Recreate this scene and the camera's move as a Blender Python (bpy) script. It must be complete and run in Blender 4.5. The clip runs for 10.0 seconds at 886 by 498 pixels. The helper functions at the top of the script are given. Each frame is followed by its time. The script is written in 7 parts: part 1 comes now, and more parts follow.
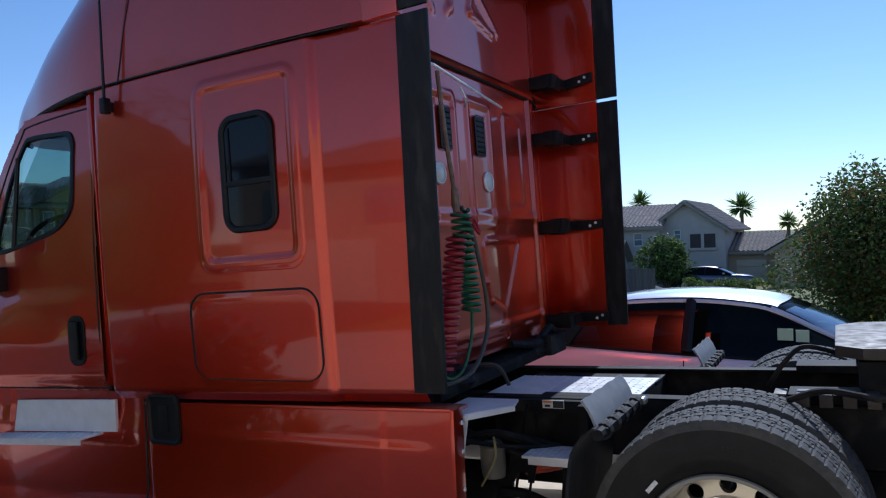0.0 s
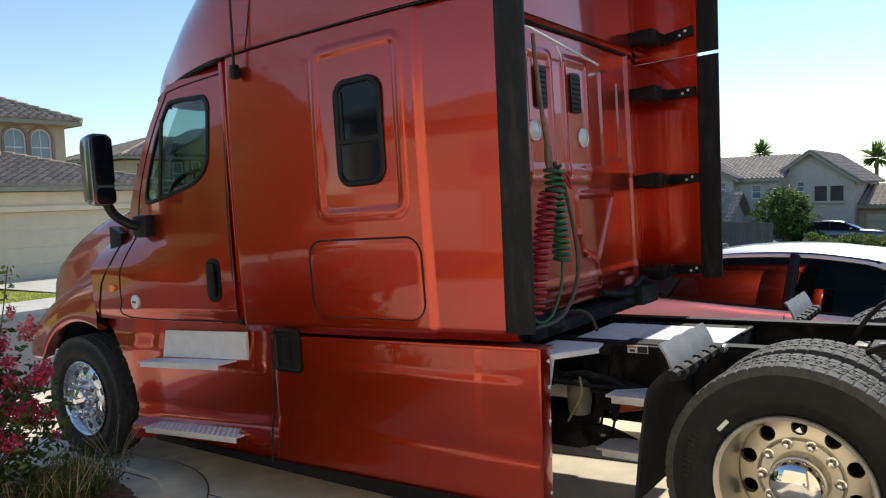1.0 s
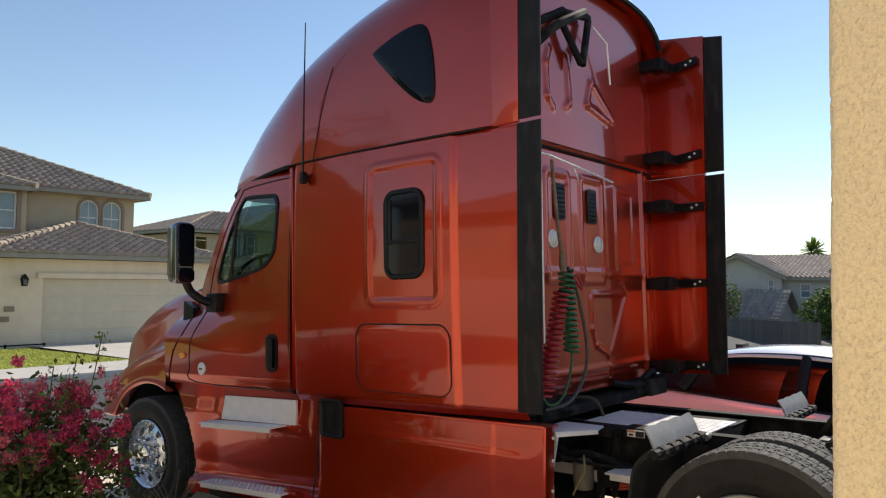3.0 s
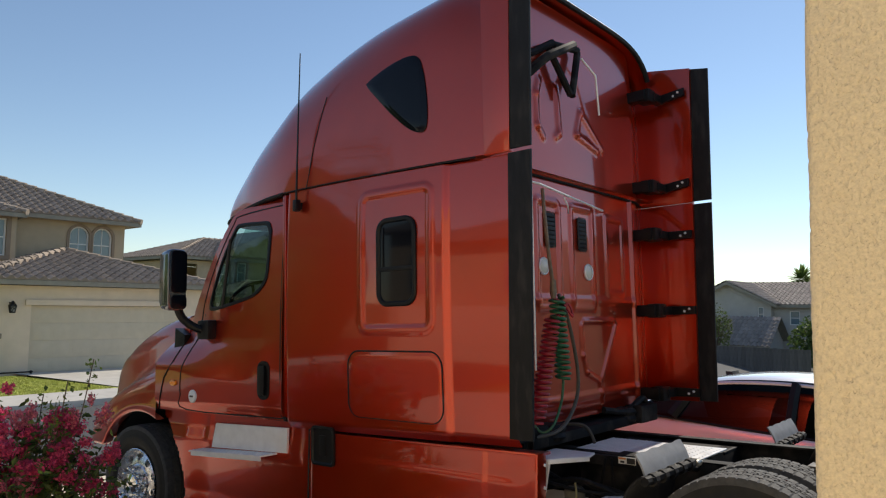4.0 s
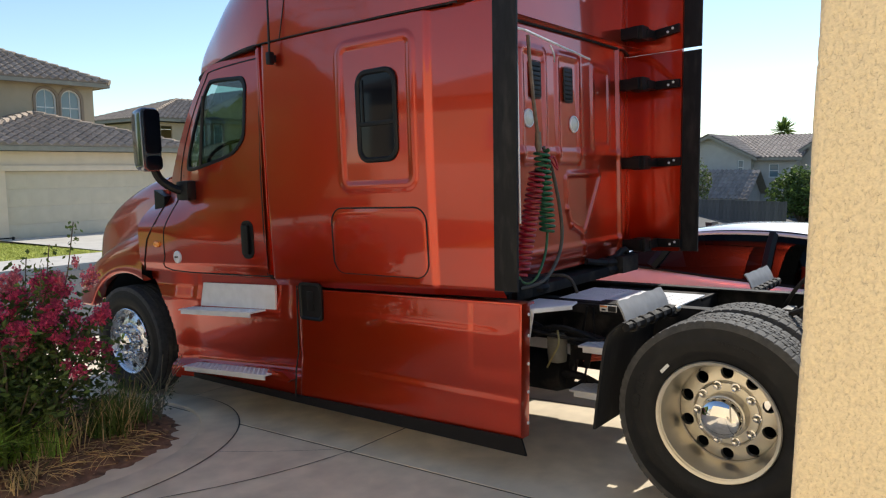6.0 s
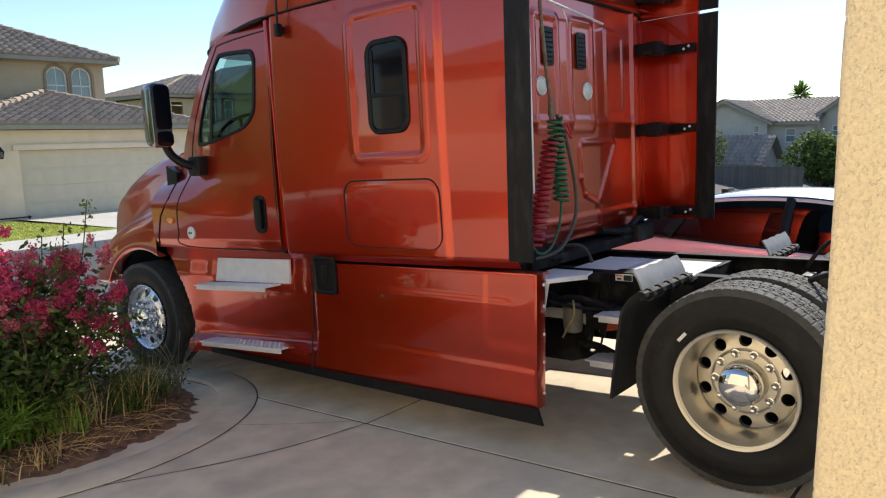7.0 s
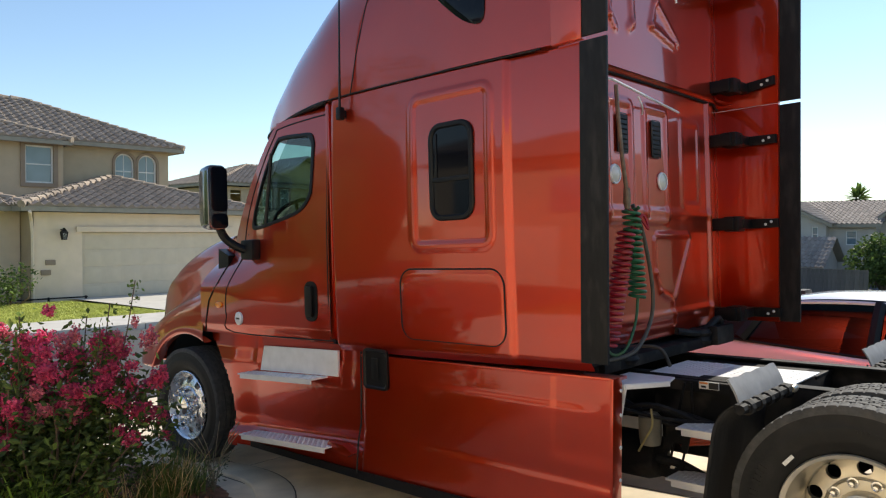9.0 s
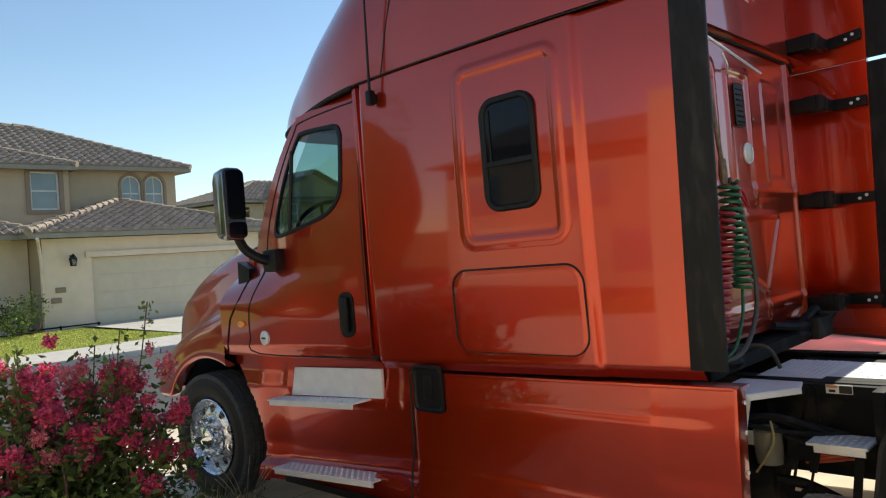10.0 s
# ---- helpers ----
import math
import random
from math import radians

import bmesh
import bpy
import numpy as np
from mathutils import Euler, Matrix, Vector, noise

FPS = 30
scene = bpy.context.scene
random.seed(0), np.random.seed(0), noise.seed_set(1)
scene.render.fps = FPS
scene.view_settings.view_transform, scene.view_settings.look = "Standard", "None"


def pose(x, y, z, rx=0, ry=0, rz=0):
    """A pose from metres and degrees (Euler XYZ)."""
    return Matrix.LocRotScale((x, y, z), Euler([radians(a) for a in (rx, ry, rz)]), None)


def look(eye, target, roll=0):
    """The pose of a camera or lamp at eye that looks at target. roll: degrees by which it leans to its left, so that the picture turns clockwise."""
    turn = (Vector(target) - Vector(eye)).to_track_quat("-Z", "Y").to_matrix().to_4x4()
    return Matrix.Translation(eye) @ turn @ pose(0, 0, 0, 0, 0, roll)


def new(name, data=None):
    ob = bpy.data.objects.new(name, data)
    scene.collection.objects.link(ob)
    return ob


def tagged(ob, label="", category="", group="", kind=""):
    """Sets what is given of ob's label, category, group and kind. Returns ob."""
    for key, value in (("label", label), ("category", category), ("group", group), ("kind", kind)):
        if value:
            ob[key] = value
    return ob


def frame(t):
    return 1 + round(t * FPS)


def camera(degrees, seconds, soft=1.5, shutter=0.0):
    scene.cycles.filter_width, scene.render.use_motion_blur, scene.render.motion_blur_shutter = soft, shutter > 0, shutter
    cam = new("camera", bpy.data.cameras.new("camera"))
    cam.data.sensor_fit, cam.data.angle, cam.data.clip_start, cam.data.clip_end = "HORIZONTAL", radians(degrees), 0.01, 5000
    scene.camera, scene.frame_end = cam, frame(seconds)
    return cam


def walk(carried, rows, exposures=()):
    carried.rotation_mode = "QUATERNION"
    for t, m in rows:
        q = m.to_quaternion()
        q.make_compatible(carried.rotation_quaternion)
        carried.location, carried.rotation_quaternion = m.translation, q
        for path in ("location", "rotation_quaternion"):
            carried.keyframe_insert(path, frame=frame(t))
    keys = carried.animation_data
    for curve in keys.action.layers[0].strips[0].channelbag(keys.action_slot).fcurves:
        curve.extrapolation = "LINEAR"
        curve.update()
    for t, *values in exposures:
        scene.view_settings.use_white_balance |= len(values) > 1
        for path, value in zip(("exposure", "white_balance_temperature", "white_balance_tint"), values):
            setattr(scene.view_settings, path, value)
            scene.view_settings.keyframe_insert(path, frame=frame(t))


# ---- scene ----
cam = camera(63.6, 10.0, soft=1.2)
# Truck coordinates: x to its rear, y to its right side, z up; the driveway falls to the street, so the truck leans with it.
LEAN = pose(0, 0, 0, 0, -2.6, 0)
PATH = [
    (0, (1.304, -2.583, 1.679), (0.34, -0.831, 1.656), -2.0),
    (0.5, (1.415, -2.62, 1.687), (0.245, -1.003, 1.568), -2.8),
    (1, (1.509, -2.801, 1.693), (0.297, -1.218, 1.542), -1.7),
    (1.5, (1.624, -2.959, 1.71), (0.363, -1.407, 1.684), 1.0),
    (2, (1.818, -3.041, 1.717), (0.488, -1.548, 1.694), 1.6),
    (2.5, (1.922, -3.138, 1.748), (0.605, -1.634, 1.695), 0.7),
    (3, (1.998, -3.27, 1.769), (0.687, -1.761, 1.849), 0.9),
    (3.1, (2.006, -3.284, 1.770), (0.70, -1.776, 1.878), 0.95),
    (3.2, (2.013, -3.297, 1.771), (0.71, -1.79, 1.949), 1.0),
    (4.3, (2.023, -3.309, 1.768), (0.748, -1.772, 1.885), 1.1),
    (4.5, (2.001, -3.285, 1.767), (0.733, -1.738, 1.766), 1.3),
    (5, (2.0, -3.278, 1.757), (0.738, -1.73, 1.641), 1.6),
    (5.5, (1.992, -3.267, 1.745), (0.75, -1.709, 1.584), 0.8),
    (6, (1.976, -3.267, 1.742), (0.732, -1.719, 1.506), -0.1),
    (7.5, (1.946, -3.239, 1.737), (0.672, -1.731, 1.416), -1.3),
    (8, (1.928, -3.217, 1.747), (0.639, -1.714, 1.459), -1.4),
    (8.5, (1.878, -3.125, 1.742), (0.526, -1.661, 1.576), -1.5),
    (9, (1.675, -3.067, 1.703), (0.298, -1.618, 1.647), 0.3),
    (9.5, (1.328, -3.007, 1.706), (-0.042, -1.55, 1.681), 0.9),
    (10, (1.057, -2.799, 1.64), (-0.338, -1.367, 1.605), -2.9),
]
walk(cam, [(t, look(eye, target, roll)) for t, eye, target, roll in PATH],
     [(0, -0.3, 5300, 13), (0.5, 0.05, 6000, 11), (1, 0.38, 6700, 7.5), (1.5, 0.38, 6800, 10), (2, -0.05, 6600, 10), (2.5, 0.12, 7100, 10), (3, 0.2, 7200, 10), (4.4, -0.08, 7100, 10), (5, 0.25, 7300, 10), (5.5, 0.35, 7300, 10),
      (6, 0.42, 6800, 9), (7.5, 0.60, 6900, 9), (8, 0.57, 7050, 10), (8.5, 0.45, 7100, 10), (9, 0.44, 7000, 8), (9.5, 0.38, 7050, 6.5), (10, 0.32, 7100, 5)])

# ---- light ----
SUN_EL, SUN_DIR = radians(40.5), Vector((-0.04, 1.0, 0.0)).normalized()
world = bpy.data.worlds.new("sky")
scene.world = world
world.use_nodes = True
wn = world.node_tree.nodes
sky = wn.new("ShaderNodeTexSky")
sky.sky_type, sky.sun_disc = "NISHITA", False
sky.sun_elevation, sky.sun_rotation = SUN_EL, math.atan2(SUN_DIR.x, SUN_DIR.y)
sky.air_density, sky.dust_density, sky.ozone_density = 1.0, 0.04, 3.4
wn["Background"].inputs[1].default_value = 0.14
world.node_tree.links.new(sky.outputs[0], wn["Background"].inputs[0])
sun = new("sun", bpy.data.lights.new("sun", "SUN"))
sun.data.energy, sun.data.angle, sun.data.color = 4.2, radians(0.55), (1.0, 0.95, 0.87)
to_sun = SUN_DIR * math.cos(SUN_EL) + Vector((0, 0, math.sin(SUN_EL)))
sun.matrix_world = look(to_sun * 60, (0, 0, 0))
scene.view_settings.exposure = 0.0

# ---- materials ----
def material(name, base, rough=0.6, metal=0.0, coat=0.0, coat_rough=0.05, vary=0.0, scale=6.0, bump=0.0, bump_scale=60.0, spec=0.5,
             stain=None, stain_scale=1.5, stain_amount=0.0, rough_vary=0.0, per_object=0.0, per_island=0.0, stretch=(1, 1, 1)):
    """A procedural surface: base colour varied by two noises, roughness variation and a fine bump."""
    m = bpy.data.materials.new(name)
    m.use_nodes = True
    n, l = m.node_tree.nodes, m.node_tree.links
    b = n["Principled BSDF"]
    b.inputs["Base Color"].default_value = (*base, 1)
    b.inputs["Roughness"].default_value, b.inputs["Metallic"].default_value = rough, metal
    b.inputs["Coat Weight"].default_value, b.inputs["Coat Roughness"].default_value = coat, coat_rough
    b.inputs["Specular IOR Level"].default_value = spec
    if coat:
        b.inputs["Coat IOR"].default_value = 1.56
    co = n.new("ShaderNodeTexCoord")
    mp = n.new("ShaderNodeMapping")
    mp.inputs["Scale"].default_value = stretch
    l.new(co.outputs["Object"], mp.inputs["Vector"])
    colour = None
    if vary:
        no = n.new("ShaderNodeTexNoise")
        no.inputs["Scale"].default_value, no.inputs["Detail"].default_value = scale, 8
        l.new(mp.outputs[0], no.inputs["Vector"])
        r = n.new("ShaderNodeMapRange")
        r.inputs["From Min"].default_value, r.inputs["From Max"].default_value = 0.3, 0.7
        r.inputs["To Min"].default_value, r.inputs["To Max"].default_value = 1 - vary, 1 + vary
        l.new(no.outputs["Fac"], r.inputs["Value"])
        mul = n.new("ShaderNodeVectorMath")
        mul.operation = "SCALE"
        mul.inputs[0].default_value = base
        l.new(r.outputs[0], mul.inputs["Scale"])
        colour = mul.outputs[0]
    if stain is not None:
        st = n.new("ShaderNodeTexNoise")
        st.inputs["Scale"].default_value, st.inputs["Detail"].default_value = stain_scale, 6
        l.new(mp.outputs[0], st.inputs["Vector"])
        rr = n.new("ShaderNodeMapRange")
        rr.inputs["From Min"].default_value, rr.inputs["From Max"].default_value = 0.5, 0.72
        rr.inputs["To Max"].default_value = stain_amount
        l.new(st.outputs["Fac"], rr.inputs["Value"])
        mx = n.new("ShaderNodeMix")
        mx.data_type = "RGBA"
        mx.inputs[6].default_value = (*base, 1)
        mx.inputs[7].default_value = (*stain, 1)
        if colour:
            l.new(colour, mx.inputs[6])
        l.new(rr.outputs[0], mx.inputs[0])
        colour = mx.outputs[2]
    if per_object or per_island:
        src = n.new("ShaderNodeObjectInfo").outputs["Random"] if per_object else n.new("ShaderNodeNewGeometry").outputs["Random Per Island"]
        amount = per_object or per_island
        pr = n.new("ShaderNodeMapRange")
        pr.inputs["To Min"].default_value, pr.inputs["To Max"].default_value = 1 - amount, 1 + amount
        l.new(src, pr.inputs["Value"])
        m2 = n.new("ShaderNodeVectorMath")
        m2.operation = "SCALE"
        m2.inputs[0].default_value = base
        if colour:
            l.new(colour, m2.inputs[0])
        l.new(pr.outputs[0], m2.inputs["Scale"])
        colour = m2.outputs[0]
    if colour:
        l.new(colour, b.inputs["Base Color"])
    if rough_vary:
        rn = n.new("ShaderNodeTexNoise")
        rn.inputs["Scale"].default_value, rn.inputs["Detail"].default_value = scale * 1.7 + 1, 5
        l.new(mp.outputs[0], rn.inputs["Vector"])
        rv = n.new("ShaderNodeMapRange")
        rv.inputs["From Min"].default_value, rv.inputs["From Max"].default_value = 0.3, 0.7
        rv.inputs["To Min"].default_value, rv.inputs["To Max"].default_value = max(0.0, rough - rough_vary), rough + rough_vary
        l.new(rn.outputs["Fac"], rv.inputs["Value"])
        l.new(rv.outputs[0], b.inputs["Roughness"])
    if bump:
        bn = n.new("ShaderNodeTexNoise")
        bn.inputs["Scale"].default_value, bn.inputs["Detail"].default_value = bump_scale, 4
        l.new(mp.outputs[0], bn.inputs["Vector"])
        bu = n.new("ShaderNodeBump")
        bu.inputs["Strength"].default_value, bu.inputs["Distance"].default_value = bump, 0.01
        l.new(bn.outputs["Fac"], bu.inputs["Height"])
        l.new(bu.outputs[0], b.inputs["Normal"])
    return m


def thin_glass(name, tint, straight=0.05, slant=0.6):
    """Tinted sheet glass: clear through, mirror-like at a slant."""
    m = bpy.data.materials.new(name)
    m.use_nodes = True
    n, l = m.node_tree.nodes, m.node_tree.links
    n.remove(n["Principled BSDF"])
    t, g, mix = n.new("ShaderNodeBsdfTransparent"), n.new("ShaderNodeBsdfGlossy"), n.new("ShaderNodeMixShader")
    f, power, ramp = n.new("ShaderNodeLayerWeight"), n.new("ShaderNodeMath"), n.new("ShaderNodeMapRange")
    t.inputs["Color"].default_value = (*tint, 1)
    g.inputs["Roughness"].default_value = 0.01
    power.operation, power.inputs[1].default_value = "POWER", 4.0
    ramp.inputs["To Min"].default_value, ramp.inputs["To Max"].default_value = straight, slant
    l.new(f.outputs["Facing"], power.inputs[0])
    l.new(power.outputs[0], ramp.inputs["Value"])
    l.new(ramp.outputs[0], mix.inputs[0])
    l.new(t.outputs[0], mix.inputs[1])
    l.new(g.outputs[0], mix.inputs[2])
    l.new(mix.outputs[0], n["Material Output"].inputs["Surface"])
    return m


PAINT = material("orange_metallic_paint", (0.46, 0.026, 0.0035), 0.28, 0.76, coat=1.0, coat_rough=0.045, vary=0.10, scale=0.9, bump=0.004, bump_scale=3.0, stain=(0.5, 0.06, 0.012), stain_scale=2.2, stain_amount=0.10)
RUBBER = material("black_rubber", (0.010, 0.010, 0.0115), 0.62, spec=0.25, vary=0.25, scale=9, bump=0.1, bump_scale=80, stain=(0.05, 0.047, 0.044), stain_scale=5, stain_amount=0.45, stretch=(4, 4, 1))
PLASTIC = material("black_plastic", (0.006, 0.006, 0.007), 0.42, spec=0.25, vary=0.2, scale=20, bump=0.05, bump_scale=150)
GREY_PLASTIC = material("grey_flexible_plastic", (0.24, 0.24, 0.245), 0.6, vary=0.15, scale=14, bump=0.06, bump_scale=50)
TYRE = material("tyre_rubber", (0.006, 0.006, 0.0065), 0.58, spec=0.32, vary=0.25, scale=14, bump=0.15, bump_scale=70, stain=(0.028, 0.026, 0.024), stain_scale=7, stain_amount=0.3)
TREAD = material("tyre_tread", (0.05, 0.049, 0.048), 0.8, vary=0.3, scale=30, bump=0.2, bump_scale=90, stain=(0.10, 0.09, 0.08), stain_scale=12, stain_amount=0.5)
ALLOY = material("satin_aluminium", (0.63, 0.59, 0.51), 0.36, 0.88, vary=0.05, scale=9, rough_vary=0.05, stain=(0.58, 0.51, 0.40), stain_scale=4, stain_amount=0.25)
CHROME = material("chrome", (0.75, 0.75, 0.76), 0.04, 1.0)
BRIGHT = material("bright_aluminium_plate", (0.78, 0.785, 0.80), 0.40, 0.25, vary=0.06, scale=12, rough_vary=0.1, bump=0.05, bump_scale=120)
STEEL = material("black_painted_steel", (0.007, 0.007, 0.008), 0.7, spec=0.2, vary=0.3, scale=8, bump=0.08, bump_scale=60, stain=(0.08, 0.07, 0.06), stain_scale=6, stain_amount=0.5)
GREASE = material("greasy_brown_steel", (0.055, 0.046, 0.038), 0.6, 0.2, vary=0.3, scale=10, rough_vary=0.15)
DARK_GLASS = material("dark_tinted_glass", (0.004, 0.005, 0.009), 0.05, spec=0.17)
CLEAR_GLASS = thin_glass("clear_glass", (0.64, 0.74, 0.71), 0.05, 0.5)
AMBER = material("amber_lens", (0.95, 0.30, 0.02), 0.2, spec=0.8)
LENS = material("white_lamp_lens", (0.62, 0.62, 0.56), 0.15, spec=0.8, bump=0.15, bump_scale=90)
CONCRETE = material("driveway_concrete", (0.71, 0.605, 0.45), 0.85, vary=0.12, scale=5, bump=0.14, bump_scale=170, stain=(0.40, 0.335, 0.255), stain_scale=2.2, stain_amount=0.45, per_object=0.05)
JOINT = material("joint_dirt", (0.085, 0.07, 0.055), 0.95, vary=0.3, scale=20)
STUCCO = material("tan_stucco", (0.82, 0.69, 0.475), 0.9, vary=0.10, scale=160, bump=0.3, bump_scale=220, stain=(0.74, 0.60, 0.40), stain_scale=3, stain_amount=0.35)
sn, sl = STUCCO.node_tree.nodes, STUCCO.node_tree.links   # short upright pits between the trowelled flats
pit_map, pit, edge_map, pit_bump = sn.new("ShaderNodeMapping"), sn.new("ShaderNodeTexNoise"), sn.new("ShaderNodeMapRange"), sn.new("ShaderNodeBump")
pit_map.inputs["Scale"].default_value = (1.0, 1.0, 0.5)
pit.inputs["Scale"].default_value, pit.inputs["Detail"].default_value = 150.0, 3.0
edge_map.inputs["From Min"].default_value, edge_map.inputs["From Max"].default_value = 0.34, 0.46
pit_bump.inputs["Strength"].default_value, pit_bump.inputs["Distance"].default_value = 0.55, 0.004
sl.new(sn["Texture Coordinate"].outputs["Object"], pit_map.inputs["Vector"])
sl.new(pit_map.outputs[0], pit.inputs["Vector"])
sl.new(pit.outputs["Fac"], edge_map.inputs["Value"])
sl.new(edge_map.outputs[0], pit_bump.inputs["Height"])
sl.new(sn["Bump"].outputs[0], pit_bump.inputs["Normal"])
sl.new(pit_bump.outputs[0], sn["Principled BSDF"].inputs["Normal"])
POLISHED = material("polished_steer_wheel", (0.88, 0.88, 0.89), 0.27, 0.85, vary=0.05, scale=10, rough_vary=0.05)
ASPHALT = material("street_asphalt", (0.075, 0.073, 0.072), 0.9, vary=0.2, scale=25, bump=0.2, bump_scale=200)
GRASS_GROUND = material("dry_ground", (0.17, 0.18, 0.06), 0.95, vary=0.35, scale=3, bump=0.3, bump_scale=40)
LAWN = material("lawn_grass", (0.45, 0.47, 0.11), 0.9, vary=0.15, scale=2.2, bump=0.1, bump_scale=60, per_island=0.07)
SOIL = material("bark_soil", (0.22, 0.12, 0.072), 0.95, vary=0.45, scale=16, bump=0.8, bump_scale=45)


# ---- mesh helpers ----
def mesh_of(name, bm, mats, sharp=35.0):
    me = bpy.data.meshes.new(name)
    bm.normal_update()
    bm.to_mesh(me)
    bm.free()
    for m in mats if isinstance(mats, (list, tuple)) else [mats]:
        me.materials.append(m)
    me.shade_smooth()
    if sharp:
        me.set_sharp_from_angle(angle=radians(sharp))
    return me


def part(name, bm, mat, parent=None, label="", sharp=35.0, at=None):
    """One mesh object, under a thing or under a part."""
    ob = new(name, mesh_of(name, bm, mat, sharp))
    if parent is not None:
        ob.parent = parent
    if at is not None:
        ob.matrix_basis = at
    if label:
        ob["label"] = label
    return ob


def again(ob, parent=None, at=None, label=""):
    """Another object on the same mesh."""
    o = new(ob.name.split(".")[0], ob.data)
    o.parent = parent
    if at is not None:
        o.matrix_basis = at
    if label:
        o["label"] = label
    return o


def thing(name, label, category, group="", kind="", at=None):
    ob = new(name)
    if at is not None:
        ob.matrix_world = at
    return tagged(ob, label, category, group, kind)


def box(bm, x0, x1, y0, y1, z0, z1, bevel=0.0, m=None, mi=0):
    r = bmesh.ops.create_cube(bm, size=1.0)
    vs = r["verts"]
    for v in vs:
        v.co = Vector((x0 + (v.co.x + 0.5) * (x1 - x0), y0 + (v.co.y + 0.5) * (y1 - y0), z0 + (v.co.z + 0.5) * (z1 - z0)))
    fs = {f for v in vs for f in v.link_faces}
    if bevel:
        es = list({e for f in fs for e in f.edges})
        g = bmesh.ops.bevel(bm, geom=es, offset=bevel, segments=2, profile=0.7, affect="EDGES")
        vs = list({v for f in g["faces"] for v in f.verts} | {v for v in vs if v.is_valid})
        fs = {f for v in vs for f in v.link_faces}
    for f in fs:
        f.material_index = mi
    if m is not None:
        bmesh.ops.transform(bm, matrix=m, verts=vs)
    return vs


def loft(bm, rings, closed=True, cap=True, mi=0):
    """Rings of equal length joined by quads."""
    rows = [[bm.verts.new(p) for p in ring] for ring in rings]
    n = len(rows[0])
    for a, b in zip(rows, rows[1:]):
        for i in range(n if closed else n - 1):
            j = (i + 1) % n
            f = bm.faces.new((a[i], a[j], b[j], b[i]))
            f.material_index = mi
    if cap and closed:
        for row, flip in ((rows[0], True), (rows[-1], False)):
            f = bm.faces.new(row[::-1] if flip else row)
            f.material_index = mi
    return rows


def prism(bm, pts, axis, a, b, bevel=0.0, mi=0):
    """A polygon of (u, v) pulled along an axis: 'y' takes (x, z), 'x' takes (y, z), 'z' takes (x, y)."""
    place = {"y": lambda u, v, w: (u, w, v), "x": lambda u, v, w: (w, u, v), "z": lambda u, v, w: (u, v, w)}[axis]
    lo, hi = [bm.verts.new(place(u, v, a)) for u, v in pts], [bm.verts.new(place(u, v, b)) for u, v in pts]
    n = len(pts)
    fs = [bm.faces.new(lo[::-1]), bm.faces.new(hi)]
    fs += [bm.faces.new((lo[i], lo[(i + 1) % n], hi[(i + 1) % n], hi[i])) for i in range(n)]
    bmesh.ops.recalc_face_normals(bm, faces=fs)
    for f in fs:
        f.material_index = mi
    if bevel:
        es = list({e for f in fs[:2] for e in f.edges})
        bmesh.ops.bevel(bm, geom=es, offset=bevel, segments=2, profile=0.7, affect="EDGES")
    return fs


def lathe(bm, profile, segs=48, axis="y", centre=(0, 0, 0), mi=0, close=False):
    """A profile of (radius, along) turned round an axis."""
    c = Vector(centre)
    rings = []
    for r, a in profile:
        ring = []
        for i in range(segs):
            t = 2 * math.pi * i / segs
            u, v = r * math.cos(t), r * math.sin(t)
            ring.append(c + Vector({"y": (u, a, v), "x": (a, u, v), "z": (u, v, a)}[axis]))
        rings.append(ring)
    fs0 = len(bm.faces)
    rows = loft(bm, rings, True, False, mi)
    if close:
        bm.faces.new(rows[0][::-1]).material_index = mi
        bm.faces.new(rows[-1]).material_index = mi
    bm.faces.ensure_lookup_table()
    bmesh.ops.recalc_face_normals(bm, faces=[bm.faces[i] for i in range(fs0, len(bm.faces))])
    return rows


def spline(pts, n=8):
    """Points on a smooth line through pts."""
    ps = [Vector(p) for p in pts]
    out = []
    for i in range(len(ps) - 1):
        p0, p1, p2, p3 = ps[max(i - 1, 0)], ps[i], ps[i + 1], ps[min(i + 2, len(ps) - 1)]
        for k in range(n):
            t = k / n
            out.append(0.5 * (2 * p1 + (p2 - p0) * t + (2 * p0 - 5 * p1 + 4 * p2 - p3) * t * t + (3 * p1 - p0 - 3 * p2 + p3) * t ** 3))
    return out + [ps[-1]]


def tube(bm, pts, r, segs=8, mi=0, cap=True):
    """A round bar along pts; r may be a number or one for each point."""
    ps = [Vector(p) for p in pts]
    rs = r if isinstance(r, (list, tuple)) else [r] * len(ps)
    rings, up = [], None
    for i, p in enumerate(ps):
        d = (ps[min(i + 1, len(ps) - 1)] - ps[max(i - 1, 0)]).normalized()
        if up is None:
            up = d.orthogonal().normalized()
        up = (up - d * up.dot(d)).normalized()
        side = d.cross(up)
        rings.append([p + rs[i] * (math.cos(2 * math.pi * k / segs) * up + math.sin(2 * math.pi * k / segs) * side) for k in range(segs)])
    loft(bm, rings, True, cap, mi)


def rounded(u0, u1, v0, v1, r, n=6):
    """A rounded rectangle's outline."""
    rs = r if isinstance(r, (list, tuple)) else [r] * 4
    out = []
    for (cu, cv, a0), q in zip(((u1, v1, 0), (u0, v1, 90), (u0, v0, 180), (u1, v0, 270)), rs):
        su, sv = (1 if a0 in (0, 270) else -1), (1 if a0 in (0, 90) else -1)
        for k in range(n + 1):
            t = radians(a0 + 90 * k / n)
            out.append((cu - su * q + q * math.cos(t), cv - sv * q + q * math.sin(t)))
    return out


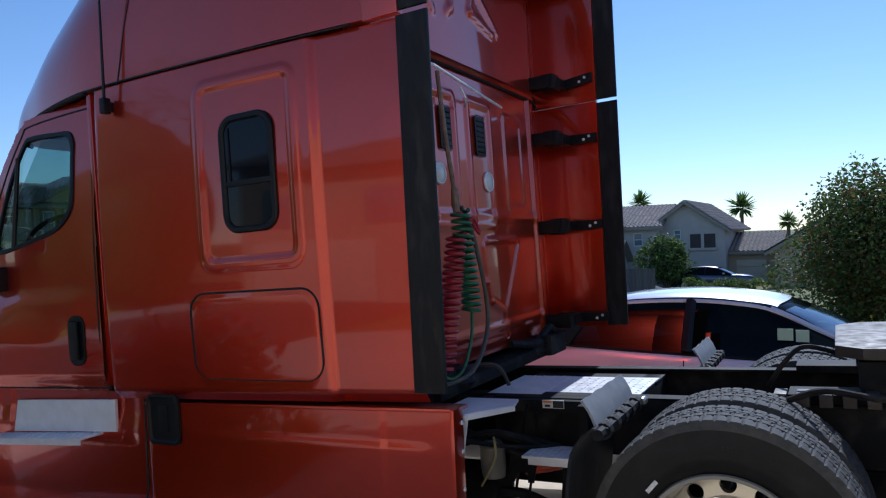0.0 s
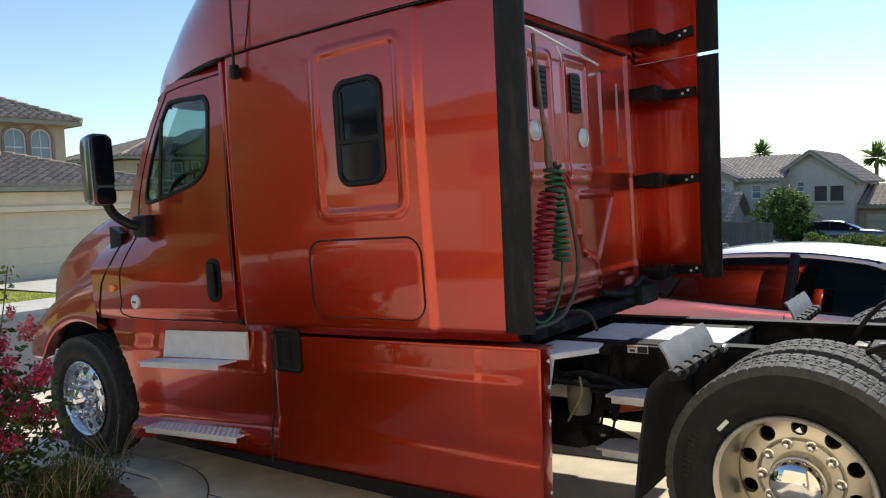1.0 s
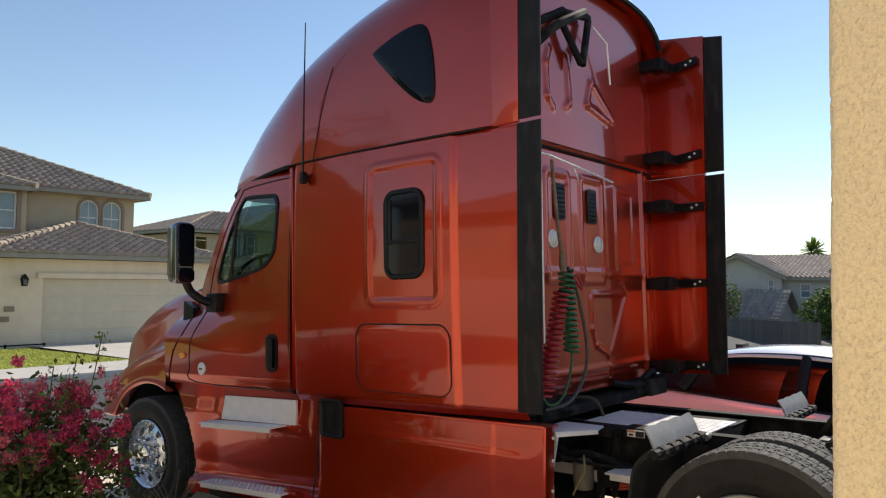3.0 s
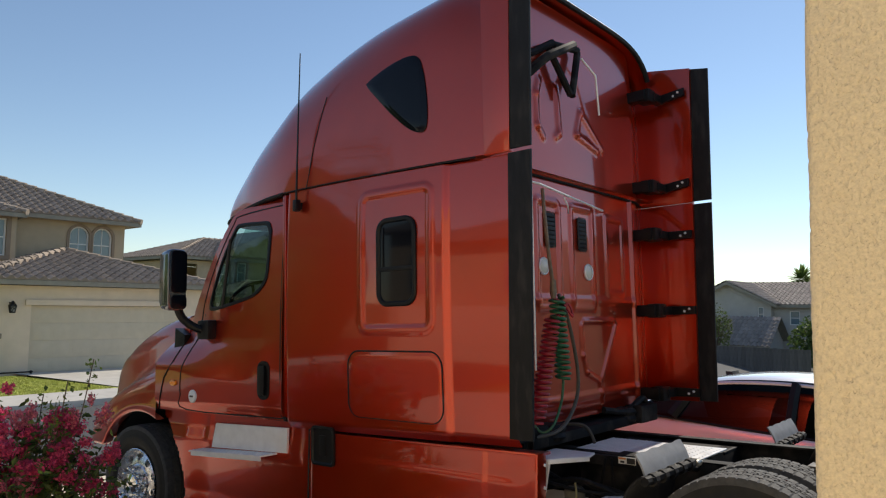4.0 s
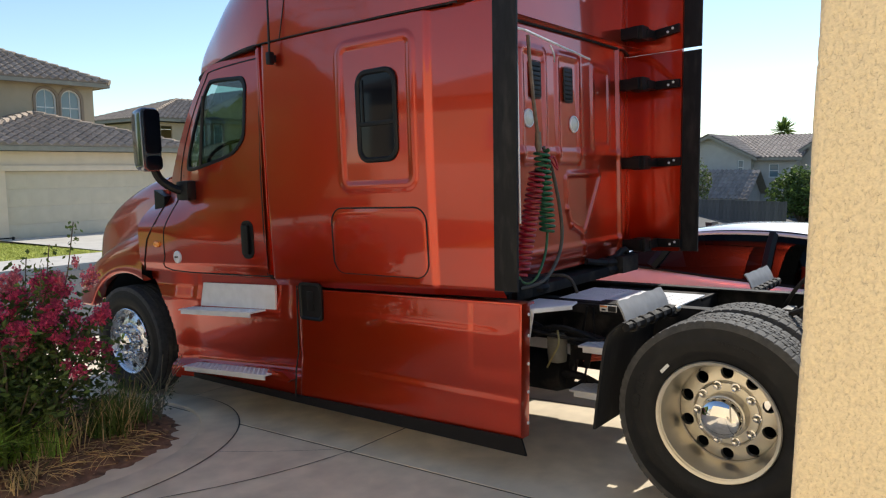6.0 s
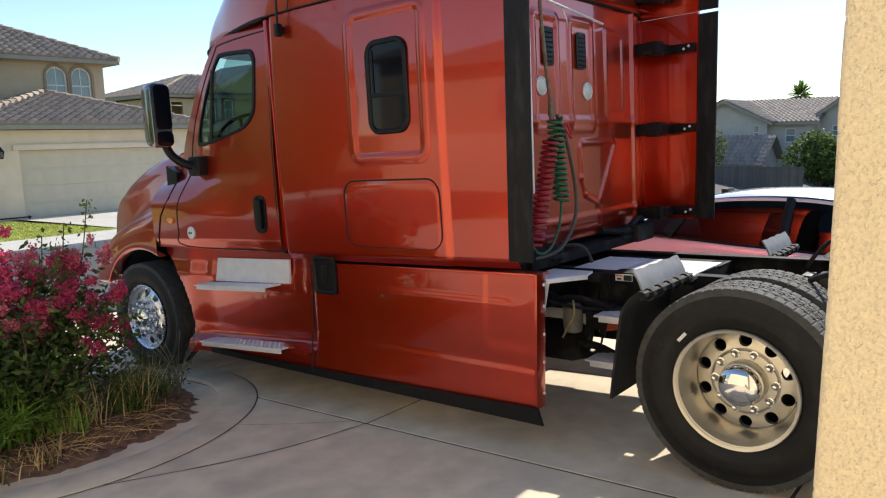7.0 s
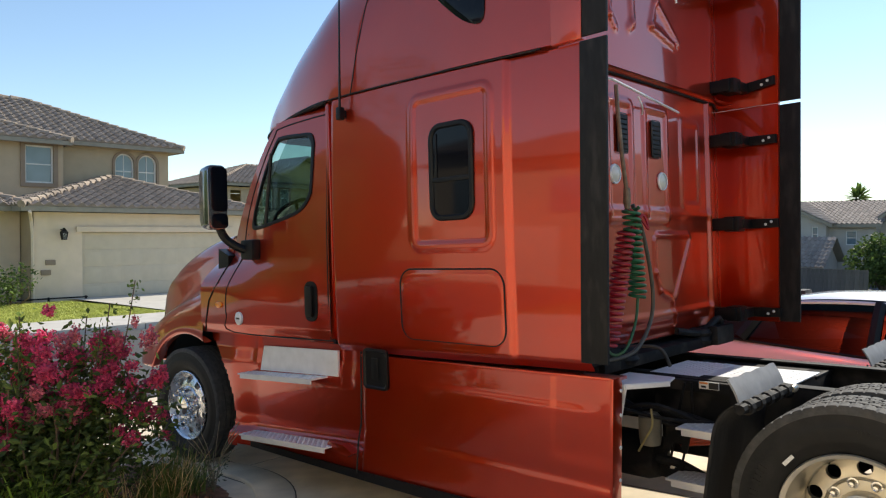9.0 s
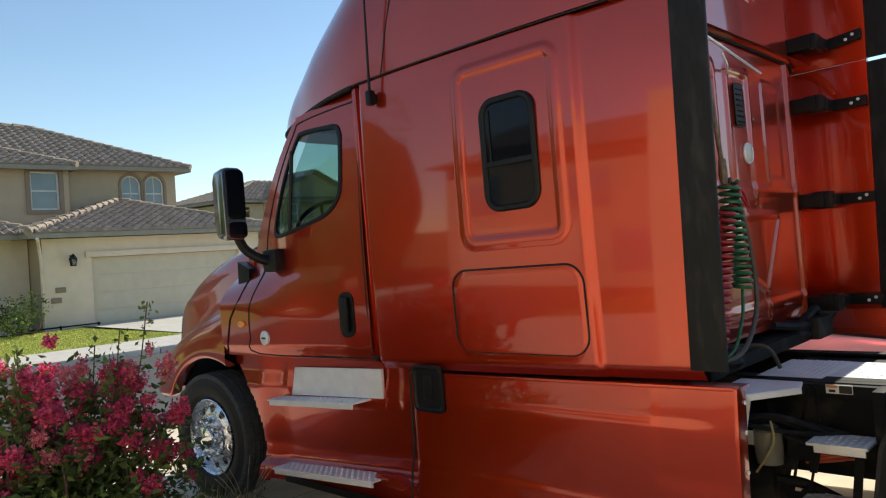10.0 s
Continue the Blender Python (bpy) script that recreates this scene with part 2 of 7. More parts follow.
def interp(x, table):
    """Straight-line values between (x, a, b, ...) rows, in rising x."""
    if x <= table[0][0]:
        return table[0][1:]
    for p, q in zip(table, table[1:]):
        if x <= q[0]:
            t = (x - p[0]) / (q[0] - p[0])
            return tuple(a + (b - a) * t for a, b in zip(p[1:], q[1:]))
    return table[-1][1:]


def smooth(x, table):
    """Smooth values between (x, a) rows, in rising x."""
    if x <= table[0][0]:
        return table[0][1]
    if x >= table[-1][0]:
        return table[-1][1]
    i = max(k for k in range(len(table) - 1) if table[k][0] <= x)
    (xa, ya), (xb, yb) = table[i], table[i + 1]
    sa = (yb - table[i - 1][1]) / (xb - table[i - 1][0]) if i else (yb - ya) / (xb - xa)
    sb = (table[i + 2][1] - ya) / (table[i + 2][0] - xa) if i + 2 < len(table) else (yb - ya) / (xb - xa)
    h = xb - xa
    t = (x - xa) / h
    return (2 * t ** 3 - 3 * t * t + 1) * ya + (t ** 3 - 2 * t * t + t) * h * sa + (3 * t * t - 2 * t ** 3) * yb + (t ** 3 - t * t) * h * sb


def step01(a, b, x):
    t = min(1.0, max(0.0, (x - a) / (b - a)))
    return t * t * (3 - 2 * t)

# ---- ground ----
def ground_z(x, y):
    """The land's height: a driveway that falls to the street, a rise to the house across it, a fall beyond the truck."""
    z = 0.0754 * max(-8.2, min(3.0, x)) - 0.049
    z += 0.08 * step01(-15.0, -22.0, x)
    d = max(0.0, y - 2.95)
    fall = 0.13 * min(d, 2.3) + 0.031 * max(0.0, min(d, 50.0) - 2.3)
    return z - fall * step01(-15.0, -5.0, x)


def graded(values):
    return sorted(set(round(v, 3) for v in values))


def sheet(name, xs, ys, mat, lift, label, category, keep=None, kind="structure"):
    """A piece of ground laid on the land's form."""
    bm = bmesh.new()
    vs = {(i, j): bm.verts.new((x, y, ground_z(x, y) + lift)) for i, x in enumerate(xs) for j, y in enumerate(ys)}
    for i in range(len(xs) - 1):
        for j in range(len(ys) - 1):
            if keep is None or keep((xs[i] + xs[i + 1]) / 2, (ys[j] + ys[j + 1]) / 2):
                bm.faces.new((vs[i, j], vs[i + 1, j], vs[i + 1, j + 1], vs[i, j + 1]))
    return tagged(part(name, bm, mat), label, category, kind=kind)


far = [s * v for v in (60, 80, 110, 150, 220, 350, 600, 1200, 2500) for s in (-1, 1)]
near_x = [-50 + 2 * i for i in range(18)] + [-15 + 0.5 * i for i in range(40)] + [5 + 3 * i for i in range(16)]
near_y = [-50 + 3 * i for i in range(16)] + [-2 + 0.5 * i for i in range(24)] + [10 + 3 * i for i in range(16)]
sheet("ground", graded(far + near_x), graded(far + near_y), GRASS_GROUND, -0.09, "dry grassy ground round the houses", "ground")
sheet("road", graded([-15.2 + 0.4 * i for i in range(18)]), graded([-150, -80, -40] + [-30 + 3 * i for i in range(30)] + [80, 150]), ASPHALT, -0.05, "grey asphalt residential street", "road")

# ---- truck ----
YC = 1.22                     # the truck's middle line; its left side is y = 0
HUB_F, HUB_R = Vector((-4.30, 0, 0.325)), Vector((0.957, 0, 0.476))
truck = thing("semi_truck", "orange high-roof sleeper semi truck without a trailer, parked on the driveway", "truck", at=LEAN)


def mirror(pts):
    return [(x, 2 * YC - y, z) for x, y, z in pts]


def box_dist(u, v, u0, u1, v0, v1, r):
    """How far inside a rounded rectangle a point lies (negative outside)."""
    du, dv = abs(u - (u0 + u1) / 2) - (u1 - u0) / 2 + r, abs(v - (v0 + v1) / 2) - (v1 - v0) / 2 + r
    return r - math.hypot(max(du, 0), max(dv, 0)) - min(max(du, dv), 0)


def inside(u, v, poly):
    odd, j = False, len(poly) - 1
    for i in range(len(poly)):
        (ui, vi), (uj, vj) = poly[i], poly[j]
        if (vi > v) != (vj > v) and u < (uj - ui) * (v - vi) / (vj - vi) + ui:
            odd = not odd
        j = i
    return odd


def skin(us, vs, where, keep=None):
    """A sheet over a grid of u, v, placed by where(u, v); keep(u, v) says which cells stay."""
    bm = bmesh.new()
    grid = {}

    def vert(i, j):
        if (i, j) not in grid:
            grid[i, j] = bm.verts.new(where(us[i], vs[j]))
        return grid[i, j]

    for i in range(len(us) - 1):
        for j in range(len(vs) - 1):
            if keep is None or keep((us[i] + us[i + 1]) / 2, (vs[j] + vs[j + 1]) / 2):
                bm.faces.new((vert(i, j), vert(i + 1, j), vert(i + 1, j + 1), vert(i, j + 1)))
    return bm


def steps(a, b, d):
    n = max(1, round(abs(b - a) / d))
    return [a + (b - a) * i / n for i in range(n + 1)]


def ring_on(bm, outline, where, r, segs=6):
    """A thin closed bead along an outline of (u, v) on a surface."""
    ps = [Vector(where(u, v)) for u, v in outline]
    n = len(ps)
    rings = []
    for i in range(n):
        d = (ps[(i + 1) % n] - ps[i - 1]).normalized()
        a = Vector((0, 1, 0)) if abs(d.y) < 0.9 else Vector((1, 0, 0))
        s = d.cross(a).normalized()
        a = s.cross(d)
        rings.append([ps[i] + r * (math.cos(2 * math.pi * k / segs) * s + math.sin(2 * math.pi * k / segs) * a) for k in range(segs)])
    rings.append(rings[0])
    loft(bm, rings, True, False)
    bmesh.ops.remove_doubles(bm, verts=bm.verts, dist=1e-5)


# roof fairing above the seam
ROOF = [(-3.62, 0.60, 2.70), (-3.54, 0.397, 2.84), (-3.38, 0.271, 3.079), (-3.1, 0.177, 3.382), (-2.8, 0.091, 3.617), (-2.4, 0.032, 3.80), (-2.0, 0.025, 3.865), (-1.5, 0.018, 3.91), (-1.0, 0.0, 3.92), (-0.36, 0.0, 3.95)]


def seam_z(x):
    return smooth(x, [(-3.62, 2.61), (-2.9, 2.665), (-2.2, 2.70), (-1.2, 2.69), (0.0, 2.655)])


def roof_n(x):
    """How square the roof's section is: rounder in front."""
    return 2.3 + 4.6 * step01(-2.9, -0.2, x) - 1.8 * step01(-0.75, -0.35, x)


def roof_ring(x, count=40):
    n = roof_n(x)
    ys, zt, zs = smooth(x, [(r[0], r[1]) for r in ROOF]), smooth(x, [(r[0], r[2]) for r in ROOF]), seam_z(x) + 0.006
    ring = []
    for i in range(count + 1):
        t = math.pi * i / count
        c, s = math.cos(t), math.sin(t)
        ring.append((x, YC - (YC - ys) * math.copysign(abs(c) ** (2 / n), c), zs + (zt - zs) * abs(s) ** (2 / n)))
    return ring


def roof_y(x, z):
    """The left face of the roof at a place."""
    ys, zt, zs = smooth(x, [(r[0], r[1]) for r in ROOF]), smooth(x, [(r[0], r[2]) for r in ROOF]), seam_z(x) + 0.006
    s = min(1.0, max(0.0, (z - zs) / (zt - zs))) ** (roof_n(x) / 2)
    return YC - (YC - ys) * math.sqrt(max(0.0, 1 - s * s)) ** (2 / roof_n(x))


bm = bmesh.new()
rows = loft(bm, [roof_ring(x) for x in steps(-3.62, -0.36, 0.06)], True, False)
bm.faces.new(rows[0][::-1])
bmesh.ops.recalc_face_normals(bm, faces=bm.faces)
roof = part("roof_fairing", bm, PAINT, truck, "tall rounded orange roof fairing")
# its side window, a dark drop-shaped pane
drop = [(-1.37, 3.34), (-1.30, 3.37), (-1.15, 3.41), (-0.98, 3.43), (-0.87, 3.40), (-0.82, 3.28), (-0.795, 3.1), (-0.795, 2.96), (-0.82, 2.905), (-0.88, 2.905), (-0.98, 2.96), (-1.12, 3.08), (-1.24, 3.20), (-1.33, 3.29)]
loop = [(p.x, p.y) for p in spline([(*p, 0) for p in drop + drop[:1]], 5)][:-1]
bm = bmesh.new()
cu, cv = -1.0, 3.2
rows = []
for k, lift in ((1.0, -0.004), (1.0, 0.006), (0.965, 0.009), (0.7, 0.010), (0.35, 0.011), (0.05, 0.012)):
    rows.append([(cu + (u - cu) * k, roof_y(cu + (u - cu) * k, cv + (v - cv) * k) - lift, cv + (v - cv) * k) for u, v in loop])
loft(bm, rows, True, True)
bmesh.ops.recalc_face_normals(bm, faces=bm.faces)
part("roof_window", bm, DARK_GLASS, roof, "dark drop-shaped roof side window")
bm = bmesh.new()
tube(bm, [(x, roof_y(x, z) - 0.001, z) for x, z in ((-2.02, 2.70), (-1.99, 2.8), (-1.95, 2.95), (-1.90, 3.1), (-1.855, 3.25), (-1.82, 3.36))], 0.004, 6)
part("roof_joint", bm, PLASTIC, roof)
# black seam bead between roof and box
bm = bmesh.new()
tube(bm, [(x, 0.004 + 0.012 * 0.2, seam_z(x)) for x in steps(-2.3, -0.43, 0.1)], 0.0055, 6)
part("seam_strip", bm, RUBBER, roof)
bm = bmesh.new()
tube(bm, [(x, smooth(x, [(r[0], r[1]) for r in ROOF]) - 0.002, seam_z(x)) for x in steps(-3.58, -2.3, 0.06)], 0.015, 6)
part("seam_strip", bm, RUBBER, roof)
# black lip along the roof's rear edge
bm = bmesh.new()
tube(bm, [(-0.35, p[1], p[2]) for p in roof_ring(-0.36)[8:-8]], 0.022, 6)
part("rear_lip", bm, RUBBER, roof)


# sleeper box
def side_y(x, z):
    """The sleeper's left side with the pressed frame round its window, the hatch and the rounded rear edge."""
    y = 0.016 * ((z - 1.85) / 0.8) ** 2
    s = box_dist(x, z, -1.45, -0.76, 1.62, 2.605, 0.10)
    y -= 0.0045 * (step01(0.0, 0.018, s) - step01(0.05, 0.068, s)) - 0.002 * step01(0.052, 0.068, s)
    s = box_dist(x, z, -1.55, -0.715, 1.085, 1.52, 0.10)
    y -= 0.004 * step01(0.0, 0.03, s)
    y += 0.022 * step01(-0.695, -0.655, x)
    y += 0.03 * step01(1.075, 1.035, z) + 0.045 * step01(-2.21, -2.265, x)
    return y


bm = skin(steps(-2.268, -0.195, 0.0125), steps(1.035, 2.70, 0.0125), lambda x, z: (x, side_y(x, z), (1.2 - (1.2 - z) * (1.2 - 0.999 - 0.018 * x) / 0.165 if z < 1.2 else z) if z < 2.4 else 2.4 + (z - 2.4) * (seam_z(x) - 0.006 - 2.4) / 0.30))
bmesh.ops.recalc_face_normals(bm, faces=bm.faces)
sleeper = part("sleeper_box", bm, PAINT, truck, "orange sleeper side with a pressed window frame", sharp=50)
bm = bmesh.new()   # the rest of the box
prism(bm, [(-2.268, 1.035), (-0.50, 1.035), (-0.50, 2.64), (-2.268, 2.69)], "y", 2 * YC - 0.06, 2 * YC - 0.003, 0.01)
prism(bm, [(-2.268, 1.03), (-0.50, 1.03), (-0.50, 1.06), (-2.268, 1.06)], "y", 0.06, 2 * YC - 0.06)
part("sleeper_shell", bm, PAINT, truck)
bm = bmesh.new()
box(bm, -2.32, -2.22, 0.085, 2.36, 0.98, 2.66)
part("bulkhead", bm, STEEL, truck)
bm = bmesh.new()
hatch_line = rounded(-1.55, -0.715, 1.085, 1.52, 0.10, 8)
ring_on(bm, hatch_line, lambda x, z: (x, side_y(x, z) - 0.0005, z), 0.0055)
part("hatch_seal", bm, RUBBER, sleeper, "thin black seal round the luggage hatch")
# sleeper window
W0, W1, V0, V1 = -1.262, -0.91, 1.805, 2.385
bm = bmesh.new()
rows = []
for d, lift in ((0.0, -0.006), (0.0, 0.012), (0.008, 0.018), (0.026, 0.018), (0.034, 0.010), (0.036, -0.004)):
    rows.append([(u, 0.006 - lift, v) for u, v in rounded(W0 + d, W1 - d, V0 + d, V1 - d, 0.095 - d, 8)])
loft(bm, rows, True, False)
bmesh.ops.recalc_face_normals(bm, faces=bm.faces)
wf = part("sleeper_window", bm, PLASTIC, truck, "dark sliding sleeper window in a black frame")
bm = bmesh.new()
prism(bm, rounded(W0 + 0.03, W1 - 0.03, V0 + 0.03, V1 - 0.03, 0.066, 8), "y", 0.0, 0.012)
part("pane", bm, DARK_GLASS, wf)
bm = bmesh.new()
box(bm, W0 + 0.03, W1 - 0.03, -0.010, 0.004, 2.035, 2.062, 0.004)
box(bm, W0 + 0.055, W0 + 0.068, -0.006, 0.004, 2.06, V1 - 0.06, 0.003)
part("slider_bar", bm, PLASTIC, wf)

# back wall, with its pressed panels
def seg_dist(u, v, ua, va, ub, vb):
    t = min(1.0, max(0.0, ((u - ua) * (ub - ua) + (v - va) * (vb - va)) / ((ub - ua) ** 2 + (vb - va) ** 2)))
    return math.hypot(u - ua - t * (ub - ua), v - va - t * (vb - va))


BACK_RIBS = [((1.20, 1.69), (1.66, 1.69)), ((1.69, 1.66), (1.44, 1.28)), ((1.165, 1.66), (1.175, 1.45)), ((1.175, 1.45), (1.23, 1.33)), ((1.23, 1.33), (1.40, 1.26)), ((1.44, 1.10), (1.40, 1.24))]
UPPER_RIBS = [((0.66, 3.22), (0.67, 3.0)), ((0.67, 3.0), (0.74, 2.93)), ((0.925, 3.33), (0.945, 3.0)), ((0.945, 3.0), (0.90, 2.96)), ((0.66, 3.22), (0.70, 3.32)), ((1.25, 3.21), (1.57, 2.98)), ((1.25, 3.21), (1.18, 3.03)), ((1.18, 3.03), (1.50, 2.96))]


def back_x(y, z):
    e = min(y, 2 * YC - y)
    x = -0.50 + 0.075 * step01(0.02, 0.34, e) + 0.01 * step01(0.3, 1.0, e)
    for y0, y1, z0, z1, h in ((0.60, 0.94, 1.75, 2.53, 0.010), (1.04, 1.40, 1.75, 2.53, 0.010), (1.56, 1.90, 1.86, 2.50, 0.007)):
        s = box_dist(y, z, y0, y1, z0, z1, 0.06)
        x += h * (step01(0.0, 0.02, s) - step01(0.045, 0.065, s))
    for (ya, za), (yb, zb) in BACK_RIBS:
        x += 0.012 * (1 - step01(0.004, 0.028, seg_dist(y, z, ya, za, yb, zb)))
    x += 0.007 * (step01(1.80, 1.82, z) - step01(1.85, 1.87, z)) * step01(0.36, 0.44, e)
    x += 0.010 * (step01(1.14, 1.16, z) - step01(1.185, 1.205, z)) * step01(0.36, 0.44, e)
    x += 0.022 * (1 - step01(0.006, 0.035, abs(y - 2.03)))
    return x - 0.02 * step01(1.12, 1.04, z)


bm = skin(steps(0.05, 2.39, 0.0145), steps(1.03, 2.658, 0.0145), lambda y, z: (back_x(y, z), y, z))
bmesh.ops.recalc_face_normals(bm, faces=bm.faces)
back = part("back_wall", bm, PAINT, truck, "orange pressed rear wall of the sleeper", sharp=60)


def upper_x(y, z):
    e = min(y, 2 * YC - y)
    x = -0.50 + 0.08 * step01(0.02, 0.36, e) - 0.03 * step01(3.2, 3.9, z)
    for (ya, za), (yb, zb) in UPPER_RIBS:
        x += 0.015 * (1 - step01(0.004, 0.034, seg_dist(y, z, ya, za, yb, zb)))
    return x


bm = skin(steps(0.04, 2.40, 0.02), steps(2.66, 3.92, 0.02), lambda y, z: (upper_x(y, z) + 0.012 + 0.004 * math.sin(3.1 * y + 0.6) * math.sin(4.0 * z), y, z), lambda y, z: z < 3.93 - 0.5 * step01(0.22, 0.0, min(y, 2 * YC - y)))
bmesh.ops.recalc_face_normals(bm, faces=bm.faces)
part("upper_back_wall", bm, PAINT, truck, "orange rear wall below the roof fairing", sharp=60)
bm = bmesh.new()
tube(bm, [(back_x(y, 2.6) + 0.012, y, 2.649) for y in steps(0.06, 2.38, 0.08)], 0.009, 6)
part("back_seam", bm, RUBBER, back)
for yc in (0.79, 1.21):
    bm = bmesh.new()
    prism(bm, rounded(yc - 0.055, yc + 0.055, 2.19, 2.42, 0.018, 4), "x", back_x(yc, 2.3) - 0.01, back_x(yc, 2.3) + 0.014, 0.004)
    vent = part("air_vent", bm, PLASTIC, back, "small black slatted vent in a thin frame")
    bm = bmesh.new()
    ring_on(bm, rounded(yc - 0.059, yc + 0.059, 2.185, 2.425, 0.02, 4), lambda u, v: (back_x(yc, 2.3) + 0.012, u, v), 0.003)
    part("vent_frame", bm, GREASE, vent)
    for k in range(7):
        bm = bmesh.new()
        box(bm, 0, 0.012, yc - 0.045, yc + 0.045, -0.004, 0.004, 0.002, pose(back_x(yc, 2.3) + 0.008, 0, 2.215 + 0.03 * k, 0, 35, 0))
        part("slat", bm, STEEL, vent)
for yc, zc in ((0.70, 2.055), (1.29, 2.04)):
    bm = bmesh.new()
    lathe(bm, [(0.058, 0.0), (0.061, 0.010), (0.055, 0.018), (0.050, 0.016)], 28, "x", (back_x(yc, zc) - 0.002, yc, zc))
    lamp = part("work_lamp", bm, BRIGHT, back, "round white work lamp in a bright rim")
    bm = bmesh.new()
    lathe(bm, [(0.051, 0.014), (0.038, 0.021), (0.02, 0.025), (0.001, 0.026)], 24, "x", (back_x(yc, zc) - 0.002, yc, zc))
    part("lens", bm, LENS, lamp)
# black bracket under the roof's rear edge and thin white pole
bm = bmesh.new()
for a, b in (((-0.38, 0.80, 3.56), (-0.34, 1.01, 3.27)), ((-0.38, 1.20, 3.64), (-0.34, 1.03, 3.27)), ((-0.38, 0.55, 3.45), (-0.36, 0.82, 3.60)), ((-0.38, 0.82, 3.60), (-0.38, 1.20, 3.66))):
    tube(bm, [a, b], 0.026, 8)
tube(bm, spline([(-0.36, 0.50, 3.30), (-0.30, 0.62, 3.42), (-0.28, 0.80, 3.52), (-0.3, 1.0, 3.62)], 6), 0.032, 8)
part("roof_bracket", bm, STEEL, truck, "black bracket and hose under the roof edge")
bm = bmesh.new()
tube(bm, [(-0.36, 1.22, 3.60), (-0.34, 1.39, 3.51), (-0.35, 1.44, 3.22)], 0.008, 6)
part("guide_rod", bm, BRIGHT, truck)

# extenders with rubber edges
for mir in (0, 1):
    for z0, z1 in ((1.045, 2.655), (2.678, 3.82)):
        ext = None
        for x0, x1, mat, nm, t, lab in ((-0.57, -0.20, PAINT, "side_extender", 0.045, "orange side extender panel"), (-0.215, -0.062, RUBBER, "rubber_edge", 0.022, "worn black rubber edge")):
            off = 0.006 if nm == "rubber_edge" else 0.014 if mir else 0.046 if z1 < 3 else 0.0
            if nm == "side_extender" and z1 > 3 and not mir:
                x0 = -0.362
            za, zb = (min(z0, 2.667), 2.664 if z1 < 3 else z1) if nm == "side_extender" else (z0, z1)
            y0 = off if not mir else 2 * YC - off - t
            if mir:
                x0, x1 = x0 + (0.0 if nm == "side_extender" else 0.115), x1 + 0.145
                za, zb = za - 0.03 * (za > 2), zb - 0.03 * (zb < 3)
            bm = bmesh.new()
            lean = 0.026
            fall = (lambda x: 0.18 * (x + 0.42)) if mir and z1 > 3 else (lambda x: 0.0)   # the far side's top edge drops to the rear
            pts = [(x0 + (lean * (za - 1.9) if nm != "side_extender" else 0), za), (x1 + lean * (za - 1.9), za), (x1 + lean * (zb - 1.9), zb - fall(x1)), (x0 + (lean * (zb - 1.9) if nm != "side_extender" else 0), zb - fall(x0))]
            prism(bm, pts, "y", y0, y0 + t, 0.006)
            ob = part(nm, bm, mat, ext or truck, lab)
            ext = ext or ob
# hinges that hold the extender on the right side
for zc in (1.115, 1.765, 2.375, 2.765, 3.52):
    bm = bmesh.new()
    tilt = radians(8) if zc > 2.5 else 0.0
    box(bm, -0.47, -0.27, 2.08, 2.17, zc - 0.045, zc + 0.045, 0.012)
    box(bm, -0.35, -0.24, 2.10, 2.24, zc - 0.055, zc + 0.055, 0.02)
    prism(bm, [(-0.28, zc - 0.036), (-0.045, zc - 0.032 + 0.24 * tilt), (-0.045, zc + 0.032 + 0.24 * tilt), (-0.28, zc + 0.036)], "y", 2.325, 2.365, 0.008)
    box(bm, -0.30, -0.23, 2.18, 2.36, zc - 0.035, zc + 0.035, 0.01)
    h = part("extender_hinge", bm, PLASTIC, truck, "black extender hinge")
    for bx, by, bz in ((-0.09, 2.317, 0.010 + 0.17 * tilt), (-0.13, 2.317, -0.008 + 0.13 * tilt), (-0.29, 2.094, 0.0)):
        bm = bmesh.new()
        lathe(bm, [(0.001, 0.0), (0.009, 0.001), (0.011, 0.009)], 8, "y", (bx, by, zc + bz))
        part("bolt", bm, BRIGHT, h)

# ---- cab ----
DOOR = [(-2.305, 1.03), (-2.305, 2.60), (-2.36, 2.625), (-2.90, 2.605), (-3.00, 2.54), (-3.24, 2.20), (-3.40, 1.92), (-3.46, 1.74), (-3.50, 1.52), (-3.55, 1.32), (-3.55, 1.14), (-3.48, 1.02), (-2.34, 1.015)]
GLASS_LINE = [(-2.475, 2.43), (-2.52, 2.50), (-2.64, 2.515), (-2.88, 2.525), (-2.96, 2.49), (-3.10, 2.28), (-3.22, 2.05), (-3.285, 1.895), (-3.25, 1.85), (-3.1, 1.86), (-2.84, 1.90), (-2.63, 1.95), (-2.51, 2.04), (-2.48, 2.15)]
glass_loop = [(p.x, p.y) for p in spline([(*p, 0) for p in GLASS_LINE + GLASS_LINE[:1]], 5)][:-1]


def cab_top(x):
    return interp(x, [(-3.98, 1.70), (-3.74, 1.74), (-3.46, 2.07), (-3.20, 2.40), (-3.03, 2.60), (-2.93, 2.655), (-2.28, 2.69)])[0]


def cab_y(x, z):
    """The left side of the cab: drawn in above, flared below towards the fender."""
    y = 0.012 + 0.055 * (max(0.0, z - 1.7) / 0.9) ** 2 + 0.13 * (max(0.0, -2.95 - x) / 0.8) ** 2 * step01(1.35, 1.75, z)
    y -= 0.075 * step01(1.66, 1.30, z + 0.10 * (x + 3.3)) * step01(-2.55, -3.6, x)
    y -= 0.012 * step01(1.62, 1.50, z) * step01(-2.3, -2.6, x)
    return y + 0.02 * step01(1.10, 1.0, z)


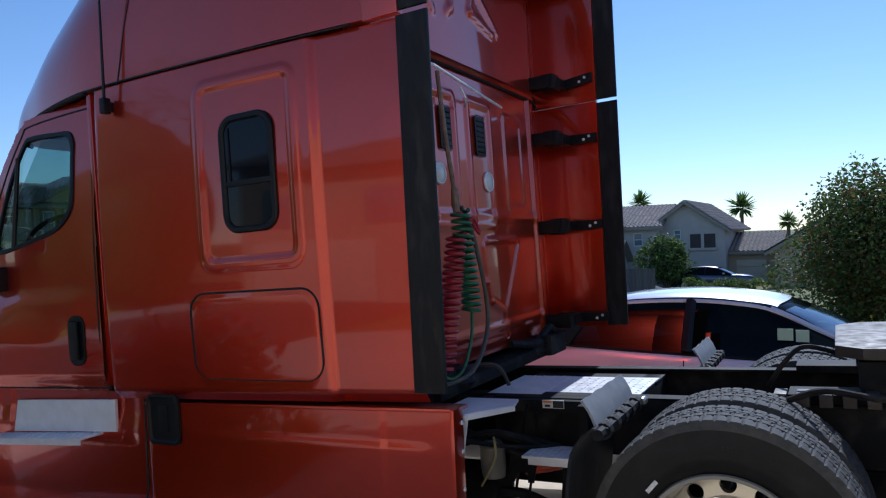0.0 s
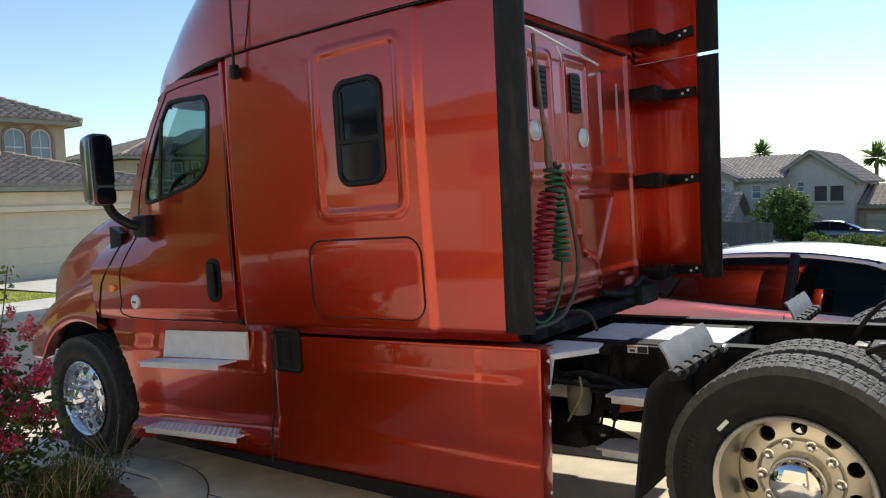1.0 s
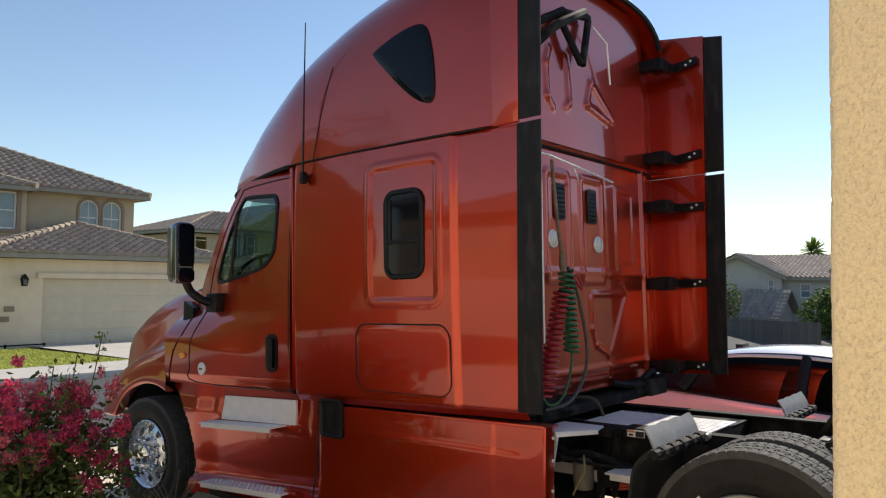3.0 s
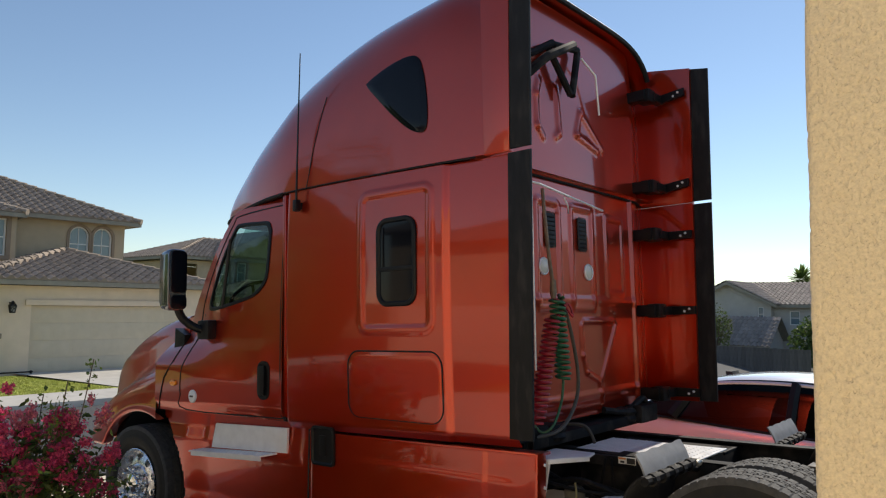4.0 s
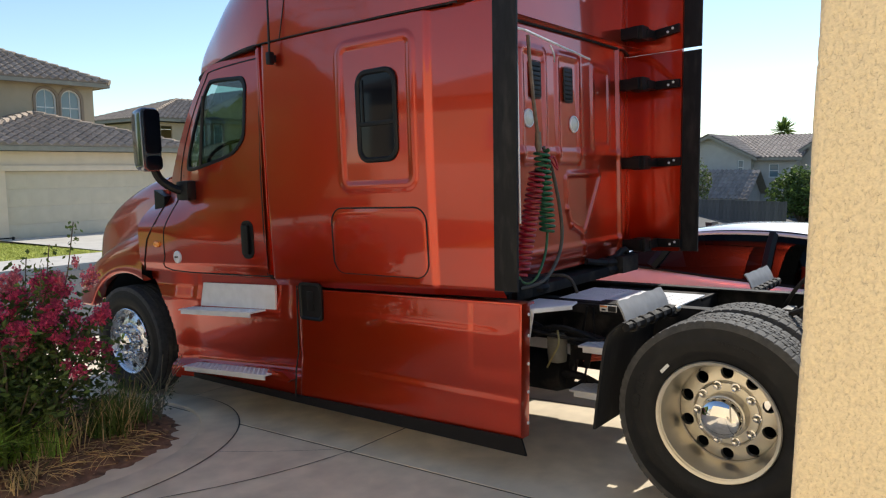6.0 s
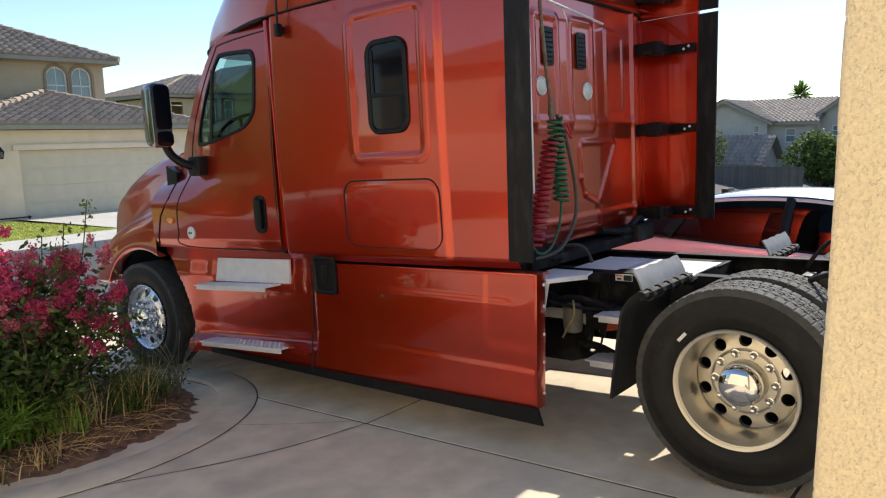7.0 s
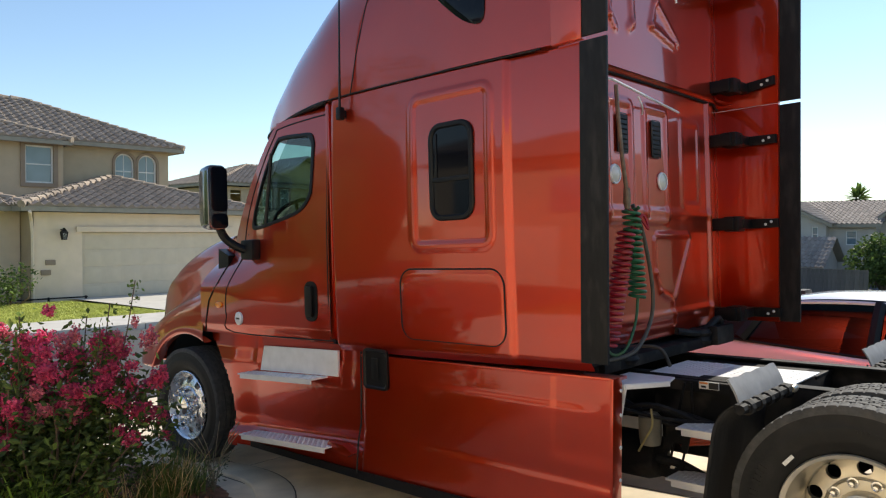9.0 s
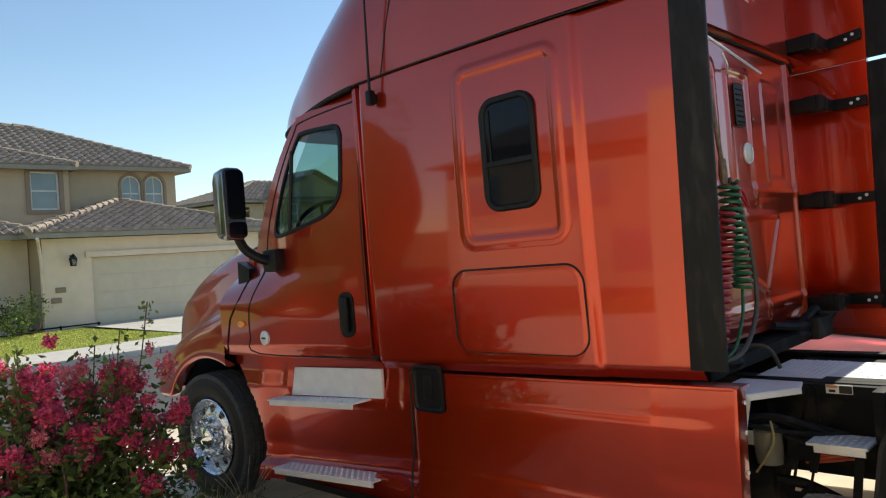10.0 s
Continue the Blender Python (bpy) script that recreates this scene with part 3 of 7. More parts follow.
def cab_grid(keep, d=0.0125):
    bm = skin(steps(-3.97, -2.285, d), steps(1.0, 2.70, d), lambda x, z: (x, cab_y(x, min(z, cab_top(x))), min(z, cab_top(x))), keep)
    bmesh.ops.recalc_face_normals(bm, faces=bm.faces)
    return bm


door = part("cab_door", cab_grid(lambda x, z: inside(x, z, DOOR) and not inside(x, z, glass_loop)), PAINT, truck, "closed orange driver's door", sharp=60)
cab = part("cab_body", cab_grid(lambda x, z: z < cab_top(x) and not inside(x, z, DOOR) and not inside(x, z, glass_loop)), PAINT, truck, sharp=60)
door_loop = [(p.x, p.y) for p in spline([(*p, 0) for p in DOOR + DOOR[:1]], 4)][:-1]
bm = bmesh.new()
ring_on(bm, door_loop, lambda x, z: (x, cab_y(x, z) + 0.002, z), 0.007)
part("door_seal", bm, RUBBER, door, "thin black door gap")
bm = bmesh.new()
rows = []
cu, cv = -2.85, 2.2
for k, lift in ((1.04, -0.004), (1.035, 0.008), (1.0, 0.010), (0.955, 0.007), (0.945, -0.01)):
    rows.append([(cu + (u - cu) * k, cab_y(cu + (u - cu) * k, cv + (v - cv) * k) - lift, cv + (v - cv) * k) for u, v in glass_loop])
loft(bm, rows, True, False)
bmesh.ops.recalc_face_normals(bm, faces=bm.faces)
frame_d = part("window_frame", bm, PLASTIC, door, "black door window frame")
bm = bmesh.new()
rows = [[(cu + (u - cu) * k, cab_y(cu + (u - cu) * k, cv + (v - cv) * k) + dy, cv + (v - cv) * k) for u, v in glass_loop] for k, dy in ((0.96, 0.008), (0.5, 0.008), (0.02, 0.008))]
loft(bm, rows, True, True)
pane = part("pane", bm, CLEAR_GLASS, frame_d)
pane.visible_shadow = False
bm = bmesh.new()   # divider of the vent window
tube(bm, [(-3.02, cab_y(-3.02, 2.42) - 0.004, 2.42), (-3.075, cab_y(-3.08, 1.87) - 0.004, 1.87)], 0.014, 6)
part("vent_divider", bm, PLASTIC, frame_d)
# handle recess and grip
bm = bmesh.new()
rows = []
for d, lift in ((0.0, -0.002), (0.0, 0.006), (0.012, 0.008), (0.02, 0.004), (0.03, 0.003)):
    rows.append([(u, cab_y(u, v) - lift, v) for u, v in rounded(-2.565, -2.425, 1.145, 1.435, [0.06, 0.06, 0.05, 0.05][0] - d * 0.5, 6)] if not d else [(u, cab_y(u, v) - lift, v) for u, v in rounded(-2.565 + d, -2.425 - d, 1.145 + d, 1.435 - d, 0.06 - d * 0.5, 6)])
loft(bm, rows, True, True)
bmesh.ops.recalc_face_normals(bm, faces=bm.faces)
hd = part("door_handle", bm, PLASTIC, door, "black door handle in an oval recess")
bm = bmesh.new()
box(bm, -2.54, -2.465, -0.022, 0.0, 1.18, 1.40, 0.012)
part("grip", bm, PLASTIC, hd)
# right side, roof front, windscreen and inside
bm = bmesh.new()
prism(bm, [(-3.97, 1.0), (-2.285, 1.0), (-2.285, 1.86), (-3.3, 1.82), (-3.62, 1.86), (-3.74, 1.74), (-3.97, 1.70)], "y", 2 * YC - 0.06, 2 * YC - 0.01, 0.01)
prism(bm, [(-2.285, 1.86), (-2.285, 2.69), (-2.93, 2.655), (-2.93, 2.55), (-2.44, 2.55), (-2.44, 1.86)], "y", 2 * YC - 0.07, 2 * YC - 0.02, 0.01)
prism(bm, [(-2.93, 2.655), (-3.74, 1.74), (-3.66, 1.76), (-2.96, 2.55)], "y", 2 * YC - 0.16, 2 * YC - 0.05, 0.01)
box(bm, -3.0, -2.285, 0.08, 2 * YC - 0.07, 2.60, 2.655, 0.01)
box(bm, -3.97, -3.72, 0.10, 2 * YC - 0.1, 1.60, 1.70, 0.02)
part("cab_shell", bm, PAINT, truck)
bm = bmesh.new()
prism(bm, [(-2.955, 2.62), (-3.735, 1.72), (-3.73, 1.715), (-2.95, 2.615)], "y", 0.2, 2 * YC - 0.2)
ws = part("windscreen", bm, CLEAR_GLASS, truck, "large curved windscreen")
ws.visible_shadow = False
INTERIOR = material("dark_cab_trim", (0.045, 0.043, 0.042), 0.8, vary=0.2, scale=12)
bm = bmesh.new()
box(bm, -2.36, -2.322, 0.07, 2.36, 1.1, 2.6, 0.01)
box(bm, -3.9, -2.34, 0.10, 2.36, 1.06, 1.14, 0.01)
box(bm, -3.4, -2.34, 0.05, 0.10, 1.1, 1.83, 0.02)
box(bm, -3.0, -2.3, 0.12, 2.3, 2.56, 2.598, 0.01)
part("cab_lining", bm, INTERIOR, truck)
bm = bmesh.new()
prism(bm, [(-3.75, 1.60), (-3.72, 1.70), (-3.45, 1.72), (-3.30, 1.66), (-3.28, 1.30), (-3.75, 1.15)], "y", 0.14, 2.3, 0.03)
part("dashboard", bm, INTERIOR, truck)
bm = bmesh.new()
lathe(bm, [(0.205 + 0.016 * math.cos(a), 0.016 * math.sin(a)) for a in [2 * math.pi * k / 8 for k in range(9)]], 32, "z")
for a in (90, 210, 330):
    tube(bm, [(0, 0, -0.03), (0.2 * math.cos(radians(a)), 0.2 * math.sin(radians(a)), 0)], 0.014, 6)
lathe(bm, [(0.001, 0.0), (0.05, -0.01), (0.05, -0.06), (0.03, -0.3)], 12, "z")
part("steering_wheel", bm, PLASTIC, truck, at=pose(-3.35, 0.50, 1.965, 0, -38, 0))
for ys in (0.3, 1.6):
    bm = bmesh.new()
    box(bm, -2.85, -2.42, ys, ys + 0.5, 1.30, 1.45, 0.05)
    box(bm, -2.52, -2.38, ys + 0.02, ys + 0.48, 1.42, 2.05, 0.05)
    part("seat", bm, INTERIOR, truck)
# emblem, marker lamp
bm = bmesh.new()
lathe(bm, [(0.001, -0.012), (0.045, -0.012), (0.052, -0.008), (0.054, 0.004)], 24, "y", (-3.37, cab_y(-3.37, 1.135), 1.135))
em = part("emblem", bm, BRIGHT, door, "round silver badge")
bm = bmesh.new()
box(bm, -3.395, -3.345, cab_y(-3.37, 1.135) - 0.015, cab_y(-3.37, 1.135) - 0.01, 1.128, 1.142, 0.002)
part("badge_bar", bm, GREASE, em)
bm = bmesh.new()
rows = [[(-3.66 + a * 0.052 * k, cab_y(-3.66, 1.235) - l, 1.235 + b * 0.026 * k) for a, b in ((math.cos(t), math.sin(t)) for t in [2 * math.pi * i / 16 for i in range(16)])] for k, l in ((1, 0), (0.95, 0.012), (0.6, 0.02), (0.05, 0.022))]
loft(bm, rows, True, True)
bmesh.ops.recalc_face_normals(bm, faces=bm.faces)
part("marker_lamp", bm, AMBER, truck, "amber side marker lamp")
bm = bmesh.new()
tube(bm, [(x, cab_y(x, z) - 0.001, z) for x, z in ((-3.70, 1.60), (-3.69, 1.50), (-3.70, 1.42), (-3.76, 1.34), (-3.825, 1.27), (-3.85, 1.20), (-3.88, 1.10), (-3.93, 1.0))], 0.007, 6)
part("hood_seam", bm, RUBBER, truck, "dark gap between hood and cab")
# black cowl grille behind the hood
bm = bmesh.new()
prism(bm, [(-3.86, 1.29), (-3.70, 1.28), (-3.68, 1.64), (-3.84, 1.70)], "y", 0.03, 0.12, 0.008)
part("cowl_grille", bm, PLASTIC, truck, "black cowl panel beside the hood")
# strip between door and sleeper
bm = bmesh.new()
box(bm, -2.302, -2.266, 0.028, 0.08, 1.02, 2.69, 0.006)
part("rear_pillar", bm, PAINT, truck)
# antenna
bm = bmesh.new()
box(bm, -2.085, -2.04, -0.055, -0.005, 2.53, 2.62, 0.018)
box(bm, -2.078, -2.048, -0.01, 0.02, 2.55, 2.60, 0.006)
ant = part("antenna_base", bm, PLASTIC, truck, "black radio antenna mount")
bm = bmesh.new()
tube(bm, [(-2.06, -0.035, 2.61), (-2.03, -0.045, 3.16), (-1.995, -0.055, 3.71)], [0.009, 0.006, 0.004], 6)
part("mast", bm, PLASTIC, ant)
# mirror
bm = bmesh.new()
tube(bm, spline([(-3.23, 0.05, 1.67), (-3.30, -0.07, 1.69), (-3.36, -0.17, 1.77), (-3.37, -0.22, 1.87)], 6), [0.05, 0.046, 0.04, 0.036, 0.034] + [0.034] * 14, 10)
box(bm, -3.34, -3.17, -0.06, 0.04, 1.60, 1.76, 0.03)
mir = part("mirror_arm", bm, PLASTIC, truck, "black door mirror on an arm")
bm = bmesh.new()
rows = []
for k, (s, xx) in enumerate(((0.80, -3.47), (0.96, -3.43), (1.0, -3.36), (1.0, -3.31), (0.97, -3.30))):
    rows.append([(xx, -0.262 + (u - 0.0) * s, 2.09 + v * s) for u, v in rounded(-0.08, 0.08, -0.25, 0.25, 0.045, 5)])
loft(bm, rows, True, True)
bmesh.ops.recalc_face_normals(bm, faces=bm.faces)
head = part("mirror_head", bm, material("dark_gloss_shell", (0.26, 0.27, 0.29), 0.14, 0.9, vary=0.05, scale=9), mir, "dark glossy mirror head")
bm = bmesh.new()
prism(bm, rounded(-0.318, -0.182, 1.98, 2.325, 0.035, 5), "x", -3.302, -3.293, 0.003)
prism(bm, rounded(-0.318, -0.182, 1.85, 1.965, 0.035, 5), "x", -3.302, -3.290, 0.006)
part("mirror_glass", bm, DARK_GLASS, head, "dark mirror glass")

# hood and fenders
HOOD = [(-5.52, 0.4, 0.64, 0.993), (-5.46, 0.18, 0.68, 1.147), (-5.36, 0.03, 0.74, 1.268), (-5.22, -0.045, 0.85, 1.376), (-5.05, -0.065, 0.98, 1.465), (-4.9, -0.07, 1.06, 1.545), (-4.66, -0.07, 1.165, 1.645), (-4.3, -0.07, 1.28, 1.75), (-3.97, -0.07, 1.365, 1.805)]
bm = bmesh.new()
rings = []
for x in steps(-5.52, -3.955, 0.04):
    ys, ft, hz = (smooth(x, [(r[0], r[i]) for r in HOOD]) for i in (1, 2, 3))
    d = abs(x - HUB_F.x - 0.04) / 0.75
    zb = HUB_F.z + 0.63 * math.sqrt(1 - d * d) if d < 0.97 else 0.45
    zb = min(max(zb, 0.60 if x < -4.8 else 0.45), ft - 0.08)
    pts = [(x, ys + 0.08, zb + 0.005), (x, ys + 0.015, zb), (x, ys - 0.005, zb + 0.03), (x, ys, zb + 0.35 * (ft - zb)), (x, ys + 0.012, zb + 0.7 * (ft - zb)), (x, ys + 0.05, ft - 0.03), (x, ys + 0.13, ft + 0.01), (x, ys + 0.20, ft + 0.05),
           (x, ys + 0.235, ft + 0.42 * (hz - ft)), (x, ys + 0.28, hz - 0.06), (x, ys + 0.41, hz + 0.025), (x, YC - 0.3, hz + 0.06), (x, YC, hz + 0.07)]
    fine = spline(pts, 3)
    rings.append([tuple(p) for p in fine] + [(p.x, 2 * YC - p.y, p.z) for p in fine[-2::-1]])
loft(bm, rings, False)
bmesh.ops.recalc_face_normals(bm, faces=bm.faces)
part("hood", bm, PAINT, truck, "rounded orange hood with fenders", sharp=60)
bm = bmesh.new()
prism(bm, [(-5.50, 0.50), (-5.35, 0.92), (-4.95, 0.92), (-4.95, 0.30), (-5.42, 0.30)], "y", 0.30, 2.1, 0.04)
part("front_bumper", bm, PLASTIC, truck)
bm = bmesh.new()   # dark wheel well
lathe(bm, [(0.69, 0.06), (0.685, 0.5)], 40, "y", (HUB_F.x + 0.03, 0, HUB_F.z))
bmesh.ops.delete(bm, geom=[v for v in bm.verts if v.co.z < 0.36], context="VERTS")
box(bm, -4.95, -3.7, 0.55, 0.6, 0.3, 1.1)
part("wheel_well", bm, PLASTIC, truck)

# step fairing behind the front wheel
def fair_y(x, z):
    foot = 0.27 + 0.069 * (x + 2.77)
    y = 0.035 - 0.060 * step01(foot + 0.03, foot - 0.03, z) + 0.032 * max(0.0, min(1.0, (0.76 - z) / 0.40)) + 0.02 * step01(0.76, 0.9, z)
    y -= 0.05 * step01(-3.3, -3.62, x)
    s = box_dist(x, z, -3.30, -2.06, 0.695, 1.2, 0.05)
    return y + 0.012 * step01(0.0, 0.06, s)


bm = skin(steps(-3.93, -1.968, 0.0175), steps(0.09, 0.99, 0.0175), lambda x, z: (x, fair_y(x, z), z), lambda x, z: math.hypot(x - HUB_F.x, (z - HUB_F.z) * 0.95) > 0.695 and z > 0.168 + 0.045 * (x + 1.97))
bmesh.ops.recalc_face_normals(bm, faces=bm.faces)
fairing = part("step_fairing", bm, PAINT, truck, "orange cab step fairing", sharp=50)
bm = bmesh.new()
box(bm, -3.6, -1.98, 0.12, 0.6, 0.22, 0.98, 0.02)
part("fairing_core", bm, PLASTIC, truck)
bm = bmesh.new()
tube(bm, [(-3.9, 0.02, 1.0), (-3.3, 0.05, 1.005), (-2.6, 0.055, 1.005), (-2.27, 0.055, 1.01)], 0.016, 6)
part("sill_gap", bm, RUBBER, truck)


def tread_plate(name, x0, x1, y0, y1, z, parent, label, slope=0.0):
    """A bright step with a turned-down front edge and rows of grip bumps."""
    bm = bmesh.new()
    box(bm, x0, x1, y0, y1, z - 0.012, z, 0.004)
    box(bm, x0 + 0.03, x1 - 0.01, y0 + 0.002, y0 + 0.012, z - 0.04, z - 0.008, 0.003)
    for v in bm.verts:
        v.co.z += slope * (v.co.x - x0)
    ob = part(name, bm, BRIGHT, parent, label)
    bm = bmesh.new()
    n, m = max(1, int((x1 - x0) / 0.028)), max(1, int((y1 - y0) / 0.024))
    for i in range(n):
        for j in range(m):
            c = Vector((x0 + 0.016 + i * (x1 - x0 - 0.032) / max(1, n - 1), y0 + 0.012 + j * (y1 - y0 - 0.024) / max(1, m - 1), z))
            c.z += slope * (c.x - x0)
            s = 0.0095
            a = 1 if (i + j) % 2 else -1
            d, e = Vector((s, a * s * 0.8, 0)), Vector((-a * s * 0.25, s * 0.25, 0))
            v = [bm.verts.new(c + d), bm.verts.new(c + e), bm.verts.new(c - d), bm.verts.new(c - e), bm.verts.new(c + Vector((0, 0, 0.004)))]
            for k in range(4):
                bm.faces.new((v[k], v[(k + 1) % 4], v[4]))
    bmesh.ops.recalc_face_normals(bm, faces=bm.faces)
    part("grip_bump", bm, BRIGHT, ob)["kind"] = "stuff"
    return ob


tread_plate("upper_step", -3.36, -2.38, -0.10, 0.08, 0.705, fairing, "bright aluminium cab step", 0.053)
bm = bmesh.new()
prism(bm, [(-3.24, 0.722), (-2.25, 0.768), (-2.245, 0.95), (-3.18, 0.92)], "y", 0.035, 0.055, 0.004)
part("kick_plate", bm, BRIGHT, fairing, "bright aluminium plate behind the step")
tread_plate("lower_step", -3.33, -2.22, -0.12, 0.05, 0.232, fairing, "lower bright aluminium cab step", 0.069)
bm = bmesh.new()
prism(bm, [(-2.30, 0.27), (-2.27, 0.335), (-2.10, 0.335), (-2.0, 0.29), (-2.05, 0.26)], "y", -0.055, 0.02, 0.02)
part("step_end", bm, PAINT, fairing)

# side skirt below the sleeper
def skirt_y(x, z):
    fade = step01(-1.85, -0.9, x) * step01(-0.10, -0.30, x)   # the pressed lines run out at both ends
    y = 0.008 + 0.004 * fade * step01(0.80, 0.83, z) - 0.005 * step01(0.44, 0.41, z) - 0.016 * step01(0.42, 0.16, z) + 0.008 * max(0.0, min(1.0, (0.80 - z) / 0.34))
    y += 0.004 * step01(-0.42, -0.40, x) * step01(0.5, 0.6, z)
    return y + 0.02 * step01(-1.93, -1.955, x)


bm = skin(steps(-1.955, -0.055, 0.0175), steps(0, 1, 0.022), lambda x, t: (x - 0.03 * (1 - t), skirt_y(x, z := (0.225 + 0.031 * (x + 0.03)) * (1 - t) + (0.985 + 0.018 * x) * t), z))
bmesh.ops.recalc_face_normals(bm, faces=bm.faces)
skirt = part("side_skirt", bm, PAINT, truck, "orange side skirt below the sleeper", sharp=50)
bm = bmesh.new()
prism(bm, [(-0.057, 0.986), (-0.040, 0.986), (-0.069, 0.223), (-0.086, 0.223)], "y", -0.02, 0.065, 0.004)
prism(bm, [(-1.955, 0.952), (-0.045, 0.984), (-0.045, 0.969), (-1.955, 0.937)], "y", 0.005, 0.12, 0.003)
edge = part("skirt_edge", bm, PAINT, skirt)
for z in (0.30, 0.48, 0.64, 0.80, 0.92):
    bm = bmesh.new()
    lathe(bm, [(0.001, 0.006), (0.008, 0.005), (0.010, 0.0)], 8, "x", (-0.069 + 0.038 * (z - 0.225) + 0.001, 0.05, z))
    part("screw", bm, BRIGHT, skirt)
# rubber at the rear end; further forward the black strip stands in for shadow
bm = bmesh.new()
prism(bm, [(-3.3, 0.16), (-1.955, 0.18), (-0.06, 0.233), (-0.03, 0.14), (-1.955, 0.125), (-3.3, 0.12)], "y", -0.035, -0.02)
part("skirt_rubber", bm, PLASTIC, skirt, "black strip under the skirt: rubber at the rear, painted shadow further forward")
bm = bmesh.new()
tube(bm, [(-1.962, 0.012, 0.97), (-1.962, 0.0, 0.5), (-1.962, -0.03, 0.38), (-1.965, -0.05, 0.17)], 0.006, 6)
part("skirt_gap", bm, RUBBER, skirt)
bm = bmesh.new()   # the far side's skirt and step fairing
prism(bm, [(-3.75, 0.15), (-3.75, 0.98), (-0.95, 0.98), (-0.90, 0.70), (-0.03, 0.70), (-0.03, 0.22)], "y", 2.36, 2.41, 0.01)
part("side_skirt", bm, PAINT, truck)
# black recess with a grip between skirt and sleeper
bm = bmesh.new()
rows = []
for d, lift in ((0.0, -0.006), (0.0, 0.010), (0.014, 0.012), (0.022, 0.004), (0.03, 0.003)):
    rows.append([(u, -lift, v) for u, v in rounded(-1.92 + d, -1.68 - d, 0.735 + d, 1.0 - d, max(0.01, 0.035 - d * 0.5), 5)])
loft(bm, rows, True, True)
bmesh.ops.recalc_face_normals(bm, faces=bm.faces)
pk = part("grab_pocket", bm, PLASTIC, truck, "black grab pocket in the skirt")
bm = bmesh.new()
box(bm, -1.84, -1.77, -0.008, 0.02, 0.80, 0.94, 0.01)
part("latch", bm, PLASTIC, pk)
# dark inside below the sleeper
bm = bmesh.new()
box(bm, -2.2, -0.30, 0.15, 0.6, 0.985, 1.03, 0.01)
box(bm, -2.27, -0.30, 0.135, 0.15, 0.86, 1.04)
part("underfloor", bm, STEEL, truck)
bm = bmesh.new()
box(bm, -1.9, -0.75, 0.12, 0.62, 0.33, 0.93, 0.10)
part("fuel_tank", bm, BRIGHT, truck, "aluminium fuel tank behind the skirt")

# ---- chassis ----
def tyre_mesh(width, r_out, r_rim, seed):
    """A truck tyre on the y axis: sidewalls with raised rings, tread with blocks."""
    bm = bmesh.new()
    h = width / 2
    prof = [(r_rim, -h * 0.72), (r_rim + 0.012, -h * 0.80), (r_rim + 0.03, -h * 0.86), (r_rim + 0.045, -h * 0.90), (r_rim + 0.06, -h * 0.97), (r_rim + 0.075, -h * 0.985), (r_rim + 0.10, -h), (r_rim + 0.125, -h),
            (r_rim + 0.13, -h * 0.985), (r_out - 0.065, -h * 0.97), (r_out - 0.04, -h * 0.95), (r_out - 0.018, -h * 0.93)]
    tread = []
    rows = [-0.90, -0.72, -0.47, -0.455, -0.405, -0.39, -0.125, -0.11, -0.07, -0.055, 0.055, 0.07, 0.11, 0.125, 0.39, 0.405, 0.455, 0.47, 0.72, 0.90]
    for w in rows:
        tread.append((r_out - 0.006 * abs(w) ** 2, w * h))
    full = prof + tread + [(r, -a) for r, a in prof[::-1]]
    segs = 462
    rings = []
    for idx, (r, a) in enumerate(full):
        ring = []
        w = a / h
        on = len(prof) <= idx < len(prof) + len(tread)
        for i in range(segs):
            t = 2 * math.pi * i / segs
            rr = r
            if on:
                groove = min(abs(abs(w) - 0.43), abs(abs(w) - 0.09)) < 0.027
                shift = 3 if abs(w) > 0.45 else (1 if abs(w) > 0.2 else 4)
                notch = (i + 2 * shift + round(abs(w) * 5) + (3 if w > 0 else 0)) % 7 == 0
                if groove or notch:
                    rr -= 0.009 if groove else 0.0055
            elif idx in (len(prof) - 1, len(prof) + len(tread)) and (i + 6) % 7 == 0:
                rr -= 0.002
            ring.append((rr * math.cos(t), a, rr * math.sin(t)))
        rings.append(ring)
    rows_v = loft(bm, rings, True, False)
    for f in bm.faces:
        c = f.calc_center_median()
        f.material_index = 1 if math.hypot(c.x, c.z) > r_out - 0.03 else 0
    bmesh.ops.recalc_face_normals(bm, faces=bm.faces)
    return mesh_of("tyre", bm, [TYRE, TREAD], 40)


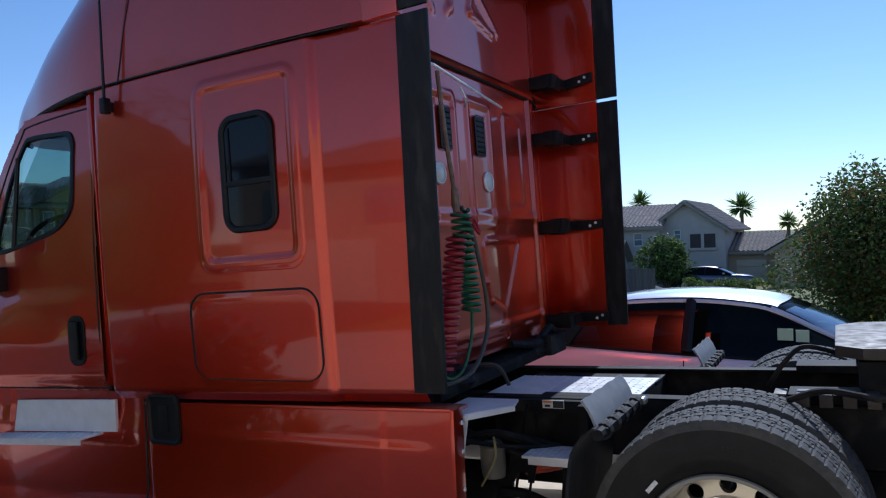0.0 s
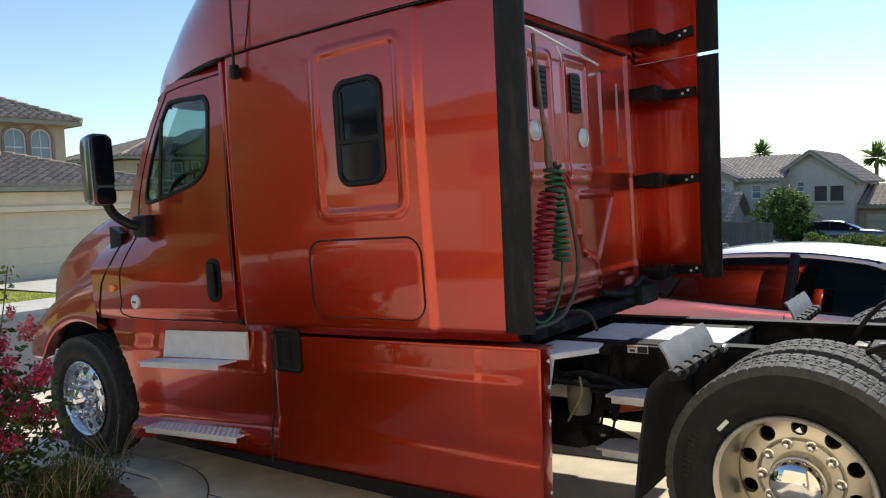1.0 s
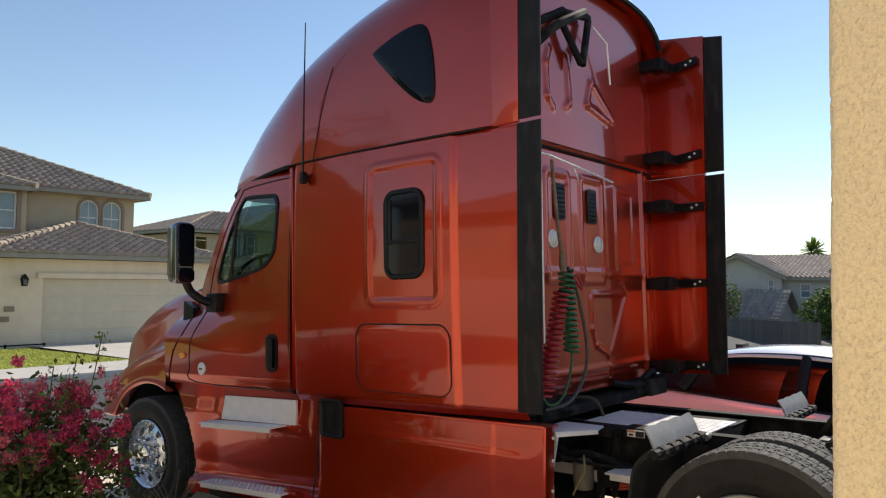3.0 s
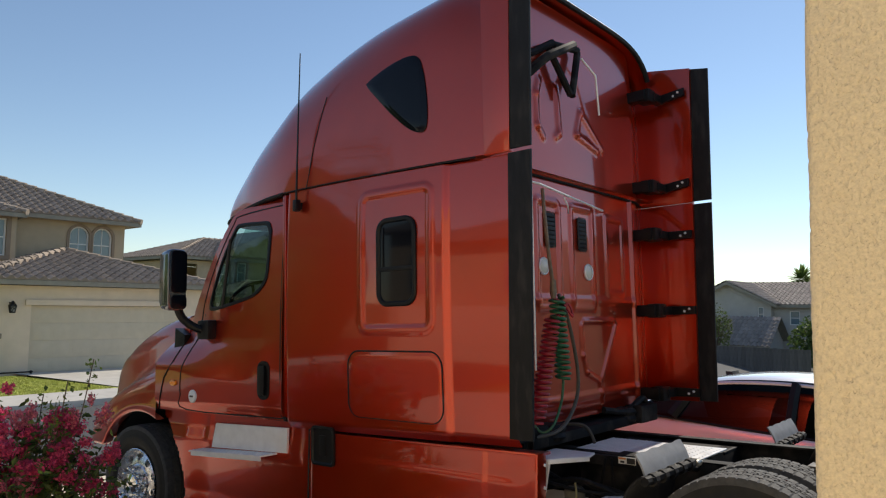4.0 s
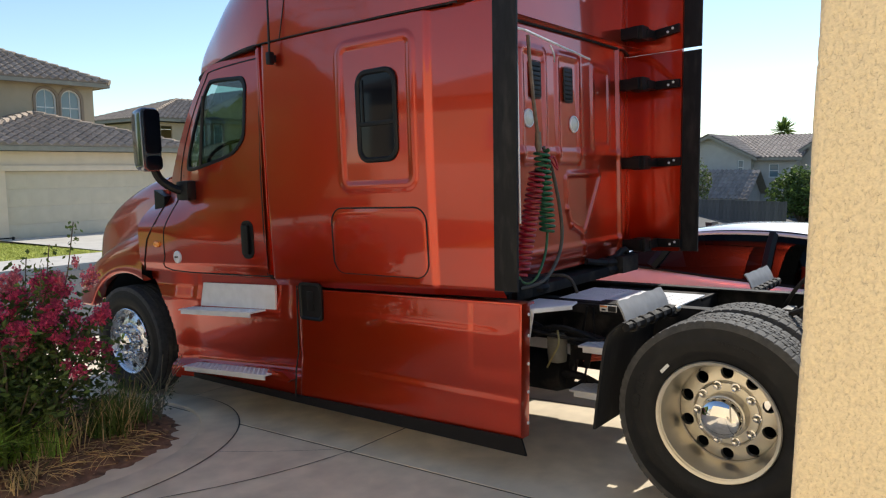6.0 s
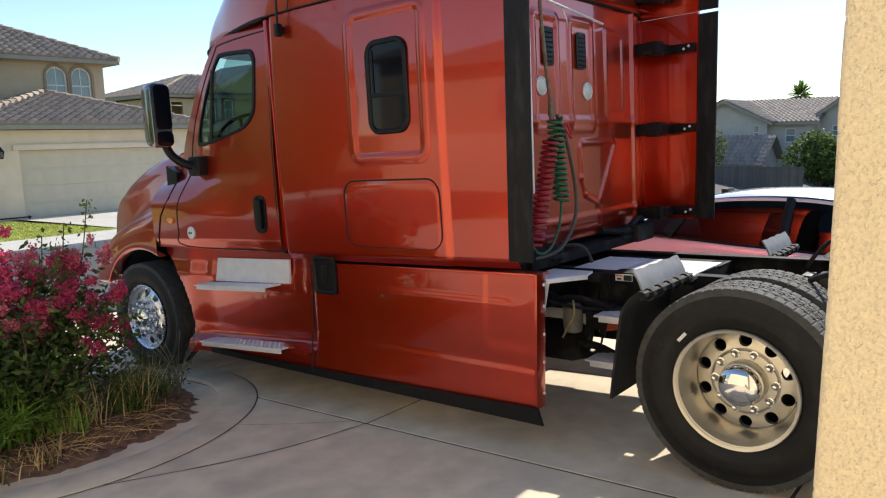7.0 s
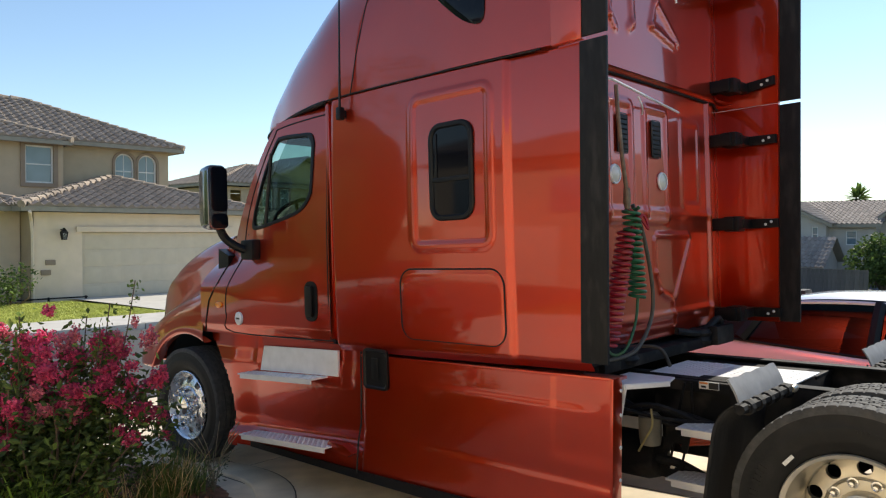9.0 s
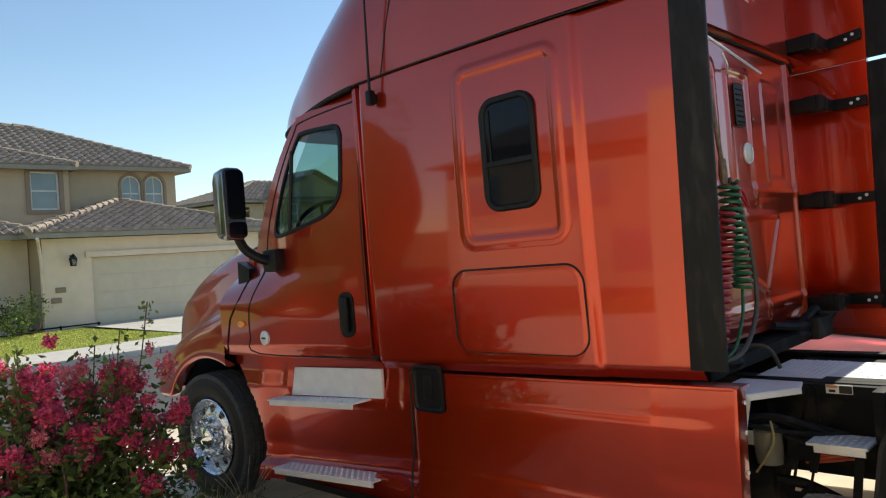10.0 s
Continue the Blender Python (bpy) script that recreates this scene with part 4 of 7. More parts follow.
def disc_with_holes(bm, r0, r1, y_of, holes, hole_r, at_r, segs=120, thick=0.012):
    """A wheel disc between two radii with round holes through it."""
    n_r = 14
    grid = {}
    for i in range(segs):
        for j in range(n_r + 1):
            r = r0 + (r1 - r0) * j / n_r
            t = 2 * math.pi * i / segs
            grid[i, j] = Vector((r * math.cos(t), y_of(r), r * math.sin(t)))
    centres = [Vector((at_r * math.cos(2 * math.pi * (k + 0.5) / holes), 0, at_r * math.sin(2 * math.pi * (k + 0.5) / holes))) for k in range(holes)]
    verts = {}

    def vert(key):
        if key not in verts:
            p = grid[key].copy()
            for c in centres:   # snap close points onto the hole's rim
                d = Vector((p.x - c.x, 0, p.z - c.z))
                if d.length < hole_r * 1.35:
                    d = d.normalized() * hole_r if d.length > 1e-6 else Vector((hole_r, 0, 0))
                    p.x, p.z = c.x + d.x, c.z + d.z
            verts[key] = bm.verts.new(p)
        return verts[key]

    for i in range(segs):
        for j in range(n_r):
            mid = (grid[i, j] + grid[(i + 1) % segs, j + 1]) / 2
            if all(math.hypot(mid.x - c.x, mid.z - c.z) > hole_r for c in centres):
                bm.faces.new((vert((i, j)), vert(((i + 1) % segs, j)), vert(((i + 1) % segs, j + 1)), vert((i, j + 1))))
    for c in centres:
        a = [bm.verts.new((c.x + hole_r * math.cos(2 * math.pi * k / 20), y_of(at_r) - 0.002, c.z + hole_r * math.sin(2 * math.pi * k / 20))) for k in range(20)]
        b = [bm.verts.new((v.co.x, v.co.y + 0.03, v.co.z)) for v in a]
        for k in range(20):
            bm.faces.new((a[k], a[(k + 1) % 20], b[(k + 1) % 20], b[k]))


def nut(bm, x, y, z, r=0.016, h=0.035, cap=True):
    lathe(bm, [(r * 1.35, y), (r * 1.35, y - 0.006), (r, y - 0.008), (r * 0.95, y - h * 0.7), (r * 0.6, y - h), (0.001, y - h - 0.002)], 6 if not cap else 10, "y", (x, 0, z))


def nuts(rim, y, r, h):
    """Ten nuts on one mesh."""
    bm = bmesh.new()
    nut(bm, 0, 0, 0, r, h)
    one = None
    for k in range(10):
        a = 2 * math.pi * k / 10
        at = pose(0.1425 * math.cos(a), y, 0.1425 * math.sin(a))
        if one is None:
            one = part("lug_nut", bm, CHROME, rim, at=at)
        else:
            again(one, rim, at)


TYRE_DRIVE = tyre_mesh(0.275, 0.495, 0.281, 1)
TYRE_STEER = tyre_mesh(0.285, 0.508, 0.292, 2)


def tyre_on(mesh, parent, at, label):
    o = new("tyre", mesh)
    o.parent, o.matrix_basis = parent, at
    o["label"] = label
    return o


def drive_set(x, left):
    """One end of the driving axle."""
    y = 0.215 if left else 2 * YC - 0.215
    flip = 0 if left else 180
    hz = HUB_R.z - (0.0 if left else 0.06)
    base = pose(x, y, hz, 0, 0, flip)
    # rim: rolled lip, tapered barrel, flat disc with hand holes
    bm = bmesh.new()
    lathe(bm, [(0.278, -0.123), (0.292, -0.128), (0.297, -0.120), (0.292, -0.108), (0.276, -0.102), (0.268, -0.07), (0.258, -0.04), (0.250, 0.02), (0.248, 0.055), (0.242, 0.062)], 72, "y")
    lathe(bm, [(0.252, 0.065), (0.256, 0.09), (0.276, 0.12), (0.281, 0.13)], 48, "y")
    disc_with_holes(bm, 0.150, 0.246, lambda r: 0.048 + 0.022 * ((r - 0.15) / 0.1) ** 2, 10, 0.031, 0.205)
    lathe(bm, [(0.152, 0.048), (0.158, 0.042), (0.166, 0.048)], 48, "y")
    lathe(bm, [(0.085, 0.044), (0.15, 0.047)], 48, "y")
    rim = part("rim", bm, ALLOY, truck, "dished alloy rim with ten round holes", at=base)
    nuts(rim, 0.046, 0.017, 0.035)
    bm = bmesh.new()
    lathe(bm, [(0.112, 0.05), (0.110, 0.0), (0.106, -0.020), (0.094, -0.026), (0.080, 0.01)], 40, "y")
    part("axle_hub", bm, ALLOY, rim)
    bm = bmesh.new()
    lathe(bm, [(0.098, 0.0), (0.100, -0.045), (0.092, -0.072), (0.068, -0.088), (0.028, -0.096), (0.001, -0.097)], 40, "y")
    part("hub_cap", bm, CHROME, rim, "chrome hub cap")
    outer = tyre_on(TYRE_DRIVE, truck, pose(x, y, hz, 0, 0, flip), "black outer drive tyre")
    bm = bmesh.new()   # moulded writing, too faint to read
    for a0, count in ((62, 9), (242, 9), (150, 14), (330, 14)):
        for k in range(count):
            if (k + count) % 5 != 3:
                a = radians(a0 + (3.4 if count == 9 else 2.1) * k)
                hgt, wid = (0.034, 0.016) if count == 9 else (0.016, 0.009)
                box(bm, -wid / 2, wid / 2, -0.0022, 0.004, -hgt / 2, hgt / 2, 0.0, pose(0, -0.1375, 0) @ Matrix.Rotation(-a, 4, "Y") @ Matrix.Translation((0, 0, 0.393)))
    part("sidewall_mark", bm, TYRE, outer)["kind"] = "stuff"
    inner = y + (0.34 if left else -0.34)
    tyre_on(TYRE_DRIVE, truck, pose(x, inner, hz, 0, 40, flip), "black inner drive tyre")
    bm = bmesh.new()
    lathe(bm, [(0.29, -0.10), (0.25, -0.05), (0.25, 0.05), (0.20, 0.07), (0.12, 0.07)], 40, "y")
    part("inner_rim", bm, STEEL, truck, at=pose(x, inner, hz, 0, 0, flip))


for ax in (HUB_R.x, HUB_R.x + 1.31):
    drive_set(ax, True)
    drive_set(ax + 0.22, False)
    bm = bmesh.new()
    tube(bm, [(ax, 0.2, HUB_R.z), (ax, 0.9, HUB_R.z), (ax, 1.05, HUB_R.z)], 0.075, 14)
    tube(bm, [(ax, 1.4, HUB_R.z), (ax, 1.6, HUB_R.z), (ax, 2.24, HUB_R.z)], 0.075, 14)
    lathe(bm, [(0.05, -0.2), (0.17, -0.14), (0.2, 0.0), (0.17, 0.14), (0.05, 0.2)], 24, "x", (ax, YC, HUB_R.z))
    part("axle", bm, STEEL, truck)
# white stripe on the near tyre
bm = bmesh.new()
box(bm, -0.008, 0.008, -0.0015, 0.0015, -0.028, 0.028, 0.0, pose(0.718, 0.0755, 0.712, 0, 42, 0))
part("tyre_mark", bm, material("white_crayon", (0.7, 0.7, 0.68), 0.8, vary=0.2, scale=80), truck)

# steering wheels
for left in (True, False):
    y = 0.06 if left else 2 * YC - 0.06
    flip = 0 if left else 180
    base = pose(HUB_F.x, y, HUB_F.z, 0, 0, flip + 4)
    tyre_on(TYRE_STEER, truck, base, "black steer tyre")
    bm = bmesh.new()
    lathe(bm, [(0.29, 0.12), (0.285, 0.09), (0.262, 0.05), (0.268, -0.05), (0.284, -0.10), (0.300, -0.118), (0.304, -0.128), (0.298, -0.132), (0.284, -0.120)], 72, "y")
    disc_with_holes(bm, 0.165, 0.272, lambda r: -0.108 + 0.045 * ((r - 0.165) / 0.11) ** 1.5, 10, 0.033, 0.224)
    lathe(bm, [(0.08, -0.122), (0.155, -0.118), (0.167, -0.108)], 48, "y")
    rim = part("steer_rim", bm, POLISHED, truck, "bright polished steer wheel with round holes", at=base)
    nuts(rim, -0.118, 0.019, 0.065)
    bm = bmesh.new()
    lathe(bm, [(0.095, -0.115), (0.095, -0.15), (0.085, -0.175), (0.05, -0.19), (0.001, -0.194)], 36, "y")
    part("hub_cap", bm, CHROME, rim, "chrome hub cap")
bm = bmesh.new()
box(bm, HUB_F.x - 0.06, HUB_F.x + 0.06, 0.3, 2.14, 0.22, 0.36, 0.02)
part("front_axle", bm, STEEL, truck)

# frame
for y in (0.79, 1.65):
    bm = bmesh.new()
    s = 1 if y < YC else -1
    box(bm, -3.9, 3.3, y - 0.005, y + 0.005, 0.61, 0.885, 0.002)
    box(bm, -3.9, 3.3, y - 0.005, y + s * 0.08, 0.875, 0.886, 0.002)
    box(bm, -3.9, 3.3, y - 0.005, y + s * 0.08, 0.61, 0.62, 0.002)
    rail = part("frame_rail", bm, STEEL, truck, "long black chassis rail")
for x in (-2.6, -1.2, 0.42, 1.64, 3.2):
    bm = bmesh.new()
    box(bm, x - 0.05, x + 0.05, 0.80, 1.64, 0.64, 0.86, 0.01)
    part("cross_member", bm, STEEL, truck)
# deck plate behind the cab, with grip bumps
deck = tread_plate("deck_plate", -0.28, 0.02, 0.80, 1.30, 0.887, truck, "bright diamond-tread deck plate behind the cab")
bm = skin(steps(0.02, 0.50, 0.012), steps(0.80, 1.30, 0.012), lambda x, y: (x, y, 0.885), lambda x, y: not ((int((x - 0.02) / 0.012)) % 4 == 1 and (int((y - 0.8) / 0.012)) % 4 == 1 and 0.90 < y < 1.25 and x > 0.06))
ex = bmesh.ops.extrude_face_region(bm, geom=bm.faces[:])
bmesh.ops.translate(bm, vec=(0, 0, -0.006), verts=[v for v in ex["geom"] if isinstance(v, bmesh.types.BMVert)])
bmesh.ops.recalc_face_normals(bm, faces=bm.faces)
part("perforated_plate", bm, BRIGHT, deck, "bright perforated deck plate")
bm = bmesh.new()
prism(bm, [(-0.28, 0.878), (0.40, 0.878), (0.40, 0.82), (-0.28, 0.82)], "y", 0.70, 0.80, 0.004)
part("deck_support", bm, STEEL, truck)
bm = bmesh.new()
box(bm, -0.28, 0.48, 1.31, 1.64, 0.84, 0.86, 0.004)
part("frame_cover", bm, STEEL, truck)
# bright small plate by the skirt, its turned-down edge and its tapered leg
bm = bmesh.new()
prism(bm, [(-0.20, 0.09), (-0.05, 0.09), (0.09, 0.30), (0.06, 0.42), (-0.20, 0.42)], "z", 0.932, 0.944, 0.003)
prism(bm, [(-0.055, 0.086), (-0.045, 0.086), (0.095, 0.296), (0.085, 0.300)], "z", 0.918, 0.940, 0.002)
prism(bm, [(-0.10, 0.936), (-0.035, 0.936), (-0.075, 0.74), (-0.095, 0.74)], "y", 0.092, 0.104, 0.003)
part("tank_step_plate", bm, BRIGHT, truck, "bent bright metal plate beside the skirt")
# battery box with steps and label
bm = bmesh.new()
box(bm, -0.22, 0.30, 0.74, 0.80, 0.60, 0.885, 0.01)
box(bm, 0.27, 0.32, 0.60, 0.80, 0.40, 0.88, 0.01)
bbox = part("battery_box", bm, STEEL, truck, "black battery box with access steps")
bm = bmesh.new()
box(bm, 0.065, 0.175, 0.693, 0.698, 0.842, 0.882, 0.001)
lab = part("warning_label", bm, material("label_paper", (0.80, 0.78, 0.74), 0.5, vary=0.05, scale=40), bbox, "small black, white and orange warning label")
ORANGE_INK = material("orange_ink", (0.75, 0.25, 0.06), 0.5)
BLACK_INK = material("black_ink", (0.015, 0.015, 0.015), 0.5)
for x0, x1, z0, z1, ink in ((0.078, 0.104, 0.849, 0.860, BLACK_INK), (0.068, 0.114, 0.869, 0.879, ORANGE_INK), (0.120, 0.172, 0.845, 0.8785, BLACK_INK)):
    bm = bmesh.new()
    box(bm, x0, x1, 0.691, 0.6935, z0, z1)
    part("print_bar", bm, ink, lab)
for z0, xa, xb, ya in ((0.672, 0.035, 0.275, 0.46), (0.395, -0.03, 0.20, 0.46)):
    tread_plate("battery_step", xa, xb, ya, ya + 0.20, z0, bbox, "bright perforated access step")
for a, b in (((-0.002, 0.66, 0.872), (-0.102, 0.66, 0.40)), ((0.027, 0.68, 0.872), (0.030, 0.68, 0.66))):
    bm = bmesh.new()
    tube(bm, [a, b], 0.008, 6)
    part("strap_rod", bm, STEEL, bbox, "thin dark hold-down rod")
bm = bmesh.new()   # hanger plate with an oval hole
us, vs = steps(-0.095, 0.045, 0.01), steps(0.345, 0.665, 0.0125)
hanger = skin(us, vs, lambda u, v: (u + 0.25 * (v - 0.6) * (v < 0.6), 0.62, v), lambda u, v: ((u + 0.02) / 0.042) ** 2 + ((v - 0.47) / 0.075) ** 2 > 1 and abs(u + 0.025) < 0.055 + 0.06 * abs(v - 0.47) / 0.13)
bm.free()
ex = bmesh.ops.extrude_face_region(hanger, geom=hanger.faces[:])
bmesh.ops.translate(hanger, vec=(0, 0.012, 0), verts=[v for v in ex["geom"] if isinstance(v, bmesh.types.BMVert)])
bmesh.ops.recalc_face_normals(hanger, faces=hanger.faces)
part("step_hanger", hanger, STEEL, bbox)
bm = bmesh.new()
prism(bm, [(0.20, 0.66), (0.235, 0.66), (0.20, 0.38), (0.165, 0.38)], "y", 0.57, 0.585, 0.003)
part("step_bracket", bm, STEEL, bbox)
bm = bmesh.new()
tube(bm, spline([(-0.30, 0.62, 0.47), (-0.16, 0.60, 0.45), (-0.04, 0.64, 0.43), (0.08, 0.70, 0.36)], 5), 0.026, 8)
part("step_tube", bm, STEEL, bbox)
bm = bmesh.new()   # tall inner box that the steps lead to
box(bm, -0.24, 0.30, 0.86, 0.90, 0.42, 0.86, 0.01)
part("inner_panel", bm, STEEL, bbox)
# coil of red hose stowed behind the step
bm = bmesh.new()
loops = []
for i in range(5 * 14 + 1):
    a = 2 * math.pi * i / 14
    loops.append((0.06 + (0.105 - 0.004 * (i // 14)) * math.cos(a), 0.70 + 0.07 * math.sin(a), 0.53 + 0.0011 * i + 0.022 * math.cos(a + 0.4)))
tube(bm, loops, 0.0085, 6)
part("hose_coil", bm, material("red_rubber_hose", (0.42, 0.07, 0.035), 0.45, vary=0.2, scale=20), truck, "coil of dull red hose")
# tanks and lines under the frame
bm = bmesh.new()
lathe(bm, [(0.02, -0.42), (0.11, -0.40), (0.13, -0.34), (0.13, 0.34), (0.11, 0.40), (0.02, 0.42)], 24, "x", (-0.55, 0.66, 0.44))
part("air_tank", bm, STEEL, truck)
bm = bmesh.new()
lathe(bm, [(0.02, -0.06), (0.055, -0.05), (0.062, 0.0), (0.062, 0.10), (0.045, 0.12), (0.02, 0.13)], 20, "z", (-0.155, 0.55, 0.585))
part("filter_can", bm, material("white_filter", (0.20, 0.19, 0.16), 0.5, vary=0.2, scale=12), truck, "grimy white filter can")
bm = bmesh.new()
tube(bm, spline([(-0.12, 0.50, 0.74), (-0.10, 0.47, 0.66), (-0.14, 0.46, 0.58), (-0.20, 0.50, 0.50)], 6), 0.006, 6)
part("pale_hose", bm, material("yellowed_hose", (0.42, 0.36, 0.16), 0.5, vary=0.2, scale=20), truck, "thin yellowed hose")
for k in range(6):
    bm = bmesh.new()
    a = k * 1.3
    tube(bm, spline([(-0.7, 0.45 + 0.05 * k, 0.9), (-0.4, 0.40 + 0.06 * k, 0.78 - 0.05 * (k % 3)), (-0.1, 0.5 + 0.03 * k, 0.70 + 0.06 * math.sin(a)), (0.15, 0.66, 0.62 + 0.05 * math.cos(a))], 5), 0.011 + 0.003 * (k % 2), 6)
    part("brake_line", bm, RUBBER, truck)
bm = bmesh.new()
tube(bm, [(-3.6, 1.22, 0.55), (-1.5, 1.22, 0.6), (0.1, 1.22, 0.56), (0.9, 1.22, 0.52)], 0.055, 12)
part("drive_shaft", bm, STEEL, truck)

# quarter fenders in front of the drive wheels: grey flap, black guard, bolts
for left in (True, False):
    def P(x, y, z):
        return (x, y, z) if left else (x + 0.10, 2 * YC - y, z - 0.075)
    bm = bmesh.new()
    sheet_line = spline([(0.545, 0, 0.905), (0.535, 0, 0.940), (0.518, 0, 0.985), (0.490, 0, 1.032)], 4)
    rows = [[P(p.x + 0.0008 * math.sin(i * 1.6), y, p.z + (0.003 * math.sin(i * 1.1) if p.z > 1.02 else 0)) for i, y in enumerate(steps(0.04, 0.60, 0.028))] for p in sheet_line]
    loft(bm, rows, False)
    ex = bmesh.ops.extrude_face_region(bm, geom=bm.faces[:])
    bmesh.ops.translate(bm, vec=(-0.008, 0, -0.004), verts=[v for v in ex["geom"] if isinstance(v, bmesh.types.BMVert)])
    bmesh.ops.recalc_face_normals(bm, faces=bm.faces)
    qf = part("quarter_fender", bm, GREY_PLASTIC, truck, "grey plastic top of the quarter fender")
    bm = bmesh.new()
    prof = [(0.545, 0.935), (0.50, 0.90), (0.45, 0.83), (0.425, 0.70), (0.40, 0.54), (0.375, 0.36)]
    rows = [[P(p.x, y, p.z) for y in steps(0.0, 0.62, 0.06)] for p in spline([(x, 0, z) for x, z in prof], 4)]
    loft(bm, rows, False)
    ex = bmesh.ops.extrude_face_region(bm, geom=bm.faces[:])
    bmesh.ops.translate(bm, vec=(-0.014, 0, 0), verts=[v for v in ex["geom"] if isinstance(v, bmesh.types.BMVert)])
    bmesh.ops.recalc_face_normals(bm, faces=bm.faces)
    part("mud_flap", bm, RUBBER, qf, "black rubber mud flap")
    bm = bmesh.new()
    tube(bm, [P(0.556, -0.01, 0.915), P(0.556, 0.60, 0.915)], 0.022, 8)
    for k in range(5):   # clamps on the tube
        lathe(bm, [(0.023, -0.022), (0.032, -0.02), (0.033, 0.0), (0.032, 0.02), (0.023, 0.022)], 10, "y", P(0.556, 0.08 + 0.115 * k, 0.912))
    tube(bm, [P(0.50, 0.55, 0.89), P(0.50, 0.80, 0.85)], 0.024, 8)
    box(bm, P(0.53, 0, 0)[0], P(0.58, 0, 0)[0], *sorted((P(0, 0.04, 0)[1], P(0, 0.56, 0)[1])), P(0, 0, 0.905)[2], P(0, 0, 0.93)[2], 0.004)
    part("fender_bracket", bm, STEEL, qf)
    bm = bmesh.new()
    lathe(bm, [(0.001, 0.012), (0.010, 0.011), (0.013, 0.006), (0.016, 0.0)], 8, "x")
    one = None
    for k in range(7):
        at = pose(*P(0.543, 0.07 + 0.08 * k, 0.925))
        if one is None:
            one = part("bolt", bm, GREASE, qf, at=at)
        else:
            again(one, qf, at)
    bm = bmesh.new()
    lathe(bm, [(0.001, -0.03), (0.014, -0.028), (0.02, -0.01), (0.014, 0.0), (0.019, 0.012), (0.014, 0.03), (0.001, 0.032)], 10, "y", P(0.575, 0.62, 0.912))
    part("end_cap", bm, ALLOY, qf, "dull metal end fitting")

# fifth wheel
bm = bmesh.new()
pl = [(1.34, 0.86), (1.44, 0.76), (2.0, 0.72), (2.28, 0.86), (2.10, 1.10), (1.78, 1.18), (1.78, 1.26), (2.10, 1.34), (2.28, 1.58), (2.0, 1.72), (1.44, 1.68), (1.34, 1.58)]
prism(bm, pl, "z", 1.07, 1.12, 0.012)
fw = part("fifth_wheel", bm, GREASE, truck, "greasy black fifth wheel coupling plate")
bm = bmesh.new()
for y in (0.86, 1.58):
    box(bm, 1.42, 1.85, y - 0.06, y + 0.06, 0.92, 1.06, 0.02)
    box(bm, 1.15, 2.4, y - 0.09, y + 0.09, 0.885, 0.925, 0.008)
part("slide_base", bm, STEEL, fw)
for k in range(5):
    bm = bmesh.new()
    box(bm, 1.10 + 0.085 * k, 1.15 + 0.085 * k, 0.70, 0.82, 0.885, 0.94, 0.006)
    part("slide_tooth", bm, GREASE, fw)
bm = bmesh.new()
tube(bm, spline([(1.16, 0.62, 0.93), (1.30, 0.58, 0.98), (1.50, 0.60, 0.95), (1.70, 0.62, 0.99)], 6), 0.014, 8)
tube(bm, spline([(1.06, 0.95, 0.92), (1.14, 0.9, 1.04), (1.22, 0.95, 1.10), (1.36, 1.0, 1.06)], 6), 0.011, 8)
part("release_handle", bm, STEEL, fw)

# hoses on the back wall
def coil(bm, top, bottom, radius, turns, r):
    a, b = Vector(top), Vector(bottom)
    n = turns * 14
    tube(bm, [a + (b - a) * (i / n) + Vector((radius * math.cos(2 * math.pi * i / 14), radius * math.sin(2 * math.pi * i / 14), 0)) for i in range(n + 1)], r, 6)


RED_HOSE = material("red_air_hose", (0.32, 0.012, 0.025), 0.4, vary=0.15, scale=20, spec=0.5)
GREEN_HOSE = material("green_air_hose", (0.012, 0.11, 0.045), 0.4, vary=0.15, scale=20, spec=0.5)
BLACK_HOSE = material("black_hose", (0.075, 0.068, 0.055), 0.5, vary=0.2, scale=20)
bm = bmesh.new()
coil(bm, (-0.25, 0.53, 1.72), (-0.25, 0.30, 1.10), 0.046, 19, 0.0095)
tube(bm, spline([(-0.25, 0.57, 1.72), (-0.22, 0.66, 1.80), (-0.2, 0.68, 1.72), (-0.22, 0.60, 1.80), (-0.25, 0.53, 1.84)], 6), 0.008, 6)
part("red_air_hose", bm, RED_HOSE, truck, "coiled red air hose")
bm = bmesh.new()
coil(bm, (-0.24, 0.56, 1.84), (-0.22, 0.575, 1.34), 0.044, 15, 0.0095)
tube(bm, spline([(-0.22, 0.575, 1.34), (-0.22, 0.54, 1.2), (-0.24, 0.46, 1.06), (-0.3, 0.40, 1.04), (-0.36, 0.34, 1.2)], 6), 0.0085, 6)
part("green_air_hose", bm, GREEN_HOSE, truck, "coiled green air hose")
bm = bmesh.new()
tube(bm, spline([(-0.25, 0.60, 1.86), (-0.24, 0.70, 1.68), (-0.24, 0.79, 1.36), (-0.24, 0.74, 1.17), (-0.25, 0.56, 1.03), (-0.32, 0.36, 1.0)], 6), 0.012, 8)
part("cable", bm, BLACK_HOSE, truck, "dark electric cable loop")
bm = bmesh.new()
tube(bm, spline([(-0.26, 0.47, 2.52), (-0.255, 0.475, 2.36), (-0.25, 0.50, 2.12), (-0.25, 0.54, 1.92)], 6), 0.012, 8)
lathe(bm, [(0.018, 0.0), (0.022, -0.08), (0.014, -0.12)], 10, "z", (-0.25, 0.54, 1.95))
part("hose_hanger", bm, material("brown_spring_hose", (0.16, 0.12, 0.08), 0.5, vary=0.3, scale=30), truck, "hanging hose tender spring")
bm = bmesh.new()
